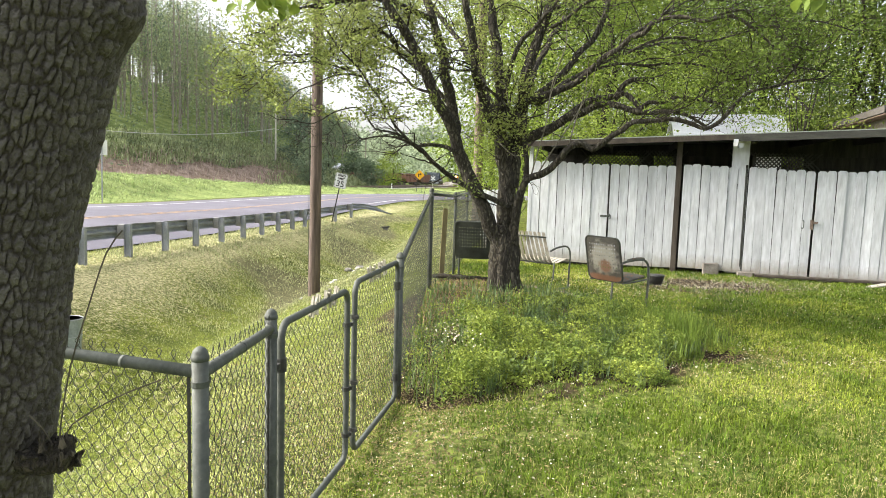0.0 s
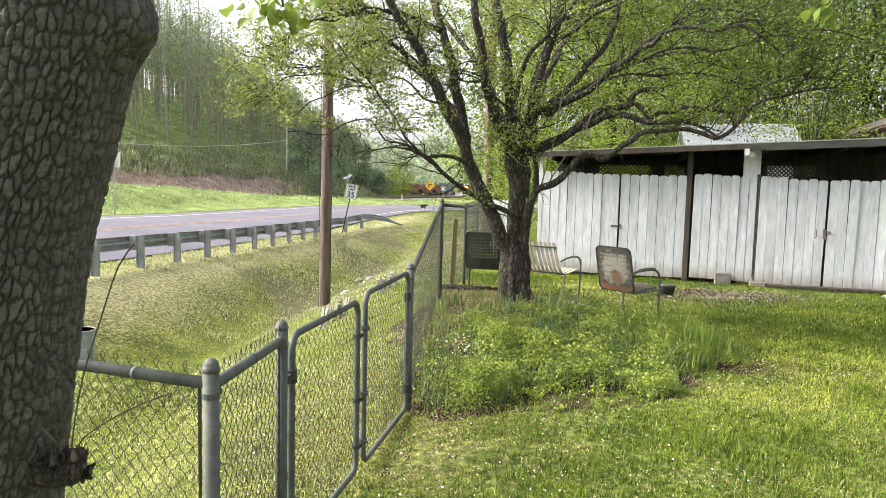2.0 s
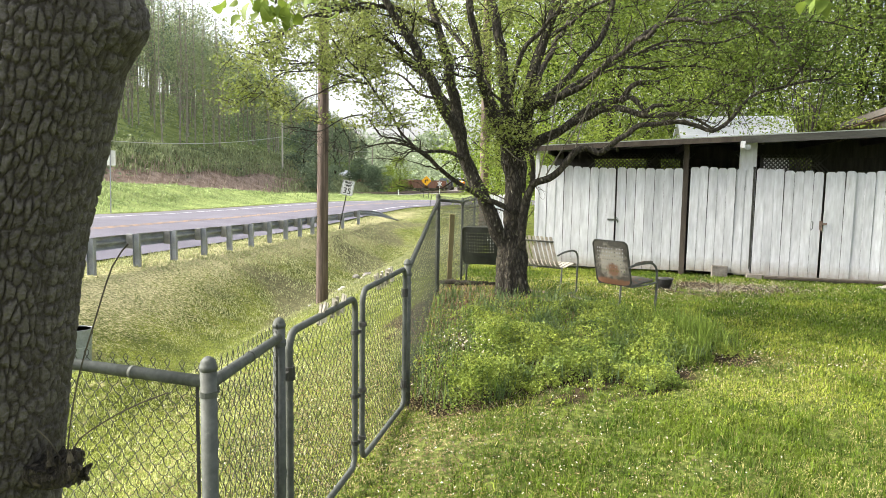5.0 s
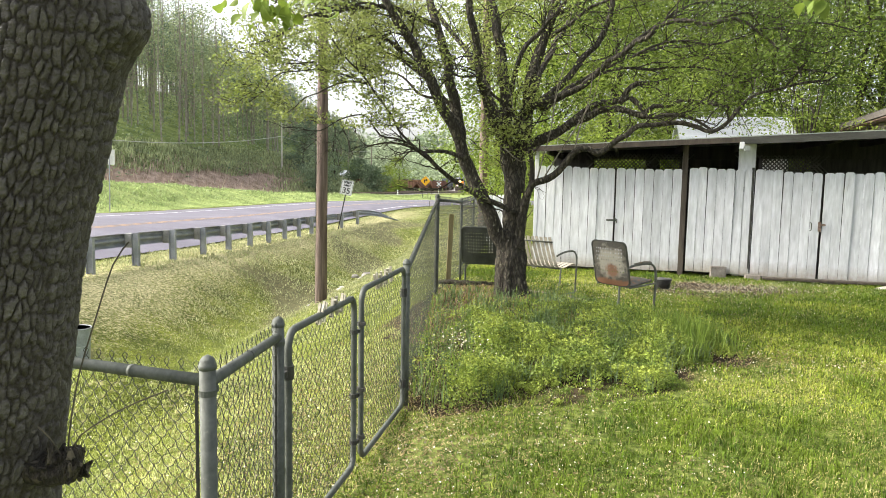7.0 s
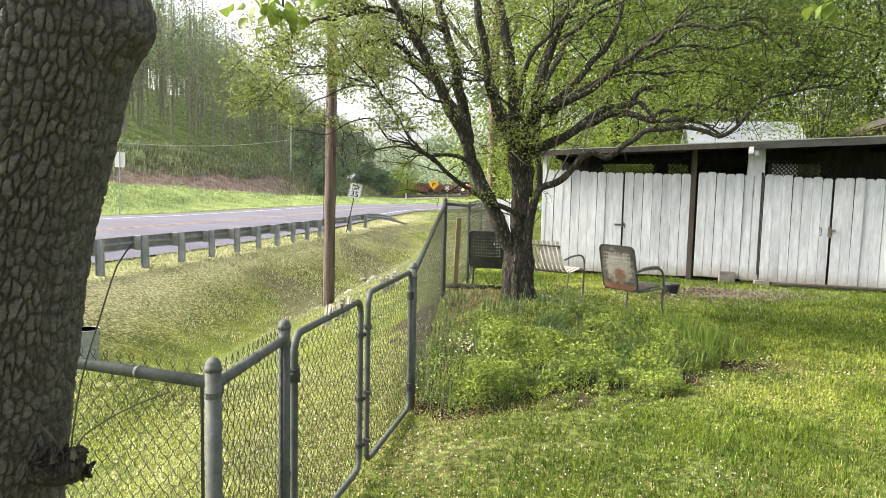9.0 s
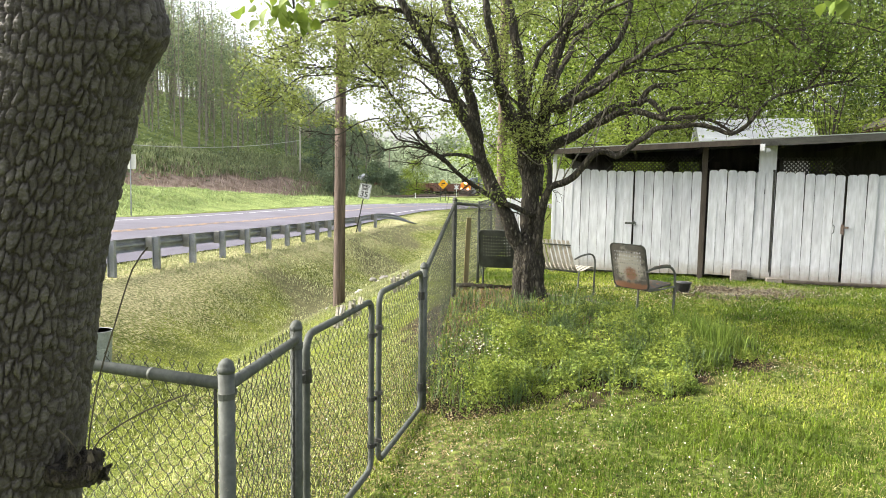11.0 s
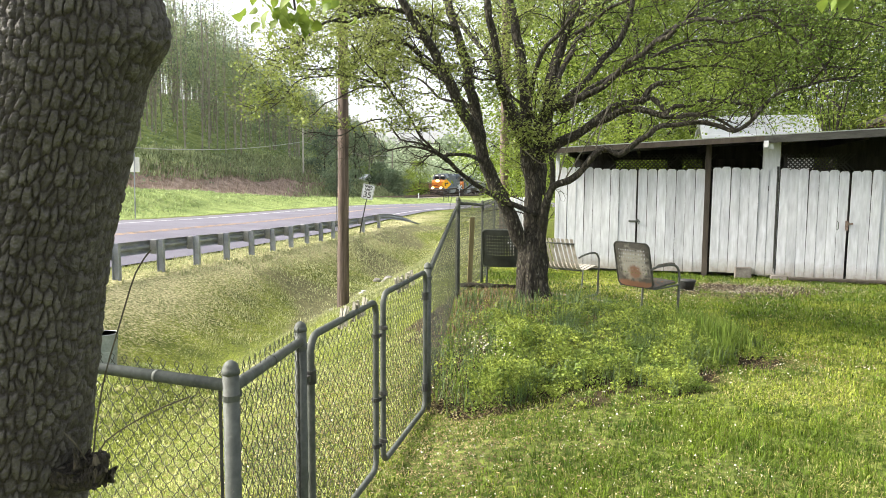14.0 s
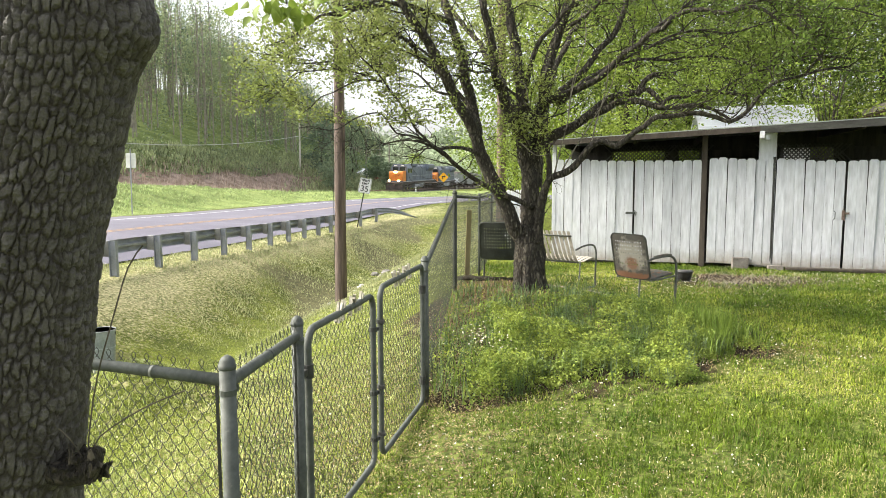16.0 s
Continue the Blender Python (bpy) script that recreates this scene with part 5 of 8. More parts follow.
    twig = mat("thin_brown_twig", (0.04, 0.034, 0.024), (0.10, 0.085, 0.06), scale=20, rough=0.8)
    for pts in ([(0.147, -0.05, 1.26), (0.15, -0.05, 1.30), (0.165, -0.05, 1.38), (0.19, -0.05, 1.46), (0.214, -0.05, 1.53), (0.235, -0.05, 1.56)], [(0.15, -0.05, 1.27), (0.165, -0.05, 1.30), (0.22, -0.04, 1.335), (0.275, -0.03, 1.357)], [(0.14, -0.05, 1.27), (0.13, -0.06, 1.30), (0.115, -0.06, 1.315)]):
        part("shoot", MB().tube(chain(pts, 0.02), 0.0011, 5).mesh("shoot", twig), tree, "bare thin shoot")
    # leafy branches that hang over the camera's view
    near_leaf = leafy("large_soft_leaf", (0.11, 0.17, 0.025), (0.22, 0.29, 0.05), scale=14, through_light=0.4, vary=0.2)
    rng = np.random.default_rng(2)
    for pts, n, spread_r, size in (([(0.16, 0.0, 2.7), (0.25, 0.4, 2.72), (0.28, 0.7, 2.45), (0.24, 0.83, 2.22), (0.245, 0.85, 2.075)], 50, (0.062, 0.06, 0.024), 0.04), ([(0.16, 0.0, 2.8), (0.8, 0.5, 2.9), (1.5, 0.9, 2.6), (1.69, 1.0, 2.28), (1.70, 1.02, 2.17)], 7, (0.025, 0.03, 0.012), 0.05),
                                   ([(0.12, 0.02, 2.5), (-0.05, 0.25, 2.3), (-0.1, 0.4, 2.05), (-0.105, 0.42, 1.95)], 6, (0.012, 0.03, 0.05), 0.05)):
        line = chain(pts, 0.05)
        br = part("hanging_branch", MB().tube(line, [0.014 - 0.011 * i / (len(line) - 1) for i in range(len(line))], 6).mesh("hanging_branch", bark, True), tree)
        c = np.array(pts[-1]) + rng.normal(size=(n, 3)) * np.array(spread_r)
        v, f = ovate_leaves(c, rng.uniform(0.8, 1.25, n) * size, rng)
        part("leaves", big_mesh("leaves", v, f, near_leaf), br, "large pale green leaves")
    return tree


build_leaning_tree()


# ---- hillside woods ----
def scatter_crown(n, centre, radius, rng, squash=1.0):
    d = rng.normal(size=(n, 3))
    d /= np.linalg.norm(d, axis=1)[:, None]
    r = radius * rng.uniform(0.35, 1.0, n) ** 0.6
    # clumps: pull leaves towards a few centres
    k = rng.normal(size=(14, 3))
    k /= np.linalg.norm(k, axis=1)[:, None]
    near = np.argmax(d @ k.T, axis=1)
    d = d * 0.55 + k[near] * 0.45
    return centre + d * r[:, None] * np.array([1, 1, squash])


def build_woods():
    rng = np.random.default_rng(5)
    kinds = {"spring": ([], []), "dark": ([], []), "pine": ([], [])}
    count = {"spring": 0, "dark": 0, "pine": 0}
    trunks = MB()

    def put(kind, v, f):
        kinds[kind][0].append(v), kinds[kind][1].append(f + count[kind])
        count[kind] += len(v)

    placed = 0
    while placed < 820:
        x, y = rng.uniform(-130, 60), rng.uniform(40, 300)
        t, _ = signed(TRACK_A, np.array([x]), np.array([y]))
        t = -t[0]
        tb, _ = signed(TRACK_B, np.array([x]), np.array([y]))
        edge = -0.075 - 0.02 * lattice(np.array(y * 0.05), np.array(3.0), 66)
        if not 21 < t < 115 or x / y < -0.60 or x / y > edge or abs(tb[0]) < 10 or (tb[0] < 0 and y > 150 and x > -35):
            continue
        placed += 1
        z = zat(x, y)
        h = rng.uniform(13, 21) * float(np.interp(x / y, [-0.5, -0.36, -0.27, -0.2, -0.08], [1.55, 1.4, 1.08, 0.95, 0.62]))
        kind = ("pine", "dark", "spring")[int(np.searchsorted([0.10, 0.30] if x / y < -0.25 else [0.28, 0.58], rng.random()))]
        r = h * (0.13 if kind == "pine" else rng.uniform(0.17, 0.25))
        size = np.clip(0.0027 * y, 0.22, 0.9)
        n = int((520 if t < 48 else 230) if y < 170 else 150)
        c = np.array([x, y, z + h * rng.uniform(0.52, 0.66)])
        pos = scatter_crown(n, c, r, rng, 2.1 if kind == "pine" else 1.75)
        put(kind, *leaf_arrays(pos, rng.uniform(0.6, 1.3, n) * size, 0.6, 0.3, 0.2, rng))
        k = rng.uniform(0.6, 1.1)
        trunks.tube([(x, y, z - 0.3), (x + rng.normal() * 0.25, y, z + h * 0.5), (x + rng.normal() * 0.35, y, z + h * 0.92)], [0.17 * k, 0.13 * k, 0.04], 5, caps=False)
    # saplings and undergrowth along the foot of the woods
    n = 90000
    x, y = rng.uniform(-100, 0, n), rng.uniform(45, 230, n)
    t, _ = signed(TRACK_A, x, y)
    t = -t + 5 * (lattice(x * 0.25, y * 0.25, 67) - 0.5)
    keep = (t > 12) & (t < 48) & (x > -0.6 * y) & ((y < 145) | (x < -32)) & (lattice(x * 0.45, y * 0.45, 68) > 0.34)
    x, y, t = x[keep], y[keep], t[keep]
    pos = np.stack([x, y, land(x, y) + rng.gamma(2.0, 0.42, len(x)) * (0.6 + 2.6 * smooth01(t, 17, 27))], 1)
    d = rng.random(len(x)) < 0.35 + 0.5 * smooth01(t, 18, 26)
    for kind, k in (("dark", d), ("spring", ~d)):
        put(kind, *leaf_arrays(pos[k], rng.uniform(0.2, 0.5, k.sum()), 0.6, 0.3, 0.0, rng))
    mesh = lambda name, kind, m_: big_mesh(name, np.concatenate(kinds[kind][0]), np.concatenate(kinds[kind][1]), m_)
    woods = tagged(new("hillside_woods", mesh("hillside_woods", "spring", far_leaf)), "haze-paled spring-green woods on the hillside", "woods", kind="stuff")
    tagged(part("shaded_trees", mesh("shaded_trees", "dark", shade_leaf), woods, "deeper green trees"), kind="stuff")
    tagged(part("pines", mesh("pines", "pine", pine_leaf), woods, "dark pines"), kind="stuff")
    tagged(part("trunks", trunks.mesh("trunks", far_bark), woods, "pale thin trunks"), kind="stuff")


build_woods()

# ---- more trees ----


def build_tree(x, y, h, r, leaf_n, leaf, leaf_mat, label, seed, trunk_r=0.16, squash=1.0, low=0.35, wood_mat=None):
    """A broad tree: tapered trunk, limbs that reach into the crown, and a crown of leaf clumps with gaps."""
    g = zat(x, y)
    rng, rnd = np.random.default_rng(seed), random.Random(seed)
    tree = thing("tree", pose(x, y, g), label, "tree", group="trees behind the yard")
    wood = MB()
    top = h * 0.85
    trunk = [(rnd.gauss(0, 0.04) * k, rnd.gauss(0, 0.04) * k, -0.2 + top * k / 8) for k in range(9)]
    wood.tube(trunk, [trunk_r * (1 - 0.1 * k) for k in range(9)], 8)
    pos = []
    clumps = 46
    for k in range(clumps):
        a, f = rnd.uniform(0, 6.283), rnd.random()
        z = h * (low + (1 - low) * f)
        rad = r * math.sqrt(max(0.05, 1 - (2 * f - 0.85) ** 2 * 0.8)) * rnd.uniform(0.35, 1.0)
        c = Vector((math.cos(a) * rad, math.sin(a) * rad, z * squash))
        j = min(int(8 * z / h * 0.75), 7)
        s = Vector(trunk[max(1, j - 1)])
        if k % 3 == 0:
            wood.tube([s, s.lerp(c, 0.5) + Vector((0, 0, rnd.uniform(-0.2, 0.4))), c], [trunk_r * 0.22, trunk_r * 0.12, 0.01], 5)
        n = leaf_n // clumps
        sp = r * rnd.uniform(0.18, 0.34)
        pos.append(np.array(c) + rng.normal(size=(n, 3)) * np.array([sp, sp, sp * 0.5]))
    pos = np.concatenate(pos)
    part("trunk", wood.mesh("trunk", wood_mat or bark, True), tree)
    v, f = leaf_arrays(pos, rng.uniform(0.7, 1.3, len(pos)) * leaf, 0.48, 0.3, 0.3, rng)
    part("crown", big_mesh("crown", v, f, leaf_mat), tree)
    return tree


bright_leaf = leafy("bright_new_leaf", (0.14, 0.21, 0.03), (0.27, 0.34, 0.06), scale=0.3, through_light=0.45)
for k, (x, y, h, r) in enumerate(((5.2, 20.5, 9.5, 3.4), (8.2, 23.5, 10.5, 3.6), (13.2, 21.5, 10, 3.6), (11, 25, 12, 4.2), (16.5, 20.5, 12, 4.0), (4.5, 26, 10, 3.6), (19, 25, 13, 4.6), (14, 29, 14, 4.8), (7.5, 30, 13, 4.6))):
    build_tree(x, y, h, r, 40000 if k < 5 else 16000, 0.092 if k < 5 else 0.15, deep_leaf if k % 3 else bright_leaf, "leafy green tree behind the shed", 40 + k, 0.15, low=0.17)
for k, (x, y, h, r) in enumerate(((10.8, 22.5, 11.5, 3.6), (15.2, 23.8, 13.5, 4.2))):
    build_tree(x, y, h, r, 20000, 0.12, deep_leaf, "leafy green tree behind the shed", 90 + k, 0.15, low=0.15)
build_tree(8.9, 16.7, 5.6, 1.7, 4200, 0.075, bright_leaf, "thin young tree behind the shed", 59, 0.07, low=0.5)
build_tree(2.9, 20.5, 5.0, 1.3, 7000, 0.08, bright_leaf, "bright green bushy young tree behind the fence", 60, 0.06, low=0.12)
build_tree(3.0, 28, 9.0, 2.6, 9000, 0.13, bright_leaf, "bright green tree behind the fence", 61, 0.14, low=0.2)
build_tree(-9.8, 146, 5.2, 2.8, 2600, 0.45, shade_leaf, "dark green rounded bush by the railway", 62, 0.1, low=0.06)
build_tree(-13.5, 150, 6.0, 2.6, 2200, 0.45, shade_leaf, "dark green rounded bush by the railway", 63, 0.1, low=0.06)
build_tree(-6.2, 186, 9.5, 3.0, 2200, 0.4, bright_leaf, "pale yellow-green willow by the railway", 64, 0.16, low=0.1)
build_tree(-9.0, 189, 7.5, 2.5, 1500, 0.4, bright_leaf, "pale yellow-green willow by the railway", 65, 0.16, low=0.1)
for k, (x, y) in enumerate(((-17.5, 118), (-21, 126), (-17, 138))):
    build_tree(x, y, 7 + k % 3 * 2.0, 2.7, 2600, 0.38, pine_leaf if k % 2 else shade_leaf, "green tree at the foot of the hill", 70 + k, 0.14, low=0.08)


def build_far_woods():
    rng = np.random.default_rng(15)
    vs, fs, c = [], [], 0
    for k in range(240):
        y = rng.uniform(290, 640)
        x = y * rng.uniform(-0.10, 0.26)
        ta, _ = signed(TRACK_A, np.array([x]), np.array([y]))
        tb, _ = signed(TRACK_B, np.array([x]), np.array([y]))
        if min(abs(ta[0]), abs(tb[0])) < 9:
            continue
        z, h = zat(x, y), rng.uniform(12, 20)
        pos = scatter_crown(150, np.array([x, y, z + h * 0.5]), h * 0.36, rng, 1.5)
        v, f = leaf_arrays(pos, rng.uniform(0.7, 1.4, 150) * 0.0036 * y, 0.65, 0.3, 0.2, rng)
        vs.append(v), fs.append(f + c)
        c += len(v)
    # leaf colour paled and greyed to stand for haze over the valley
    tagged(new("distant_woods", big_mesh("distant_woods", np.concatenate(vs), np.concatenate(fs), leafy("distant_hazed_leaf", (0.24, 0.30, 0.20), (0.40, 0.46, 0.31), scale=0.02, through_light=0.3))),
           "green woods across the valley, paled for haze", "woods", kind="stuff")


build_far_woods()


# ---- grass, weeds and petals ----
def blades(x, y, h, w, rng, lean=0.5):
    """Bent grass blades, two triangles each."""
    n = len(x)
    z = land(x, y)
    a = rng.uniform(0, 2 * np.pi, n)
    b = a + np.pi / 2 + rng.normal(size=n) * 0.3
    l = np.abs(rng.normal(size=n)) * lean + 0.1
    wx, wy = np.cos(a) * w / 2, np.sin(a) * w / 2
    lx, ly = np.cos(b) * l * h, np.sin(b) * l * h
    v = np.stack([np.stack([x - wx, y - wy, z - 0.004], 1), np.stack([x + wx, y + wy, z - 0.004], 1), np.stack([x + lx * 0.38 + wx * 0.85, y + ly * 0.38 + wy * 0.85, z + h * 0.6], 1),
                  np.stack([x + lx * 0.38 - wx * 0.85, y + ly * 0.38 - wy * 0.85, z + h * 0.6], 1), np.stack([x + lx, y + ly, z + h * np.clip(1.05 - l * 0.45, 0.3, 1)], 1)], 1).reshape(-1, 3)
    i = np.arange(n)[:, None] * 5
    return v, np.concatenate([i + np.array([[0, 1, 2]]), i + np.array([[0, 2, 3]]), i + np.array([[3, 2, 4]])], 0)


def right_of_fence(x, y):
    u, _ = uv_road(x, y)
    return u > 8.15


grass_blade = leafy("lawn_grass", (0.105, 0.158, 0.011), (0.35, 0.395, 0.06), scale=1.6, through_light=0.25, vary=0.5)
lush_blade = leafy("lush_lawn_grass", (0.045, 0.09, 0.006), (0.15, 0.21, 0.018), scale=2.2, through_light=0.28, vary=0.5)
dry_blade = leafy("dry_grass", (0.34, 0.30, 0.11), (0.58, 0.52, 0.25), scale=3, through_light=0.3, vary=0.3)
rough_blade = leafy("slope_grass", (0.195, 0.225, 0.095), (0.46, 0.46, 0.25), scale=0.9, through_light=0.35, vary=0.35)
weed_leaf = leafy("weed_leaf", (0.075, 0.13, 0.022), (0.34, 0.40, 0.07), scale=3.4, through_light=0.22, vary=0.45)
petal = mat("fallen_white_petal", (0.40, 0.37, 0.28), (0.72, 0.69, 0.58), scale=5, rough=0.7, bump=0, vary=0.15)


def near_points(n, x0, x1, y0, y1, rng, power=1.6):
    """Random places, denser towards the camera."""
    y = y0 + (y1 - y0) * rng.random(n) ** power
    return rng.uniform(x0, x1, n) * 1.0, y


def rake_marks(x, y):
    """Long streaks left by the mower, slanting down the ditch's side."""
    a, b = 0.80 * x + 0.60 * y, 0.60 * x - 0.80 * y
    a = a + 0.8 * (lattice(x * 0.6, y * 0.6, 45) - 0.5)
    return 0.55 * lattice(a * 5.5, b * 0.7, 43) + 0.45 * lattice(a * 13.0, b * 1.6, 44)


def build_grass():
    rng = np.random.default_rng(9)
    x, y = near_points(560000, -0.9, 9.5, 1.6, 13.4, rng, 1.5)
    k = right_of_fence(x, y) & ~in_bed(x, y) & (rng.random(len(x)) > bare(x, y) * 0.9) & (np.abs(x - 0.05 * y) < 0.68 * y + 0.5)
    patch = lattice(x * 1.5, y * 1.5, 31)
    tuft = 0.6 * lattice(x * 8, y * 8, 32) + 0.4 * lattice(x * 21, y * 21, 33)
    k &= rng.random(len(x)) < (0.6 + 0.55 * patch) * smooth01(tuft, 0.10, 0.5) * 1.2
    x, y, patch, tuft = x[k], y[k], patch[k], tuft[k]
    h = rng.uniform(0.020, 0.058, len(x)) * (0.55 + 0.75 * patch) * (0.45 + 1.05 * tuft)
    d = rng.random(len(x)) < 0.11 + 0.24 * (lattice(x * 0.9, y * 0.9, 12) > 0.55) * (x < 3.2)
    # deeper green to the shed's side and in patches, yellower by the fence
    green = lattice(x * 0.75, y * 0.75, 35) * 0.7 + 0.3 * lattice(x * 3.0, y * 3.0, 36) + 0.06 * (x - 2.2) + 0.05 + 0.30 * (rng.random(len(x)) - 0.5) > 0.5
    for name, k, m_, tag in (("lawn_grass", ~d & ~green, grass_blade, "short mown yellow-green lawn grass"), ("lush_grass", ~d & green, lush_blade, "short deep green lawn grass")):
        v, f = blades(x[k], y[k], h[k] * (1.15 if name == "lush_grass" else 1.0), rng.uniform(0.003, 0.0064, k.sum()) * np.clip(y[k] / 4.2, 1.05, 2.0), rng, 1.0)
        ob = big_mesh(name, v, f, m_)
        if name == "lawn_grass":
            lawn = tagged(new(name, ob), tag, "grass", kind="stuff")
        else:
            tagged(part(name, ob, lawn, tag), kind="stuff")
    v, f = blades(x[d], y[d], h[d] * 0.8, rng.uniform(0.002, 0.0042, d.sum()) * np.clip(y[d] / 5, 1.0, 2.0), rng, 1.6)
    tagged(part("dry_blades", big_mesh("dry_blades", v, f, dry_blade), lawn, "straw-coloured dry blades"), kind="stuff")
    x, y = rng.uniform(-3.5, 4.5, 9000), rng.uniform(-4.0, 1.65, 9000)
    v, f = blades(x, y, rng.uniform(0.025, 0.07, len(x)), rng.uniform(0.004, 0.008, len(x)), rng, 0.6)
    tagged(part("blades_behind", big_mesh("blades_behind", v, f, grass_blade), lawn), kind="stuff")
    # clover and small broad leaves between the blades
    x, y = near_points(110000, -0.9, 9.5, 1.6, 12.5, rng)
    k = right_of_fence(x, y) & ~in_bed(x, y) & (rng.random(len(x)) > bare(x, y) * 1.1) & (lattice(x * 9, y * 9, 34) > 0.33) & (lattice(x * 1.1, y * 1.1, 17) > 0.36) & (np.abs(x) < 0.75 * y + 0.6)
    x, y = x[k], y[k]
    v, f = leaf_arrays(np.stack([x, y, land(x, y) + rng.uniform(0.008, 0.04, len(x))], 1), rng.uniform(0.007, 0.014, len(x)), 0.85, 0.15, 0.0, rng)
    tagged(new("clover", big_mesh("clover", v, f, lush_blade)), "clover and small lawn weeds", "clover", kind="stuff")
    # slopes outside the fence, both sides of the ditch
    x, y = rng.uniform(-9, 1.2, 125000), 2.0 + 34 * rng.random(125000) ** 1.6
    u, _ = uv_road(x, y)
    k = (u > -1.3) & (u < 8.3) & (x > -0.62 * y - 0.5) & (rng.random(len(x)) < 0.06 + 1.3 * smooth01(0.35 * lattice(x * 4, y * 4, 42) + 0.65 * rake_marks(x, y), 0.32, 0.60)) & (rng.random(len(x)) > 0.55 * smooth01(lattice(x * 0.42 + 3, y * 0.30, 82), 0.42, 0.75) * smooth01(u, 0.3, 1.4) * (1 - smooth01(u, 3.6, 5.0)))
    x, y = x[k], y[k]
    h = rng.uniform(0.02, 0.06, len(x)) * (0.5 + lattice(x * 0.7, y * 0.7, 41)) * np.clip(y / 12, 0.7, 1.6)
    v, f = blades(x, y, h, rng.uniform(0.004, 0.008, len(x)) * np.clip(y / 8, 0.8, 2.5), rng, 0.8)
    tagged(new("ditch_grass", big_mesh("ditch_grass", v, f, rough_blade)), "mown pale green grass on the ditch slopes", "grass", kind="stuff")
    # fresher grass just outside the fence
    x, y = rng.uniform(-4.5, 0.1, 56000), 2.1 + 5.5 * rng.random(56000) ** 1.3
    u, _ = uv_road(x, y)
    k = (u < 8.3) & (u > 4.2) & (rng.random(len(x)) < 0.25 + smooth01(0.5 * lattice(x * 3, y * 3, 46) + 0.5 * lattice(x * 11, y * 11, 47), 0.35, 0.6))
    x, y = x[k], y[k]
    v, f = blades(x, y, rng.uniform(0.02, 0.05, len(x)), rng.uniform(0.0035, 0.007, len(x)), rng, 1.0)
    tagged(new("verge_grass", big_mesh("verge_grass", v, f, leafy("fresh_verge_blade", (0.20, 0.255, 0.07), (0.54, 0.56, 0.22), scale=1.4, through_light=0.3, vary=0.4))), "fresh light green grass outside the fence", "grass", kind="stuff")
    # coarser grass where the ditch runs out beside the road's bend
    x, y = rng.uniform(-7, 9, 60000), rng.uniform(20, 66, 60000)
    u, _ = uv_road(x, y)
    d, _ = signed(ROAD_MID, x, y)
    k = (u > -1.2) & (d < -4.7) & (np.abs(x) < 0.3 * y) & (x < 1.5 + 0.05 * y) & (rng.random(len(x)) < 0.1 + 1.1 * smooth01(rake_marks(x * 0.6, y * 0.5), 0.34, 0.62))
    x, y = x[k], y[k]
    v, f = blades(x, y, rng.uniform(0.03, 0.08, len(x)), rng.uniform(0.016, 0.034, len(x)), rng, 1.0)
    tagged(new("verge_grass", big_mesh("verge_grass", v, f, rough_blade)), "mown pale green grass on the road verge", "grass", kind="stuff")
    # taller growth on the bank beyond the road
    y = 24 + 80 * rng.random(85000) ** 1.5
    x = rng.uniform(-0.50, 0.02, 85000) * y
    d, _ = signed(ROAD_MID, x, y)
    ta, _ = signed(TRACK_A, x, y)
    k = (d > 6.2) & (-ta < -4) & (x > -0.66 * y)
    x, y = x[k], y[k]
    h = rng.uniform(0.05, 0.20, len(x)) * (0.4 + 1.2 * lattice(x * 0.5, y * 0.5, 51) * lattice(x * 1.7, y * 1.7, 52) * 2) * np.clip((d[k] - 5) / 4, 0.3, 1.3)
    v, f = blades(x, y, h, rng.uniform(0.025, 0.06, len(x)), rng, 1.2)
    tagged(new("bank_grass", big_mesh("bank_grass", v, f, leafy("bank_grass_blade", (0.16, 0.225, 0.075), (0.36, 0.43, 0.19), scale=0.5, through_light=0.4, vary=0.45))), "tall lush green grass on the road bank", "grass", kind="stuff")
    # dry brush on the cutting
    n = 26000
    x, y = rng.uniform(-75, -4, n), rng.uniform(48, 150, n)
    ta, _ = signed(TRACK_A, x, y)
    k = (-ta > 5.5) & (-ta < 16) & (x < rng.uniform(-25, -15, n))
    x, y = x[k], y[k]
    v, f = blades(x, y, rng.uniform(0.4, 1.3, len(x)), rng.uniform(0.04, 0.12, len(x)), rng, 0.3)
    tagged(new("dry_brush", big_mesh("dry_brush", v, f, leafy("dry_brush_stem", (0.22, 0.165, 0.13), (0.42, 0.34, 0.275), scale=0.2, through_light=0.2, vary=0.3))), "brown dead brush on the railway cutting", "brush", kind="stuff")
    # pale green brush between the cutting and the woods, colour greyed for distance haze
    n = 150000
    x, y = rng.uniform(-80, -4, n), rng.uniform(70, 175, n)
    ta, _ = signed(TRACK_A, x, y)
    t = -ta + 3 * (lattice(x * 0.3, y * 0.3, 53) - 0.5)
    k = (x > -0.55 * y) & (((t > 12.5) & (t < 22)) | ((t > 6.5) & (t < 16) & (x > rng.uniform(-24, -16, n)))) & ((y < 145) | (x < -32))
    x, y = x[k], y[k]
    h = rng.uniform(0.25, 1.0, len(x)) * (0.4 + 1.3 * lattice(x * 0.4, y * 0.4, 54))
    v, f = blades(x, y, h, rng.uniform(0.07, 0.20, len(x)), rng, 0.6)
    tagged(new("hillside_brush", big_mesh("hillside_brush", v, f, leafy("brush_leaf", (0.18, 0.215, 0.115), (0.38, 0.42, 0.22), scale=0.3, through_light=0.3, vary=0.4))), "haze-paled green brush above the railway cutting", "brush", kind="stuff")
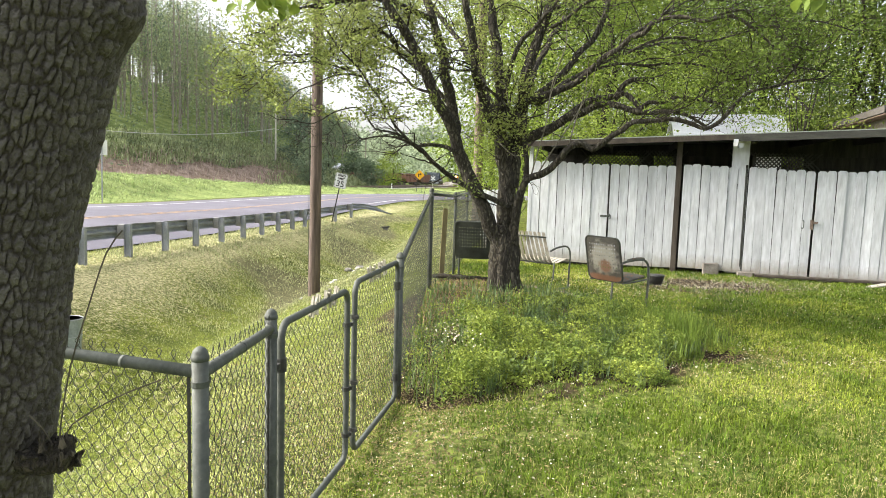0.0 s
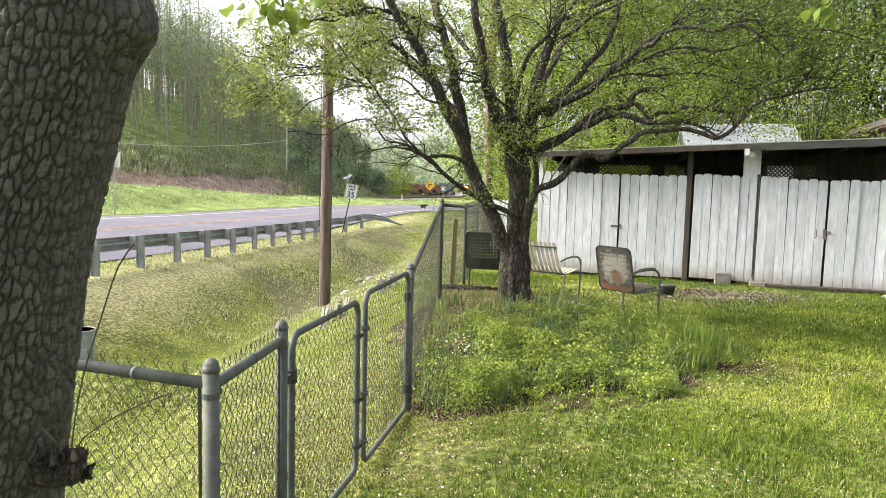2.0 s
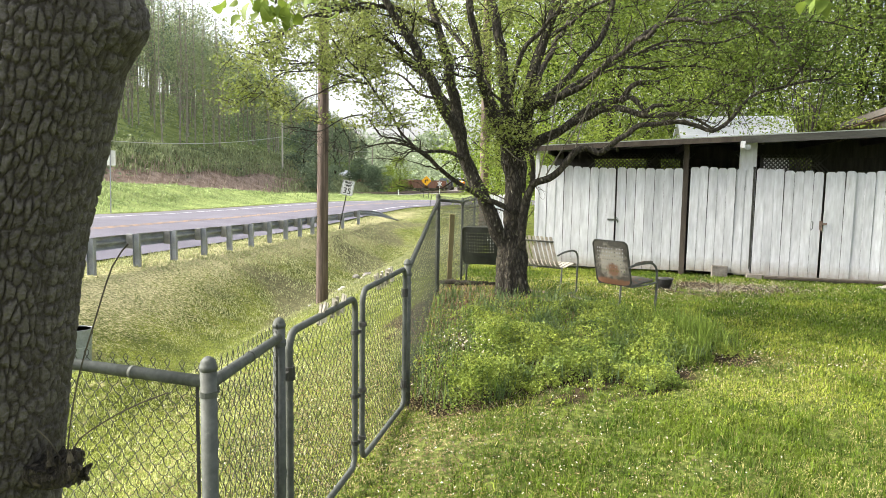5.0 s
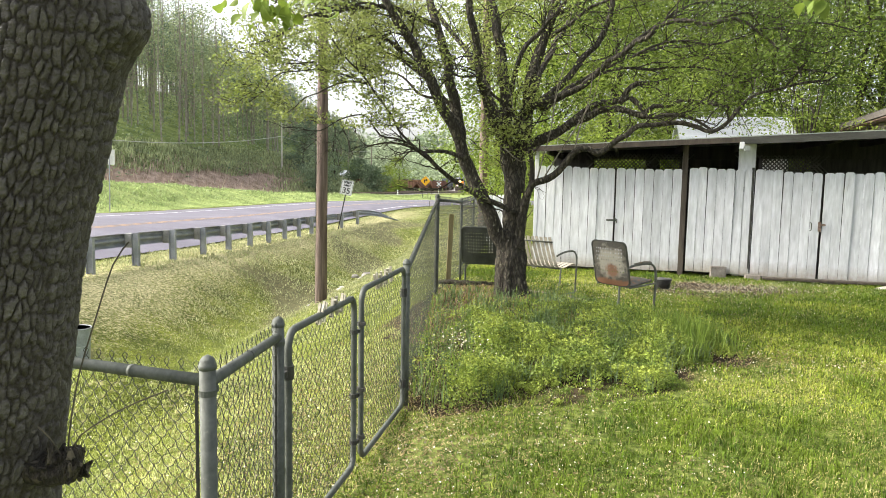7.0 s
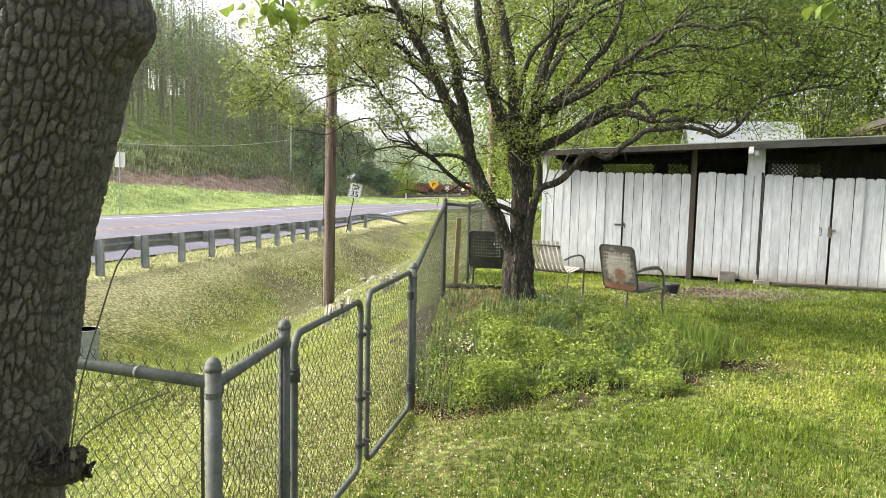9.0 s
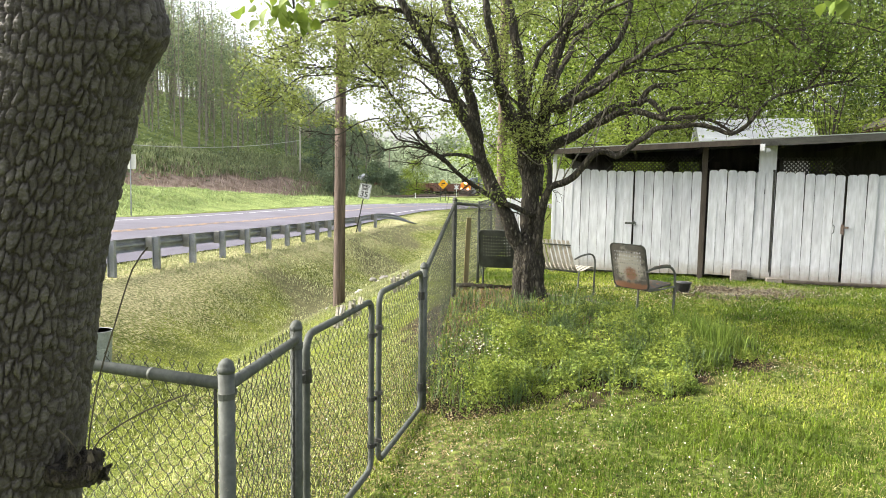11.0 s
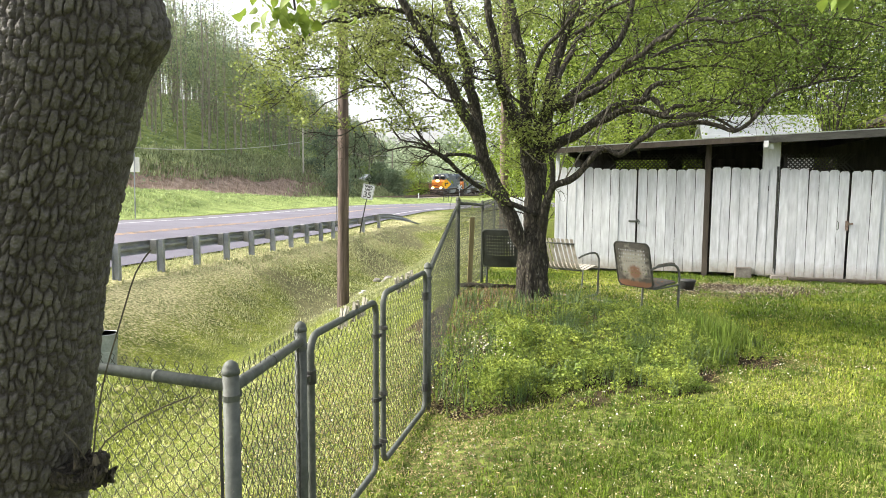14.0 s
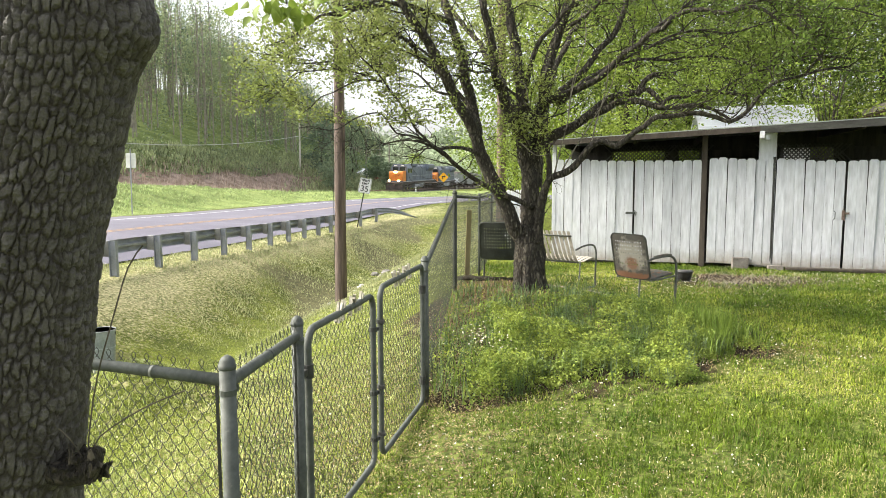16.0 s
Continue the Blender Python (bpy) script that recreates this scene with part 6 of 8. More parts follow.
    # brown leaf litter on both sides of the gate, and where the lawn is thin
    x, y = rng.uniform(-2.2, 1.0, 54000), rng.uniform(2.4, 8.0, 54000)
    k = rng.random(len(x)) < 0.15 + 0.75 * blob(x, y, -0.5, 4.7, 0.95, 1.9)
    k |= (x - (-0.55 + 0.085 * y) < 0.6) & (x - (-0.55 + 0.085 * y) > 0.02) & (y > 4.6) & (rng.random(len(x)) < 0.8)
    k &= ~in_bed(x, y) | (x - (-0.55 + 0.085 * y) < 0.55)
    x, y = x[k], y[k]
    x2, y2 = near_points(110000, -0.5, 6.5, 2.4, 11.8, rng)
    k = right_of_fence(x2, y2) & (rng.random(len(x2)) < 0.012 + 0.9 * np.clip(bare(x2, y2) - 0.12, 0, 1) * (1 - 0.75 * blob(x2, y2, 4.7, 10.8, 1.6, 0.9)))
    x, y = np.concatenate([x, x2[k]]), np.concatenate([y, y2[k]])
    v, f = leaf_arrays(np.stack([x, y, land(x, y) + rng.uniform(0.006, 0.03, len(x))], 1), rng.uniform(0.008, 0.023, len(x)), 0.5, 0.3, 0.0, rng)
    tagged(new("leaf_litter", big_mesh("leaf_litter", v, f, leafy("dry_fallen_leaf", (0.15, 0.105, 0.05), (0.44, 0.35, 0.20), scale=6, through_light=0.2, vary=0.4))), "dry brown leaf litter along the fence and on thin lawn", "leaves", kind="stuff")
    # petals under the trees
    x, y = near_points(19000, -1.0, 8.5, 1.8, 12.2, rng, 1.3)
    x, y = np.concatenate([x, rng.normal(4.7, 1.0, 1800)]), np.concatenate([y, rng.normal(10.8, 0.45, 1800)])
    w = 0.07 + 1.8 * blob(x, y, 4.6, 10.8, 1.6, 0.8) + bare(x, y) + 0.5 * blob(x, y, 0.1, 4.2, 0.5, 1.5) + 0.35 * (lattice(x * 0.8, y * 0.8, 61) > 0.55) + 0.9 * blob(x, y, 3.5, 6.5, 1.3, 0.55)
    k = (rng.random(len(x)) < w) & ~(in_bed(x, y) & (rng.random(len(x)) > 0.25))
    x, y = x[k], y[k]
    v, f = leaf_arrays(np.stack([x, y, land(x, y) + rng.uniform(0.01, 0.04, len(x))], 1), rng.uniform(0.006, 0.019, len(x)), 0.8, 0.1, 0.0, rng)
    tagged(new("fallen_petals", big_mesh("fallen_petals", v, f, petal)), "scattered white fallen petals on the grass", "petals", kind="stuff")
    x, y = rng.uniform(-5, -0.3, 3500), 2.2 + 9 * rng.random(3500) ** 1.5
    u, _ = uv_road(x, y)
    x, y = x[u < 8.1], y[u < 8.1]
    v, f = leaf_arrays(np.stack([x, y, land(x, y) + rng.uniform(0.01, 0.03, len(x))], 1), rng.uniform(0.010, 0.022, len(x)), 0.8, 0.1, 0.0, rng)
    tagged(new("fallen_petals", big_mesh("fallen_petals", v, f, petal)), "white fallen petals outside the fence", "petals", kind="stuff")


def build_weed_bed():
    rng = np.random.default_rng(19)
    x, y = rng.uniform(-0.6, 3.3, 300000), rng.uniform(4.8, 9.2, 300000)
    k = in_bed(x, y) & right_of_fence(x, y) & (rng.random(len(x)) > 0.55 * blob(x, y, 1.7, 6.9, 0.8, 0.8)) & (lattice(x * 7, y * 7, 75) > 0.22) & (rng.random(len(x)) > 0.9 * smooth01(0.45 + 0.2 * lattice(y * 2.5, x, 76) - (x - (-0.55 + 0.085 * y)), 0.0, 0.22)) & (rng.random(len(x)) > 0.93 * blob(x, y, 0.95, 8.15, 1.0, 0.75))
    x, y = x[k], y[k]
    tall = (0.07 + 0.24 * lattice(x * 2.2, y * 2.2, 71) * (0.5 + lattice(x * 6, y * 6, 72))) * (1.0 - 0.7 * blob(x, y, 0.95, 8.1, 1.0, 0.8)) * np.clip((1.05 - bed_r(x, y)) * 5.0, 0.35, 1)
    pos = np.stack([x, y, land(x, y) + tall * rng.random(len(x)) ** 0.6], 1)
    v, f = leaf_arrays(pos, np.where(rng.random(len(x)) < 0.05, 0.038, 0.025) * rng.uniform(0.45, 1.1, len(x)), 0.7, 0.25, 0.1, rng)
    bed = tagged(new("weed_bed", big_mesh("weed_bed", v, f, weed_leaf)), "dense leafy green weeds round the tree's foot", "weeds", kind="stuff")
    x, y = rng.uniform(-0.3, 3.4, 30000), rng.uniform(5.0, 8.6, 30000)
    k = in_bed(x, y) & right_of_fence(x, y) & (rng.random(len(x)) < 0.02 + 0.95 * blob(x, y, 2.6, 6.85, 0.45, 0.6) + 0.5 * blob(x, y, 0.4, 5.6, 0.25, 0.25))
    x, y = x[k], y[k]
    v, f = blades(x, y, rng.uniform(0.12, 0.26, len(x)) * (1 + 0.6 * blob(x, y, 2.6, 6.9, 0.6, 0.8)), rng.uniform(0.005, 0.012, len(x)), rng, 0.28)
    tagged(part("long_blades", big_mesh("long_blades", v, f, leafy("long_blade", (0.10, 0.165, 0.025), (0.22, 0.29, 0.05), scale=3, through_light=0.35, vary=0.3)), bed, "long upright grass blades"), kind="stuff")
    # grey-green spiky tufts in the bed's middle
    x, y = rng.uniform(-0.2, 3.3, 90000), rng.uniform(5.0, 8.6, 90000)
    w = 0.85 * blob(x, y, 1.55, 6.9, 0.75, 0.75) * smooth01(lattice(x * 3.1, y * 3.1, 73), 0.30, 0.6) + 0.12
    k = in_bed(x, y) & right_of_fence(x, y) & (rng.random(len(x)) < w * smooth01(lattice(x * 9, y * 9, 74), 0.25, 0.6))
    x, y = x[k], y[k]
    v, f = blades(x, y, rng.uniform(0.10, 0.26, len(x)) * (0.6 + 0.7 * lattice(x * 2.2, y * 2.2, 71)), rng.uniform(0.004, 0.009, len(x)), rng, 0.45)
    tagged(part("spiky_tufts", big_mesh("spiky_tufts", v, f, leafy("grey_green_blade", (0.07, 0.115, 0.045), (0.17, 0.225, 0.095), scale=4, through_light=0.25, vary=0.45)), bed, "grey-green spiky tufts"), kind="stuff")
    # white flower specks and pale dead stems
    x, y = rng.normal(0.42, 0.14, 110), rng.normal(6.15, 0.2, 110)
    v, f = leaf_arrays(np.stack([x, y, land(x, y) + rng.uniform(0.12, 0.24, len(x))], 1), rng.uniform(0.012, 0.022, len(x)), 0.8, 0.1, 0.0, rng)
    tagged(part("flowers", big_mesh("flowers", v, f, petal), bed, "small white flowers"), kind="stuff")
    x, y = rng.uniform(-0.2, 2.0, 9000), rng.uniform(6.6, 9.6, 9000)
    k = right_of_fence(x, y)
    x, y = x[k], y[k]
    v, f = blades(x, y, rng.uniform(0.02, 0.10, len(x)), rng.uniform(0.004, 0.012, len(x)), rng, 1.5)
    tagged(part("dead_stems", big_mesh("dead_stems", v, f, leafy("dead_leaf", (0.14, 0.09, 0.05), (0.3, 0.2, 0.12), scale=4, through_light=0.2)), bed, "brown dead leaves and stems"), kind="stuff")


build_grass()
build_weed_bed()

# ---- garden seats ----
seat_rust = mat("rust_worn_enamel", (0.07, 0.066, 0.052), (0.17, 0.155, 0.125), scale=6, rough=0.7, bump=0.4, fine=50, spots=(0.30, 0.12, 0.045), spot_amount=0.62)
seat_edge = mat("worn_olive_edge", (0.035, 0.036, 0.028), (0.085, 0.082, 0.065), scale=8, rough=0.65, bump=0.3, spots=(0.16, 0.07, 0.035), spot_amount=0.35)
seat_dark = mat("dark_green_enamel", (0.022, 0.026, 0.022), (0.05, 0.055, 0.048), scale=6, rough=0.55, bump=0.2, spots=(0.10, 0.05, 0.03), spot_amount=0.25)
seat_white = mat("flaking_white_enamel", (0.29, 0.265, 0.22), (0.47, 0.44, 0.38), scale=9, rough=0.7, bump=0.3, spots=(0.24, 0.13, 0.07), spot_amount=0.46)
seat_tube = mat("grey_painted_tube", (0.075, 0.08, 0.07), (0.15, 0.155, 0.14), scale=9, rough=0.6, metal=0.2, spots=(0.2, 0.10, 0.055), spot_amount=0.3)


def pressed_sheet(w, h, nx, ny, corner, holes, bow, material, thick=0.004):
    """A pressed steel sheet in the x-z plane with rounded corners and rows of punched holes."""
    def steps(n):
        s = np.where(np.arange(n) % 2 == 1, 0.72, 1.28)
        c = np.concatenate([[0], np.cumsum(s)])
        return c / c[-1]
    xs, zs = (steps(nx) - 0.5) * w, steps(ny) * h

    def place(a, c):
        ix, iz = w / 2 - corner, h / 2 - corner
        da, dc = abs(a) - ix, abs(c - h / 2) - iz
        if da > 0 and dc > 0:
            r = math.hypot(da, dc)
            k = corner * max(da, dc) / (r * max(corner, 1e-6))
            da, dc = da * k * corner / max(max(da, dc), 1e-6), dc * k * corner / max(max(da, dc), 1e-6)
            a = math.copysign(ix + da, a)
            c = h / 2 + math.copysign(iz + dc, c - h / 2)
        return a, c
    front, back, faces = [], [], []
    for c in zs:
        for a in xs:
            a2, c2 = place(a, c)
            d = bow * (1 - (2 * a2 / w) ** 2) * (1 - (2 * c2 / h - 1) ** 2 * 0.5)
            front.append((a2, d, c2))
            back.append((a2, d + thick, c2))
    n, row = len(front), nx + 1
    gone = lambda i, j: holes(i, j)
    for j in range(ny):
        for i in range(nx):
            if gone(i, j):
                continue
            q = (j * row + i, j * row + i + 1, (j + 1) * row + i + 1, (j + 1) * row + i)
            faces.append(q)
            faces.append(tuple(k + n for k in reversed(q)))
            for (di, dj), (p, s) in (((0, -1), (0, 1)), ((1, 0), (1, 2)), ((0, 1), (2, 3)), ((-1, 0), (3, 0))):
                ni, nj = i + di, j + dj
                if not (0 <= ni < nx and 0 <= nj < ny) or gone(ni, nj):
                    faces.append((q[s], q[p], q[p] + n, q[s] + n))
    me = MB().add(front + back, faces).mesh("pressed_sheet", material)
    return me


def rim(w, h, corner, r, material, bow=0.0):
    pts = []
    for cx, cz, a0 in ((w / 2 - corner, h - corner, 0), (-w / 2 + corner, h - corner, 90), (-w / 2 + corner, corner, 180), (w / 2 - corner, corner, 270)):
        for a in range(0, 91, 18):
            pts.append((cx + corner * math.cos(radians(a0 + a)), 0.004, cz + corner * math.sin(radians(a0 + a))))
    pts.append(pts[0])
    return MB().tube(pts, r, 8, caps=False).mesh("rim", material, True)


def worn_middle(name, rim_c, pale, rust):
    """Enamel kept dark at the rim, weathered pale with a rust stain in the middle of the sheet."""
    m = mat(name, rim_c, tuple(c * 1.8 for c in rim_c), scale=7, rough=0.65, bump=0.4, fine=50)
    nt = m.node_tree
    N, L = nt.nodes, nt.links.new
    p = N["Principled BSDF"]
    old = p.inputs["Base Color"].links[0].from_socket
    tc = N.new("ShaderNodeTexCoord")
    for centre, scale, colour, lo, hi in (((0.02, 0, 0.30), (4.2, 0, 4.4), pale, 0.25, 0.75), ((0.04, 0, 0.20), (10, 0, 9), rust, 0.25, 0.75), ((0.0, 0, 0.02), (2.2, 0, 15), rust, 0.25, 0.8)):
        mp = N.new("ShaderNodeMapping")
        mp.inputs["Location"].default_value = tuple(-c * s for c, s in zip(centre, scale))
        mp.inputs["Scale"].default_value = scale
        L(tc.outputs["Object"], mp.inputs["Vector"])
        ln = N.new("ShaderNodeVectorMath")
        ln.operation = "LENGTH"
        L(mp.outputs[0], ln.inputs[0])
        no = N.new("ShaderNodeTexNoise")
        no.inputs["Scale"].default_value, no.inputs["Detail"].default_value, no.inputs["Roughness"].default_value = 14, 7, 0.7
        L(tc.outputs["Object"], no.inputs["Vector"])
        ad = N.new("ShaderNodeMath")
        ad.operation = "MULTIPLY_ADD"
        ad.inputs[1].default_value = -1.6
        L(no.outputs["Fac"], ad.inputs[0])
        L(ln.outputs["Value"], ad.inputs[2])
        mr = N.new("ShaderNodeMapRange")
        mr.inputs["From Min"].default_value, mr.inputs["From Max"].default_value = lo - 0.45, hi - 0.45
        mr.inputs["To Min"].default_value, mr.inputs["To Max"].default_value = 0.9, 0.0
        L(ad.outputs[0], mr.inputs["Value"])
        mx = N.new("ShaderNodeMix")
        mx.data_type = "RGBA"
        mx.inputs["B"].default_value = (*colour, 1)
        L(mr.outputs[0], mx.inputs["Factor"])
        L(old, mx.inputs["A"])
        old = mx.outputs["Result"]
    L(old, p.inputs["Base Color"])
    return m


worn_back = worn_middle("worn_rusty_enamel", (0.06, 0.056, 0.045), (0.42, 0.39, 0.32), (0.24, 0.115, 0.06))


def build_lawn_chair(x, y, turn, sheet, edge, tube, label, back_sheet=None):
    """A pressed-steel lawn chair on a springy tube frame; it faces +y."""
    g = zat(x, y)
    chair = thing("lawn_chair", pose(x, y, g, 0, 0, turn) @ Matrix.Scale(0.93, 4), label, "chair", group="metal lawn chairs")
    square = lambda i, j: 3 <= i <= 23 and 7 <= j <= 19 and i % 2 == 1 and j % 2 == 1
    back = part("backrest", pressed_sheet(0.54, 0.57, 27, 23, 0.06, square, -0.03, back_sheet or sheet), chair, m=pose(0, -0.205, 0.385, 13, 0, 0))
    part("rim", rim(0.54, 0.57, 0.06, 0.014, edge), back, "dark rolled rim")
    seat = part("seat", pressed_sheet(0.52, 0.48, 12, 10, 0.06, lambda i, j: False, -0.025, sheet), chair, m=pose(0, -0.20, 0.385, -84, 0, 0))
    part("rim", rim(0.52, 0.48, 0.06, 0.012, edge), seat)
    for s in (-1, 1):
        a = 0.285 * s
        arm = chain([(a * 0.95, -0.27, 0.62), (a, -0.15, 0.655), (a, 0.10, 0.665), (a, 0.22, 0.64), (a, 0.285, 0.56), (a, 0.30, 0.40), (a, 0.29, 0.15), (a, 0.28, 0.02), (a, 0.22, 0.012), (a, -0.05, 0.012), (a, -0.24, 0.012)], 0.03)
        part("arm_leg", MB().tube(arm, 0.0155, 9).mesh("arm_leg", tube, True), chair, "bent steel tube arm and leg")
        rest = chain([(a, -0.15, 0.668), (a, 0.05, 0.682), (a, 0.18, 0.672)], 0.04)
        part("armrest", MB().tube(rest, [0.016] * len(rest), 8).mesh("armrest", sheet, True), chair)
        part("seat_rail", MB().tube(chain([(a * 0.9, -0.20, 0.37), (a * 0.95, 0.05, 0.38), (a, 0.295, 0.40)], 0.05), 0.012, 8).mesh("seat_rail", tube, True), chair)
    part("crossbar", MB().tube([(-0.285, -0.24, 0.012), (0.285, -0.24, 0.012)], 0.011, 8).mesh("crossbar", tube, True), chair)
    return chair


build_lawn_chair(2.45, 8.5, -54, seat_rust, seat_edge, seat_tube, "rusty pressed-steel lawn chair with a punched back", worn_back)
build_lawn_chair(0.86, 10.2, -12, seat_dark, seat_dark, seat_dark, "dark green pressed-steel lawn chair with a punched back")


def build_settee(x, y, turn):
    """A two-seat settee of bent steel strips on a tube frame; it faces +y."""
    g = zat(x, y)
    s = thing("garden_settee", pose(x, y, g, 0, 0, turn) @ Matrix.Scale(0.95, 4), "off-white rusting steel-strip garden settee", "bench")
    prof = chain([(-0.33, 0.87), (-0.27, 0.74), (-0.18, 0.55), (-0.10, 0.43), (0.05, 0.40), (0.22, 0.43), (0.34, 0.445), (0.385, 0.42), (0.39, 0.39)], 0.05)
    n, w, pitch = 15, 0.052, 0.073
    strip = MB()
    k = len(prof)
    verts = [(sx * w / 2, py, pz + dz) for dz in (0.0, 0.004) for py, pz in prof for sx in (-1, 1)]
    faces = []
    for i in range(k - 1):
        a = 2 * i
        faces += [(a, a + 1, a + 3, a + 2), (2 * k + a + 2, 2 * k + a + 3, 2 * k + a + 1, 2 * k + a), (a, a + 2, 2 * k + a + 2, 2 * k + a), (a + 3, a + 1, 2 * k + a + 1, 2 * k + a + 3)]
    me = strip.add(verts, faces).mesh("strip", seat_white)
    for i in range(n):
        part("strip", me, s, m=pose((i - (n - 1) / 2) * pitch, 0, 0))
    half = n * pitch / 2
    for py, pz in (prof[1], prof[len(prof) // 2 - 1], prof[-2]):
        part("crossbar", MB().tube([(-half, py, pz - 0.014), (half, py, pz - 0.014)], 0.011, 8).mesh("crossbar", seat_tube, True), s)
    for sg in (-1, 1):
        a = sg * (half + 0.02)
        arm = chain([(a, -0.20, 0.60), (a, 0.0, 0.64), (a, 0.22, 0.645), (a, 0.33, 0.60), (a, 0.37, 0.48), (a, 0.36, 0.25), (a, 0.35, 0.02), (a, 0.25, 0.012), (a, -0.1, 0.012)], 0.03)
        part("arm_leg", MB().tube(arm, 0.014, 9).mesh("arm_leg", seat_tube, True), s, "bent steel tube arm and leg")
        part("back_leg", MB().tube(chain([(a, -0.08, 0.42), (a, -0.10, 0.2), (a, -0.16, 0.012)], 0.05), 0.012, 8).mesh("back_leg", seat_tube, True), s)
    return s


build_settee(1.58, 10.15, -42)

# ---- small things in the yard ----
pot_m = mat("black_plastic_pot", (0.02, 0.02, 0.02), (0.045, 0.045, 0.045), scale=8, rough=0.5)
px_, py_ = 3.72, 10.75
pot = thing("plant_pot", pose(px_, py_, zat(px_, py_)), "empty black plastic pot by the shed", "pot")
part("bowl", MB().tube([(0, 0, 0), (0, 0, 0.13), (0, 0, 0.15), (0, 0, 0.15), (0, 0, 0.05)], [0.095, 0.125, 0.13, 0.118, 0.09], 18).mesh("bowl", pot_m, True), pot)
part("lip", MB().tube([(0, 0, 0.14), (0, 0, 0.158)], 0.137, 18).mesh("lip", pot_m, True), pot)

hose_line = chain([(1.3, 9.0, 0), (1.65, 8.85, 0), (2.0, 8.6, 0), (2.35, 8.1, 0), (2.55, 7.7, 0), (2.85, 7.5, 0)], 0.08)
hose_line[:, 2] = land(hose_line[:, 0], hose_line[:, 1]) + 0.05
tagged(new("garden_hose", MB().tube(hose_line, 0.016, 8).mesh("garden_hose", mat("faded_hose", (0.24, 0.20, 0.15), (0.40, 0.35, 0.28), scale=6, rough=0.7), True)), "faded garden hose lying round the weed bed", "hose")

rnd_log = random.Random(5)
for k in range(5):
    lx, ly = 0.62 + rnd_log.uniform(-0.15, 0.25), 9.5 + rnd_log.uniform(-0.2, 0.2)
    lz = zat(lx, ly) + 0.03 + 0.012 * k
    a = rnd_log.uniform(-0.5, 0.5)
    le = rnd_log.uniform(0.15, 0.28)
    log = new("branch_log", MB().tube([(-le, 0, 0), (-le * 0.3, 0.02, 0.01), (le * 0.4, -0.01, 0.0), (le, 0.015, 0.005)], [0.03, 0.034, 0.03, 0.026], 9).mesh("branch_log", bark, True))
    log.matrix_basis = pose(lx, ly, lz, 0, 0, math.degrees(a))
    tagged(log, "short dark cut branch lying by the tree", "log", group="cut branches")

bucket_x, bucket_y = -3.15, 6.5
bucket = thing("bucket", pose(bucket_x, bucket_y, zat(bucket_x, bucket_y) - 0.01), "grey galvanised bucket standing outside the fence", "bucket")
bucket_m = mat("dull_zinc", (0.22, 0.25, 0.265), (0.33, 0.36, 0.375), scale=8, rough=0.5, metal=0.2, bump=0.1)
bucket_h = 0.395
part("body", MB().tube([(0, 0, 0), (0, 0, bucket_h), (0, 0, bucket_h), (0, 0, 0.03)], [0.105, 0.128, 0.122, 0.10], 26).mesh("body", bucket_m), bucket)
ring = [(0.128 * math.cos(radians(a)), 0.128 * math.sin(radians(a)), bucket_h) for a in range(0, 361, 15)]
part("rolled_rim", MB().tube(ring, 0.006, 7, caps=False).mesh("rolled_rim", bucket_m, True), bucket)
ring = [(0.118 * math.cos(radians(a)), 0.118 * math.sin(radians(a)), bucket_h * 0.6) for a in range(0, 361, 15)]
part("bead", MB().tube(ring, 0.004, 6, caps=False).mesh("bead", bucket_m, True), bucket)
part("bail", MB().tube([(0.13 * math.cos(radians(a)), 0.02, bucket_h - 0.02 - 0.10 * math.sin(radians(a))) for a in range(0, 181, 15)], 0.003, 5).mesh("bail", dark_steel), bucket)

# clothes pegs on the gates' top pipes
peg_m = mat("pale_peg_wood", (0.24, 0.22, 0.175), (0.42, 0.39, 0.32), scale=20, rough=0.8, bump=0.1)
rnd_peg = random.Random(12)
for f0, f1, n, z0 in ((0.21, 0.36, 5, 0.965), (0.66, 0.80, 5, 0.985)):
    for k in range(n):
        c = ga.lerp(gb, f0 + (f1 - f0) * (k + rnd_peg.uniform(-0.3, 0.3)) / (n - 1))
        lean = rnd_peg.choice((-28, -18, 20, 30))
        peg = thing("clothes_peg", pose(c.x, c.y, z0 - 0.018, 0, lean, math.degrees(math.atan2(gb.y - ga.y, gb.x - ga.x)) + rnd_peg.uniform(-20, 20)), "pale wooden clothes peg clipped on the gate", "clothes peg", group="clothes pegs")
        for sg in (-1, 1):
            b = MB().prism([(0.005 * sg, -0.028), (0.017 * sg, -0.024), (0.016 * sg, 0.04), (0.021 * sg, 0.074), (0.011 * sg, 0.077), (0.004 * sg, 0.028)], -0.007, 0.007, "y")
            part("half", b.mesh("half", peg_m), peg)
        part("spring", MB().tube([(-0.014, 0, 0.018), (0.014, 0, 0.018)], 0.004, 6).mesh("spring", galvanised), peg)

# stake, white fence and far pole behind the chain-link
stake = new("wooden_stake", bevel_mesh(MB().box(0, 0, 0.42, 0.065, 0.02, 1.1).mesh("wooden_stake", mat("yellowed_wood", (0.15, 0.12, 0.06), (0.27, 0.23, 0.12), scale=4, stretch=(3, 3, 0.4))), 0.003))
stake.matrix_basis = pose(0.36, 9.55, zat(0.36, 9.55) + 0.05, 0, 2, 10)
tagged(stake, "upright yellowed wooden stake by the fence", "stake")
wf = thing("picket_fence", pose(1.42, 15.2, zat(1.42, 15.2), 0, 0, 35), "short white picket fence behind the chain-link", "fence")
pkm = picket_mesh(1.25, 0.10)
for k in range(6):
    part("picket", pkm, wf, m=pose(k * 0.125, 0, 0.05))
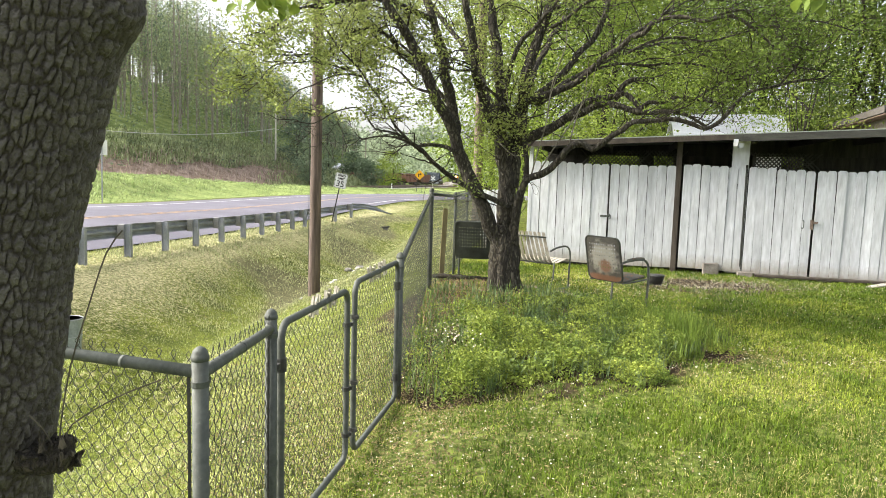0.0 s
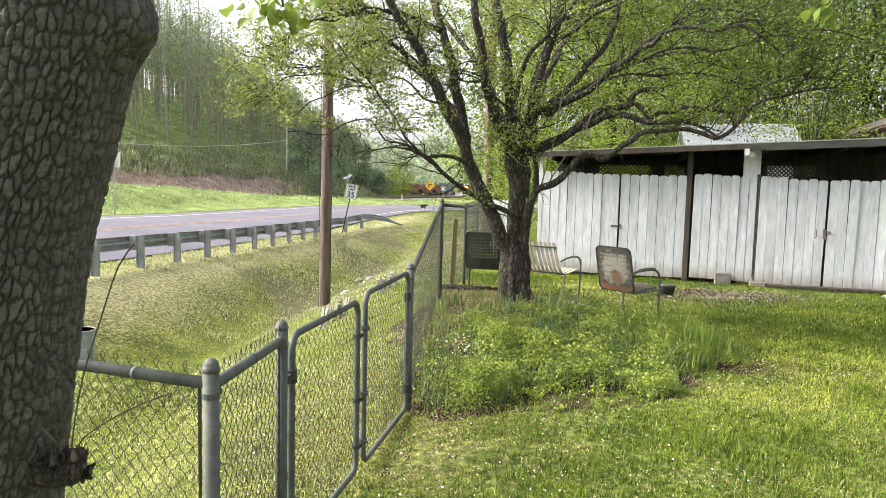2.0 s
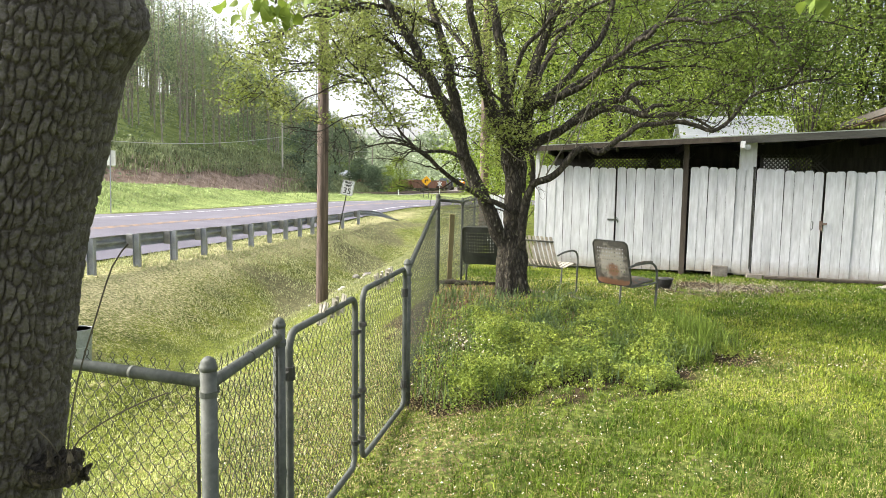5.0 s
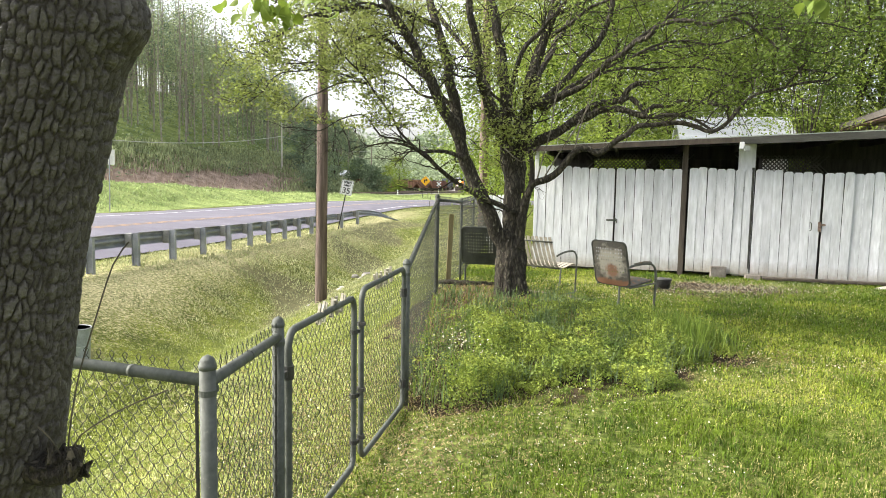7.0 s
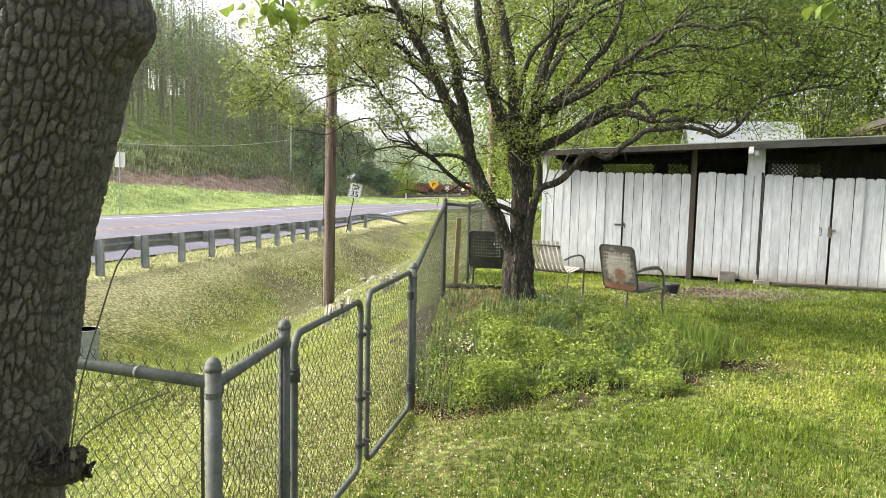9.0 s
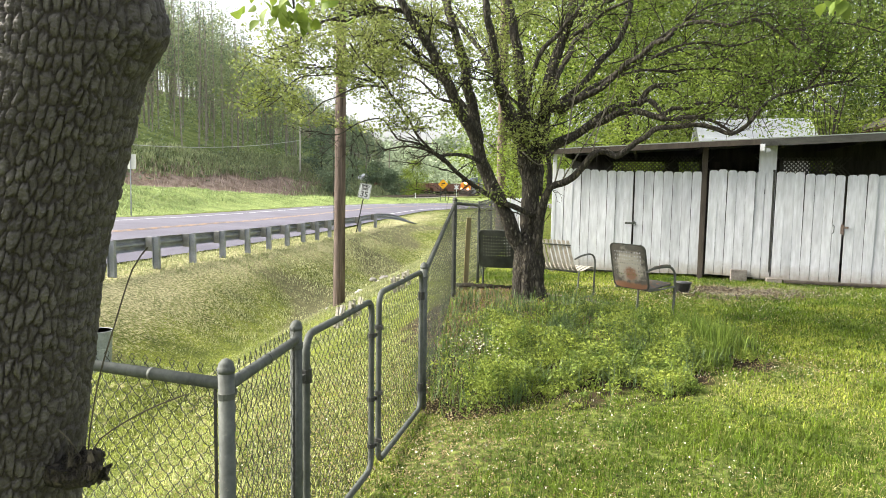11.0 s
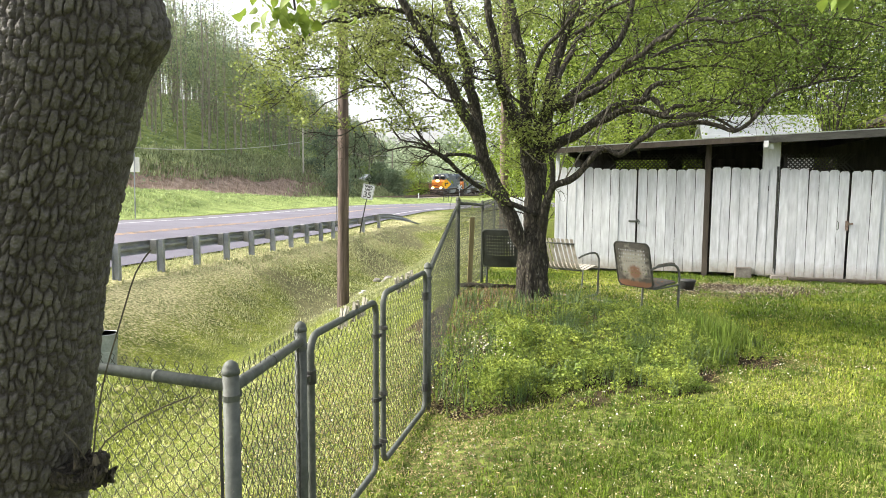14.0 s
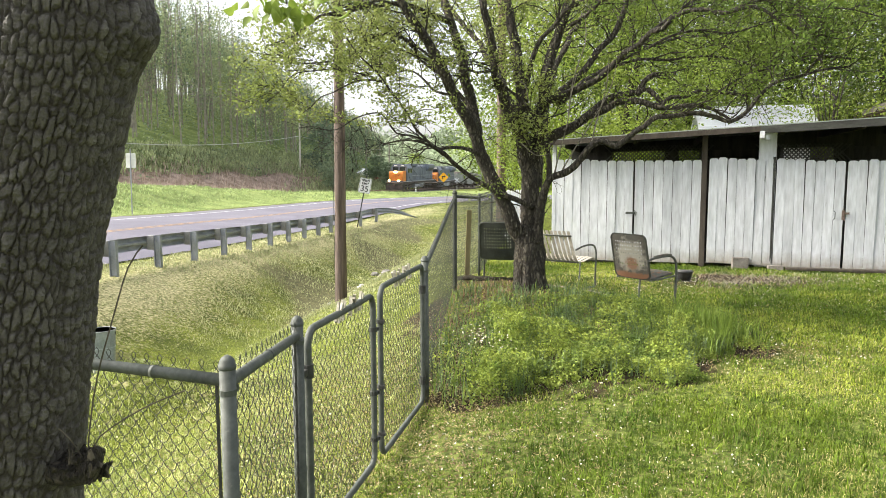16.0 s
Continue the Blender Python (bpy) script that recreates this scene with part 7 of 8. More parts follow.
for z in (0.35, 1.0):
    part("rail", MB().box(0.36, 0.03, z, 0.76, 0.03, 0.07).mesh("rail", white_boards), wf)
build_pole("utility_pole", 1.92, 22.6, 10.0, 0.16, 0.12, "pale brown wooden utility pole behind the yard tree")

# rocks in the ditch
rock_m = mat("ditch_rock", (0.12, 0.11, 0.10), (0.26, 0.25, 0.23), scale=6, rough=0.95, bump=0.8)


def build_rock(x, y, r, seed, m_=rock_m, label="grey rock lying in the ditch"):
    bm = bmesh.new()
    bmesh.ops.create_icosphere(bm, subdivisions=2, radius=r)
    noise.seed_set(seed)
    for v in bm.verts:
        v.co = v.co * (1 + 0.45 * noise.noise(v.co / r * 0.9 + Vector((seed, 0, 0))))
        v.co.z *= 0.6
    me = bpy.data.meshes.new("rock")
    bm.to_mesh(me)
    bm.free()
    me.materials.append(m_)
    ob = new("rock", me)
    ob.matrix_basis = pose(x, y, zat(x, y) + r * 0.2, 0, 0, seed * 40)
    return tagged(ob, label, "rock", group="rocks in the ditch")


build_rock(-1.72, 22.4, 0.19, 3)
build_rock(-2.3, 24.8, 0.16, 5)
for k in range(9):
    build_rock(-2.75 + 0.12 * k + 0.1 * math.sin(k * 2.3), 17.4 + 0.55 * k, 0.07 + 0.03 * math.sin(k * 1.7), 10 + k, concrete, "pale stone in the ditch bottom")

# ---- signs ----
sign_white = mat("white_sign_sheet", (0.70, 0.71, 0.72), (0.78, 0.79, 0.80), scale=3, rough=0.45, bump=0)
sign_black = mat("black_sign_paint", (0.012, 0.012, 0.012), (0.02, 0.02, 0.02), scale=3, rough=0.5, bump=0)
sign_yellow = mat("yellow_sign_sheet", (0.75, 0.36, 0.01), (0.85, 0.43, 0.015), scale=3, rough=0.45, bump=0)


def round_plate(w, h, c, t, material, name="plate"):
    pts = []
    for cx, cz, a0 in ((w / 2 - c, h / 2 - c, 0), (-w / 2 + c, h / 2 - c, 90), (-w / 2 + c, -h / 2 + c, 180), (w / 2 - c, -h / 2 + c, 270)):
        for a in range(0, 91, 30):
            pts.append((cx + c * math.cos(radians(a0 + a)), cz + c * math.sin(radians(a0 + a))))
    return MB().prism(pts, -t / 2, t / 2, "y").mesh(name, material)


def lettering(text, size, material, name="lettering"):
    cu = bpy.data.curves.new(name, "FONT")
    cu.body, cu.size, cu.align_x, cu.align_y, cu.extrude, cu.offset = text, size, "CENTER", "CENTER", 0.002, 0.006
    tmp = bpy.data.objects.new("tmp", cu)
    scene.collection.objects.link(tmp)
    me = bpy.data.meshes.new_from_object(tmp.evaluated_get(bpy.context.evaluated_depsgraph_get()))
    bpy.data.objects.remove(tmp)
    me.materials.clear()
    me.materials.append(material)
    return me


sx_, sy_ = -4.33, 36.6
sg_ = zat(sx_, sy_)
limit = thing("speed_limit_sign", pose(sx_, sy_, sg_ - 0.15, 0, 11.5, 0), "leaning white speed limit sign on a steel post", "sign")
part("post", MB().box(0, 0.03, 1.25, 0.05, 0.03, 3.1).mesh("post", dark_steel), limit)
plate = part("plate", round_plate(0.61, 0.76, 0.04, 0.006, sign_white), limit, "white speed limit plate", pose(0, 0, 2.32))
b = MB()
for cx, cz, w, h in ((0, 0.355, 0.54, 0.012), (0, -0.355, 0.54, 0.012), (-0.277, 0, 0.012, 0.70), (0.277, 0, 0.012, 0.70)):
    part("border", MB().box(cx, -0.006, cz, w, 0.004, h).mesh("border", sign_black), plate)
for text, size, z in (("SPEED", 0.15, 0.255), ("LIMIT", 0.15, 0.105), ("35", 0.42, -0.17)):
    part("lettering", lettering(text, size, sign_black), plate, "black lettering", pose(0, -0.006, z, 90, 0, 0))

ty, tx = 92.0, 0.35
tz = zat(tx, ty)
turn_sign = thing("turn_sign", pose(tx, ty, tz), "yellow diamond warning sign with a right-turn arrow", "sign")
dia = part("plate", round_plate(0.92, 0.92, 0.07, 0.006, sign_yellow), turn_sign, "yellow diamond plate", pose(0, 0, 1.2 - tz, 0, 45, 0))
b = MB().prism([(-0.20, -0.24), (-0.08, -0.24), (-0.08, 0.05), (0.10, 0.05), (0.10, -0.03), (0.28, 0.11), (0.10, 0.25), (0.10, 0.17), (-0.20, 0.17)], -0.012, -0.006, "y")
part("arrow", b.mesh("arrow", sign_black), dia, "black bent arrow", pose(0, 0, 0, 0, -45, 0))
for dx in (-0.33, 0.33):
    part("post", MB().box(dx, 0.03, (1.3 - tz) / 2, 0.07, 0.05, 1.3 - tz + 0.4).mesh("post", galvanised), turn_sign)

bx_, by_ = -16.45, 38.0
bz_ = zat(bx_, by_)
back_sign = thing("road_sign", pose(bx_, by_, bz_, 0, 1, -8), "pale back of a road sign on a steel post", "sign")
part("plate", round_plate(0.56, 0.78, 0.03, 0.006, mat("bare_sign_back", (0.5, 0.5, 0.48), (0.62, 0.62, 0.6), scale=3, rough=0.5, metal=0.2, bump=0)), back_sign, m=pose(0, 0.03, 2.4 - bz_))
part("post", MB().box(0, 0, (2.8 - bz_) / 2, 0.05, 0.03, 2.8 - bz_ + 0.4).mesh("post", rail_steel), back_sign)

cbx, cby = 3.55, 157.0
cbz = zat(cbx, cby)
cross = thing("crossbuck", pose(cbx, cby, cbz), "white railway crossbuck on a post", "sign")
part("post", MB().box(0, 0.05, 1.3, 0.1, 0.1, 2.9).mesh("post", sign_white), cross)
for k, a in enumerate((42, -42)):
    part("arm", round_plate(1.25, 0.22, 0.02, 0.01, sign_white), cross, m=pose(0, -0.012 * k, 2.1, 0, a, 0))
part("signal_lamp", MB().tube([(-0.4, -0.05, 1.5), (-0.4, -0.12, 1.5)], 0.14, 12).mesh("signal_lamp", dark_steel), cross)
part("signal_lamp", MB().tube([(0.4, -0.05, 1.5), (0.4, -0.12, 1.5)], 0.14, 12).mesh("signal_lamp", dark_steel), cross)
mk_x, mk_y = -3.9, 112.0
marker = new("marker_post", MB().tube([(0, 0, -0.3), (0, 0, 0.85), (0, 0, 0.9)], [0.09, 0.09, 0.05], 8).mesh("marker_post", sign_white))
marker.matrix_basis = pose(mk_x, mk_y, zat(mk_x, mk_y))
tagged(marker, "small white marker post by the track", "post")

# ---- far buildings, poles and wires ----


def build_house(name, x, y, turn, w, d, wall_h, roof_h, walls, roof_mat, label, base=None):
    g = zat(x, y) if base is None else base
    house = thing(name, pose(x, y, g, 0, 0, turn), label, "building")
    part("wall_shell", MB().prism([(-w / 2, -0.5), (w / 2, -0.5), (w / 2, wall_h), (0, wall_h + roof_h), (-w / 2, wall_h)], -d / 2, d / 2, "y").mesh("wall_shell", walls), house)
    for sg in (-1, 1):
        o = 0.3
        b = MB().prism([(sg * (w / 2 + o), wall_h - o * roof_h / (w / 2)), (0, wall_h + roof_h), (0, wall_h + roof_h + 0.1), (sg * (w / 2 + o), wall_h - o * roof_h / (w / 2) + 0.1)], -d / 2 - o, d / 2 + o, "y")
        part("roof_slope", b.mesh("roof_slope", roof_mat), house)
    part("gable_window", MB().box(0, -d / 2 - 0.01, wall_h * 0.55, w * 0.22, 0.06, wall_h * 0.35).mesh("gable_window", mat("dark_window", (0.02, 0.025, 0.03), (0.04, 0.045, 0.05), scale=2, rough=0.15, bump=0)), house)
    return house


metal_roof = mat("pale_blue_metal_roof", (0.38, 0.40, 0.46), (0.52, 0.54, 0.60), scale=1.5, rough=0.45, metal=0.25, bump=0.1, stretch=(4, 1, 1))
siding = mat("white_siding", (0.6, 0.6, 0.58), (0.74, 0.74, 0.72), scale=2, rough=0.7)
build_house("house", -16.2, 151, 25, 2.0, 3, 2.3, 0.8, siding, metal_roof, "small white gabled house among the trees")
build_house("barn", 8.15, 18.9, 76, 3.0, 2.2, 2.5, 0.8, siding, metal_roof, "low building with a pale metal roof behind the shed")
gable_m = mat("grey_brown_trim", (0.22, 0.19, 0.17), (0.35, 0.31, 0.28), scale=4, stretch=(1, 4, 4))
outbuilding = build_house("outbuilding", 13.6, 16.1, -19.45, 6.0, 5.3, 3.215, 0.35, gable_m, mat("dark_shingle", (0.035, 0.033, 0.03), (0.08, 0.075, 0.07), scale=8, rough=0.95, bump=0.6), "low grey-brown outbuilding with wide eaves behind the shed", 0.0)
for sg in (-1, 1):
    part("fascia_board", MB().box(sg * 3.31, 0, 3.19, 0.025, 5.9, 0.13).mesh("fascia_board", mat("weathered_trim_board", (0.075, 0.066, 0.058), (0.13, 0.117, 0.105), scale=4, stretch=(4, 1, 4))), outbuilding, "weathered pale fascia board")
    part("soffit", MB().box(sg * 3.15, 0, 3.10, 0.29, 5.8, 0.02).mesh("soffit", mat("brown_soffit", (0.11, 0.07, 0.055), (0.18, 0.125, 0.10), scale=3)), outbuilding, "brown soffit")
fp, fpg = build_pole("utility_pole", -23.9, 122.1, 9.0, 0.15, 0.12, "pale wooden utility pole on the hillside", wood=mat("bleached_pole", (0.4, 0.37, 0.33), (0.58, 0.55, 0.5), scale=2, stretch=(4, 4, 0.3)))
lp, lpg = build_pole("utility_pole", -10.9, 152, 10.0, 0.17, 0.12, "pale wooden pole with a lamp by the railway", wood=far_bark)
part("lamp_arm", MB().tube([(0, 0, 9.2), (-0.8, -0.2, 9.5), (-1.2, -0.3, 9.45)], 0.04, 6).mesh("lamp_arm", galvanised), lp)
part("lamp_head", MB().tube([(-1.2, -0.3, 9.55), (-1.2, -0.3, 9.4), (-1.2, -0.3, 9.2)], [0.08, 0.3, 0.2], 10).mesh("lamp_head", galvanised, True), lp)


pale_wire = mat("pale_bare_wire", (0.35, 0.36, 0.34), (0.5, 0.51, 0.48), scale=2, rough=0.6, bump=0)


def cable(a, b, sag, r, label, metal=wire_steel):
    a, b = Vector(a), Vector(b)
    pts = [a.lerp(b, k / 24) - Vector((0, 0, sag * (1 - (2 * k / 24 - 1) ** 2))) for k in range(25)]
    return tagged(new("overhead_wire", MB().tube(pts, r, 4).mesh("overhead_wire", metal)), label, "wire", group="overhead wires")


cable((-23.9, 122.1, 8.1), (-51.7, 60, 8.0), 2.55, 0.045, "thin pale wire along the hillside", pale_wire)
cable((-23.9, 122.1, 8.1), (-10.9, 152, lpg + 8.6), 0.8, 0.03, "thin pale wire along the hillside", pale_wire)
for dx in (-0.9, 0.9):
    cable((-2.28 + 0.07 + dx, 16.1, pole_g + 9.2), (1.92 + dx, 50, 9.0), 0.6, 0.008, "thin overhead wire from the utility pole")

# ---- railway ----
rail_m = mat("rusty_rail", (0.10, 0.065, 0.045), (0.18, 0.12, 0.09), scale=2, rough=0.6, metal=0.3)
tie_m = mat("old_sleeper", (0.05, 0.04, 0.035), (0.10, 0.085, 0.075), scale=3, rough=0.9)
for name, line in (("railway_track", TRACK_A), ("railway_track", TRACK_B)):
    track = tagged(thing(name, pose(0, 0, 0), "railway track with rusty rails on ballast", "track"), kind="structure")
    for off in (-0.75, 0.75):
        d = np.gradient(line[:, :2], axis=0)
        d /= np.linalg.norm(d, axis=1)[:, None]
        nrm = np.stack([d[:, 1], -d[:, 0]], 1)
        prof = [(-0.07, -0.18), (0.07, -0.18), (0.02, -0.13), (0.036, -0.03), (0.036, 0), (-0.036, 0), (-0.036, -0.03), (-0.02, -0.13)]
        v = np.concatenate([np.concatenate([line[:, :2] + nrm * (off + a), (line[:, 2] + c)[:, None]], 1)[:, None] for a, c in prof], 1)
        k, n = v.shape[1], v.shape[0]
        i = np.arange(n * k).reshape(n, k)
        j = np.roll(i, -1, axis=1)
        part("rail", big_mesh("rail", v.reshape(-1, 3), np.stack([i[:-1], i[1:], j[1:], j[:-1]], -1).reshape(-1, 4), rail_m), track)
    ties = MB()
    for q in range(0, len(line) - 1):
        x, y, z = line[q]
        if y < 230 and x > -60:
            a = math.atan2(line[q + 1, 1] - y, line[q + 1, 0] - x)
            ties.box(0, 0, -0.27, 0.24, 2.6, 0.18, Matrix.Translation((x, y, z)) @ Euler((0, 0, a)).to_matrix().to_4x4())
    tagged(part("sleepers", ties.mesh("sleepers", tie_m), track, "dark wooden sleepers"), kind="stuff")

# ---- trains ----
loco_blue = mat("faded_dark_blue_paint", (0.075, 0.092, 0.125), (0.14, 0.165, 0.205), scale=0.8, rough=0.5, bump=0.05, spots=(0.16, 0.15, 0.14), spot_amount=0.2)
loco_orange = mat("orange_yellow_paint", (0.55, 0.17, 0.025), (0.68, 0.24, 0.04), scale=0.9, rough=0.45, bump=0.03)
loco_grey = mat("pale_grey_paint", (0.30, 0.31, 0.33), (0.42, 0.43, 0.45), scale=1, rough=0.5, bump=0.05)
under_m = mat("grimy_running_gear", (0.05, 0.042, 0.036), (0.12, 0.10, 0.085), scale=1.5, rough=0.8, bump=0.2)
rust_car = mat("rust_brown_car", (0.16, 0.075, 0.05), (0.27, 0.135, 0.09), scale=0.7, rough=0.8, bump=0.2, spots=(0.10, 0.06, 0.05), spot_amount=0.35)
grey_car = mat("grey_car_paint", (0.25, 0.26, 0.25), (0.36, 0.37, 0.35), scale=0.7, rough=0.7, bump=0.1)
cab_glass = mat("cab_glass", (0.015, 0.02, 0.025), (0.03, 0.035, 0.04), scale=1, rough=0.1, bump=0)
head_glow = glow("headlight_glow", (1.0, 0.46, 0.17), 300.0)
ditch_glow = glow("ditch_light_glow", (1.0, 0.46, 0.17), 110.0)


def add_truck(parent, y, axles, spacing):
    t = part("truck", MB().box(-0.95, y, 0.62, 0.14, spacing * (axles - 1) + 1.3, 0.34).box(0.95, y, 0.62, 0.14, spacing * (axles - 1) + 1.3, 0.34).box(0, y, 0.6, 1.9, 0.5, 0.25).mesh("truck", under_m), parent)
    wheel = MB().tube([(-0.07, 0, 0), (0.07, 0, 0)], 0.5, 18).tube([(-0.09, 0, 0), (0.09, 0, 0)], 0.16, 10).mesh("wheel", under_m, False)
    for k in range(axles):
        for s in (-0.78, 0.78):
            part("wheel", wheel, t, m=pose(s, y + (k - (axles - 1) / 2) * spacing, 0.5))


def build_loco(lit, label):
    """A six-axle road locomotive, 22 m long, facing +y; rails at z = 0."""
    loco = thing("locomotive", pose(0, 0, 0), label, "locomotive", group="diesel locomotives")
    part("underframe", bevel_mesh(MB().box(0, 0, 1.30, 3.0, 21.6, 0.28).mesh("underframe", under_m), 0.04, 1), loco)
    part("skirt_stripe", MB().box(0, -0.3, 1.55, 3.06, 20.6, 0.10).mesh("skirt_stripe", loco_grey), loco, "pale grey sill stripe")
    part("hood", bevel_mesh(MB().prism([(-0.95, 1.6), (0.95, 1.6), (0.95, 4.1), (0.75, 4.35), (-0.75, 4.35), (-0.95, 4.1)], -10.2, 5.2, "y").mesh("hood", loco_blue), 0.04, 1), loco)
    part("radiator", bevel_mesh(MB().prism([(-1.0, 3.3), (1.0, 3.3), (1.5, 3.9), (1.5, 4.45), (1.2, 4.62), (-1.2, 4.62), (-1.5, 4.45), (-1.5, 3.9)], -9.8, -5.6, "y").mesh("radiator", loco_blue), 0.03, 1), loco, "flared radiator wings")
    part("dynamic_brake", bevel_mesh(MB().box(0, 2.6, 4.45, 2.5, 3.4, 0.42).mesh("dynamic_brake", loco_blue), 0.05, 1), loco)
    part("exhaust", MB().box(0, -1.0, 4.5, 0.7, 1.2, 0.35).mesh("exhaust", under_m), loco)
    for k in range(4):
        part("roof_fan", MB().tube([(0, -4.6 + k * 1.3, 4.33), (0, -4.6 + k * 1.3, 4.5)], 0.55, 16).mesh("roof_fan", loco_grey), loco)
    cab = part("cab", bevel_mesh(MB().prism([(-1.52, 1.5), (1.52, 1.5), (1.52, 3.9), (1.05, 4.62), (-1.05, 4.62), (-1.52, 3.9)], 5.2, 8.2, "y").mesh("cab", loco_blue), 0.05, 1), loco)
    for s in (-1, 1):
        for y in (6.0, 7.3):
            part("side_window", MB().box(s * 1.525, y, 3.45, 0.03, 0.85, 0.75).mesh("side_window", cab_glass), cab)
        part("windscreen", bevel_mesh(MB().box(s * 0.62, 8.21, 3.75, 1.0, 0.05, 0.62).mesh("windscreen", cab_glass), 0.02, 1), cab)
        part("number_board", MB().box(s * 0.62, 8.22, 4.34, 0.6, 0.04, 0.2).mesh("number_board", sign_white), cab, "number board with a plain bar")
    nose = part("nose", bevel_mesh(MB().prism([(8.2, 1.5), (10.0, 1.5), (10.0, 3.0), (9.7, 3.35), (8.2, 3.42)], -1.3, 1.3, "x").mesh("nose", loco_orange), 0.12, 2), loco, "orange-yellow nose")
    part("nose_door", MB().box(0.55, 10.0, 2.35, 0.6, 0.04, 1.5).mesh("nose_door", loco_orange), nose)
    part("nose_stripe", MB().box(0, 10.0, 1.62, 2.5, 0.05, 0.22).mesh("nose_stripe", loco_blue), nose)
    for s in (-0.14, 0.14):
        lamp = part("headlight", MB().tube([(s, 9.9, 3.22), (s, 10.10, 3.22)], 0.135, 12).mesh("headlight", under_m), nose, "lit headlight" if lit else "unlit headlight")
        part("lens", MB().tube([(s, 10.098, 3.22), (s, 10.104, 3.22)], 0.125, 14).mesh("lens", head_glow if lit else cab_glass), lamp)
    front = part("front_platform", bevel_mesh(MB().box(0, 10.5, 1.25, 3.0, 1.0, 0.3).mesh("front_platform", under_m), 0.03, 1), loco)
    for s in (-0.85, 0.85):
        lamp = part("ditch_light", MB().tube([(s, 10.95, 1.78), (s, 11.08, 1.78)], 0.135, 12).mesh("ditch_light", under_m), front, "lit ditch light" if lit else "unlit ditch light")
        part("lens", MB().tube([(s, 11.078, 1.78), (s, 11.084, 1.78)], 0.125, 14).mesh("lens", ditch_glow if lit else cab_glass), lamp)
    part("plough", MB().prism([(-1.5, 0.12), (1.5, 0.12), (1.5, 1.0), (-1.5, 1.0)], 10.9, 11.05, "y").mesh("plough", under_m), front)
    part("coupler", MB().box(0, 11.2, 0.95, 0.35, 0.5, 0.35).mesh("coupler", under_m), front)
    part("fuel_tank", bevel_mesh(MB().prism([(-1.4, 1.2), (1.4, 1.2), (1.4, 0.65), (1.05, 0.3), (-1.05, 0.3), (-1.4, 0.65)], -2.8, 3.0, "y").mesh("fuel_tank", loco_grey), 0.04, 1), loco, "grey fuel tank")
    add_truck(loco, 6.7, 3, 1.95)
    add_truck(loco, -6.7, 3, 1.95)
    for s in (-1.42, 1.42):
        hr = MB().tube([(s, -10.2, 2.55), (s, 5.0, 2.55)], 0.03, 5)
        part("handrail", hr.mesh("handrail", loco_grey), loco)
        for k in range(9):
            part("stanchion", MB().tube([(s, -10.1 + k * 1.85, 1.5), (s, -10.1 + k * 1.85, 2.55)], 0.025, 5).mesh("stanchion", loco_grey), loco)
        for k in range(8):
            part("hood_door", MB().box(s / 1.42 * 0.955, -4.8 + k * 1.2, 2.75, 0.03, 1.08, 1.9).mesh("hood_door", loco_blue), loco)
        for k in range(3):
            part("lettering_bar", MB().box(s / 1.42 * 0.975, 3.2 + k * 0.62, 3.65, 0.02, 0.45, 0.75).mesh("lettering_bar", loco_grey), loco)
    return loco


def build_hopper(paint, label, group):
    """An open-topped hopper car, 14.5 m long."""
    car = thing("hopper_car", pose(0, 0, 0), label, "railway car", group=group)
    side = [(-6.6, 2.2), (-4.4, 1.0), (4.4, 1.0), (6.6, 2.2), (6.6, 3.55), (-6.6, 3.55)]
    body = part("body", MB().prism(side, -1.5, 1.5, "x").mesh("body", paint), car)
    part("load", MB().prism([(-6.3, 3.5), (6.3, 3.5), (5.0, 3.8), (2.0, 3.65), (-2.0, 3.85), (-5.2, 3.7)], -1.3, 1.3, "x").mesh("load", under_m), car, "dark coal load")
    for s in (-1.53, 1.53):
        for k in range(11):
            y = -6.5 + k * 1.3
            lo = 1.05 if abs(y) < 4.4 else 1.05 + (abs(y) - 4.4) * 0.55
            part("rib", MB().box(s, y, (lo + 3.5) / 2, 0.1, 0.14, 3.5 - lo).mesh("rib", paint), body)
        part("top_sill", MB().box(s, 0, 3.52, 0.16, 13.3, 0.14).mesh("top_sill", paint), body)
    part("underframe", MB().box(0, 0, 1.0, 0.6, 14.4, 0.3).box(0, 6.9, 1.15, 2.8, 0.5, 0.2).box(0, -6.9, 1.15, 2.8, 0.5, 0.2).mesh("underframe", under_m), car)
    add_truck(car, 5.4, 2, 1.78)
    add_truck(car, -5.4, 2, 1.78)
    return car


lead_loco = build_loco(True, "dark blue locomotive with an orange nose, headlights on")
second_loco = build_loco(False, "dark blue trailing locomotive with an orange nose")
other_loco = copy_thing(second_loco, pose(0, 0, 0))
tagged(other_loco, "dark blue locomotive hauling brown hopper cars away")
grey_cars = [build_hopper(grey_car, "grey open hopper car behind the locomotives", "grey hopper cars")]
grey_cars += [copy_thing(grey_cars[0], pose(0, 0, 0)) for _ in range(3)]
brown_cars = [build_hopper(rust_car, "rust-brown open hopper car with a coal load", "brown hopper cars")]
brown_cars += [copy_thing(brown_cars[0], pose(0, 0, 0)) for _ in range(7)]


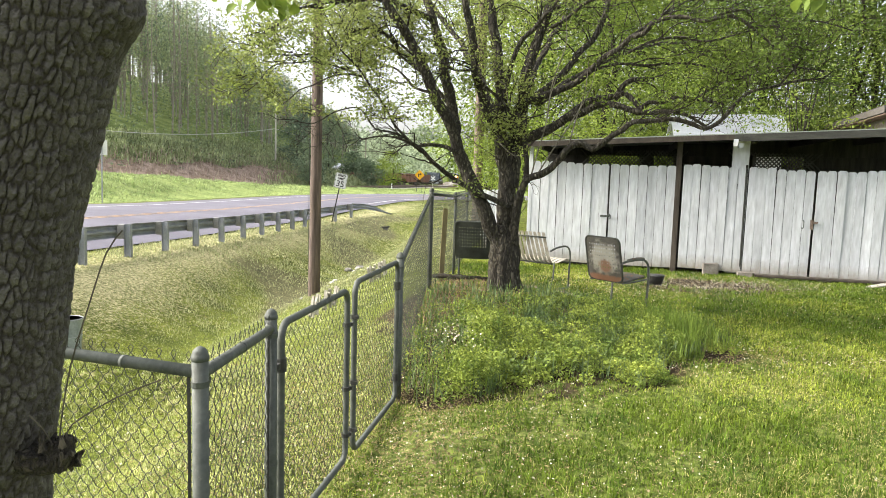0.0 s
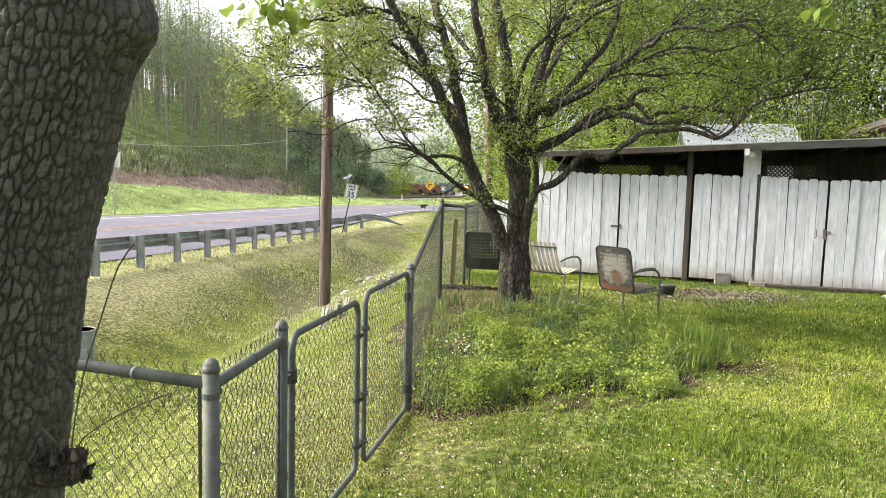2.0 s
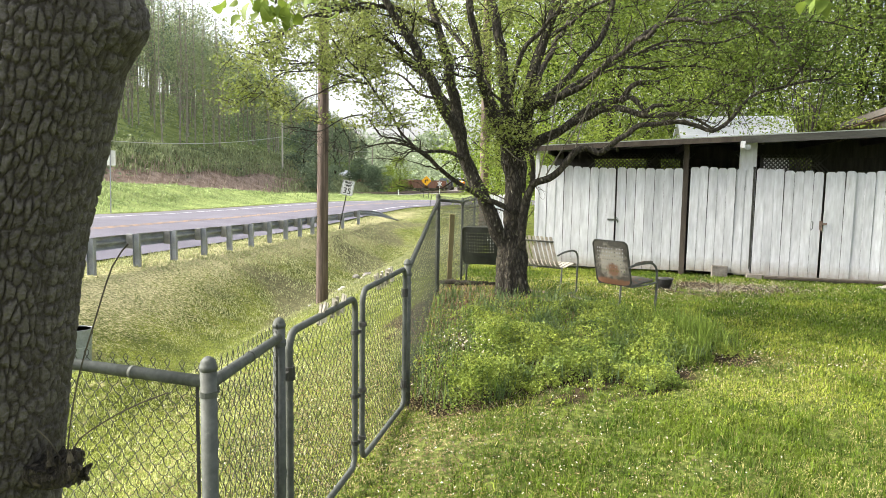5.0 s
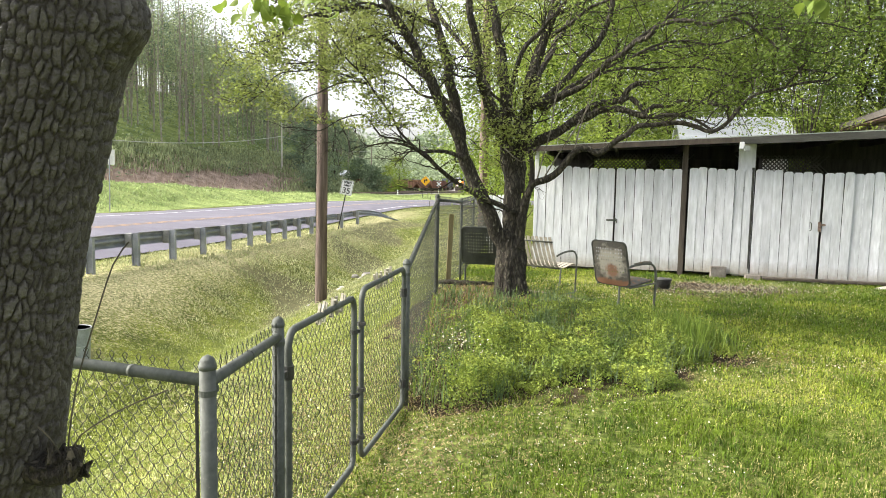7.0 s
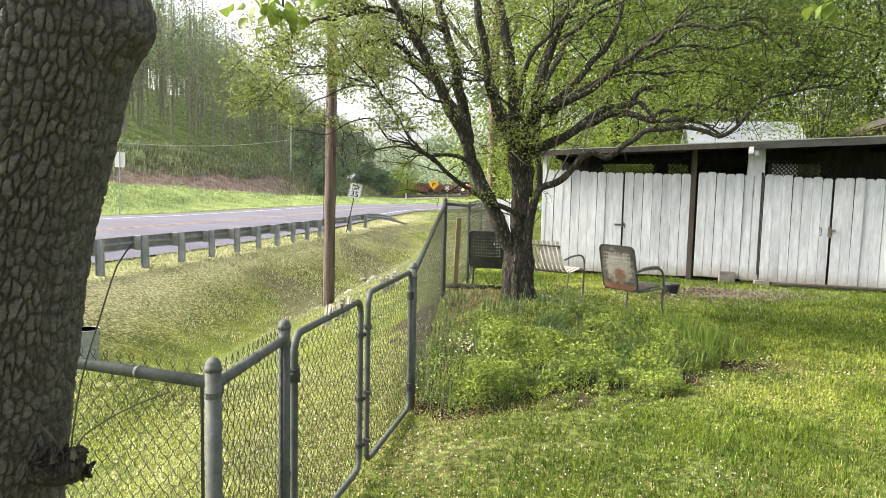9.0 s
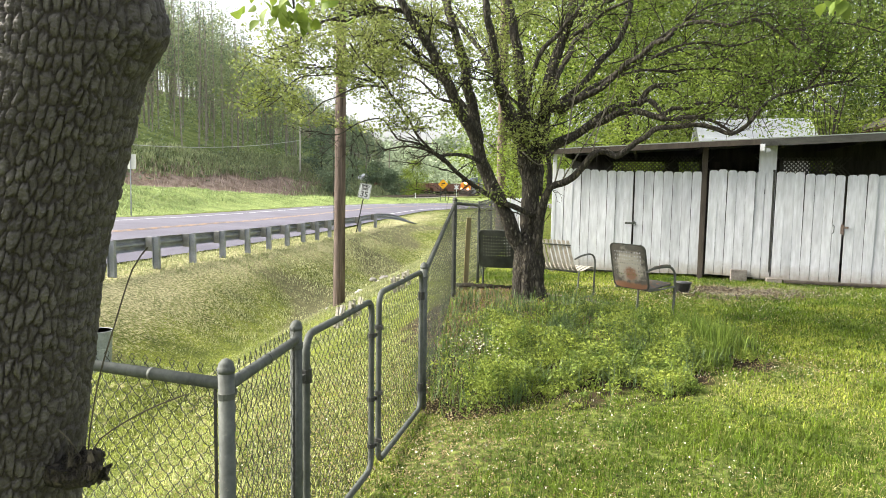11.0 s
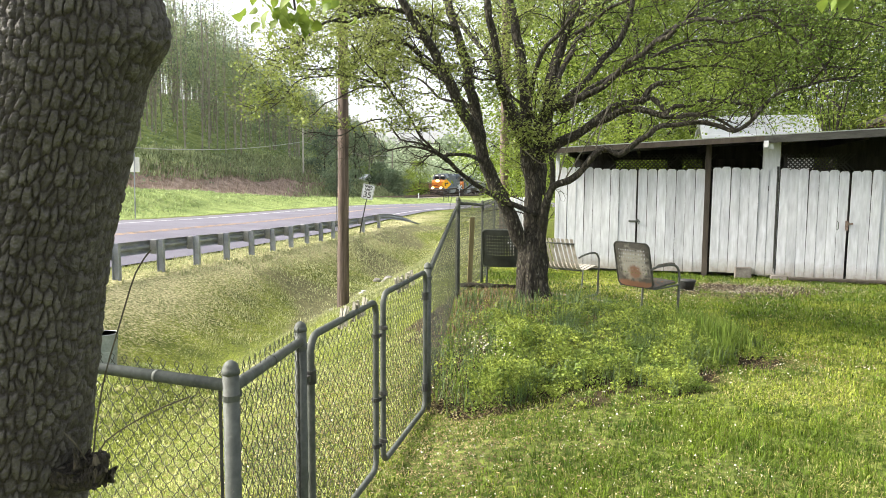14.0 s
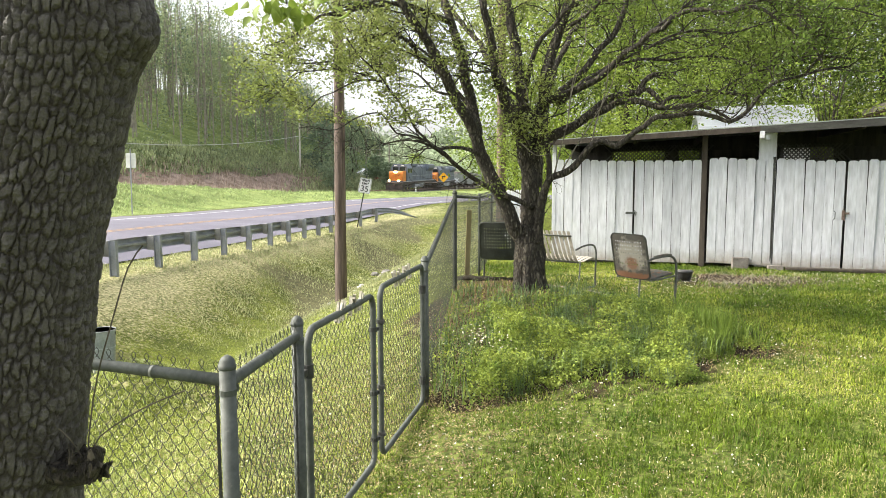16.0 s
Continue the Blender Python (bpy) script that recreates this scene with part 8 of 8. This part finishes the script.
class Along:
    """Places by distance along a track."""

    def __init__(self, line):
        self.p = line
        self.s = np.concatenate([[0], np.cumsum(np.linalg.norm(np.diff(line, axis=0), axis=1))])

    def at(self, s):
        return Vector([float(np.interp(s, self.s, self.p[:, k])) for k in range(3)])

    def place(self, s, half=6.0):
        a, b = self.at(s - half), self.at(s + half)
        d = (b - a).normalized()
        m = (a + b) / 2
        turn = math.atan2(-d.x, d.y)
        return Matrix.Translation(m) @ Euler((math.asin(d.z), 0, turn), "ZXY").to_matrix().to_4x4()

    def nearest(self, y):
        return float(np.interp(y, self.p[:, 1], self.s) if self.p[-1, 1] > self.p[0, 1] else np.interp(-y, -self.p[:, 1], self.s))


# ---- a bird over the road ----
feather = mat("black_feathers", (0.012, 0.012, 0.013), (0.03, 0.03, 0.03), scale=30, rough=0.6, bump=0)
bird = thing("bird", pose(0, 0, 0), "small black bird flying over the ditch", "bird")
part("body", MB().tube([(0, -0.13, 0), (0, -0.07, 0.0), (0, 0.0, 0.005), (0, 0.06, 0.01), (0, 0.085, 0.02), (0, 0.11, 0.018), (0, 0.135, 0.012)], [0.018, 0.022, 0.036, 0.03, 0.024, 0.018, 0.003], 9).mesh("body", feather, True), bird)
part("tail", MB().prism([(-0.012, -0.11), (0.012, -0.11), (0.03, -0.21), (-0.03, -0.21)], -0.003, 0.003, "z").mesh("tail", feather), bird)
wings = []
for s in (-1, 1):
    b = MB().prism([(0.015 * s, -0.05), (0.015 * s, 0.05), (0.09 * s, 0.06), (0.19 * s, -0.02), (0.10 * s, -0.06)], -0.003, 0.003, "z")
    wings.append(part("wing", b.mesh("wing", feather), bird))


def motions():
    a = Along(TRACK_A)
    times = [0.5 * k for k in range(33)]
    base = a.nearest(183.0) + 1.0
    train = [(lead_loco, 0.0, 1), (second_loco, 22.6, 1)] + [(c, 41.2 + 14.9 * k, 1) for k, c in enumerate(grey_cars)]
    for ob, back, _ in train:
        walk(ob, [(t, a.place(base + 13.4 * (t - 11.5) - 11.0 - back)) for t in times])
    b = Along(TRACK_B)
    start = b.nearest(279.0)
    for ob, back in [(other_loco, 11.0)] + [(c, 30.0 + 14.9 * k) for k, c in enumerate(brown_cars)]:
        walk(ob, [(t, b.place(start + 3.0 * t - back)) for t in times])
    # the bird flutters low over the slope and drops behind the fence
    rows = [(0.0, -0.92, 22.0, -0.1), (0.3, -0.55, 22.0, -0.05), (0.6, -0.3, 22.0, 0.25), (1.0, -0.1, 22.0, 0.66), (1.5, -0.09, 22.0, 1.04), (2.0, -0.09, 22.0, 0.92), (2.3, -0.08, 22.0, 0.64),
            (2.5, -0.02, 22.0, 0.38), (2.8, 0.3, 22.0, -0.3), (3.2, 0.75, 22.0, -0.62), (16.0, 0.75, 22.0, -0.62)]
    walk(bird, [(t, pose(x, y, z, 0, 0, -70)) for t, x, y, z in rows])
    for s, w in zip((-1, 1), wings):
        flap = [(0.1 * k, pose(0, 0, 0.01, 0, -s * (32 if k % 2 else -32), 0)) for k in range(31)]
        walk(w, flap + [(3.3, pose(0, 0, 0.01, 0, s * 10, 0)), (16.0, pose(0, 0, 0.01, 0, s * 10, 0))])


motions()
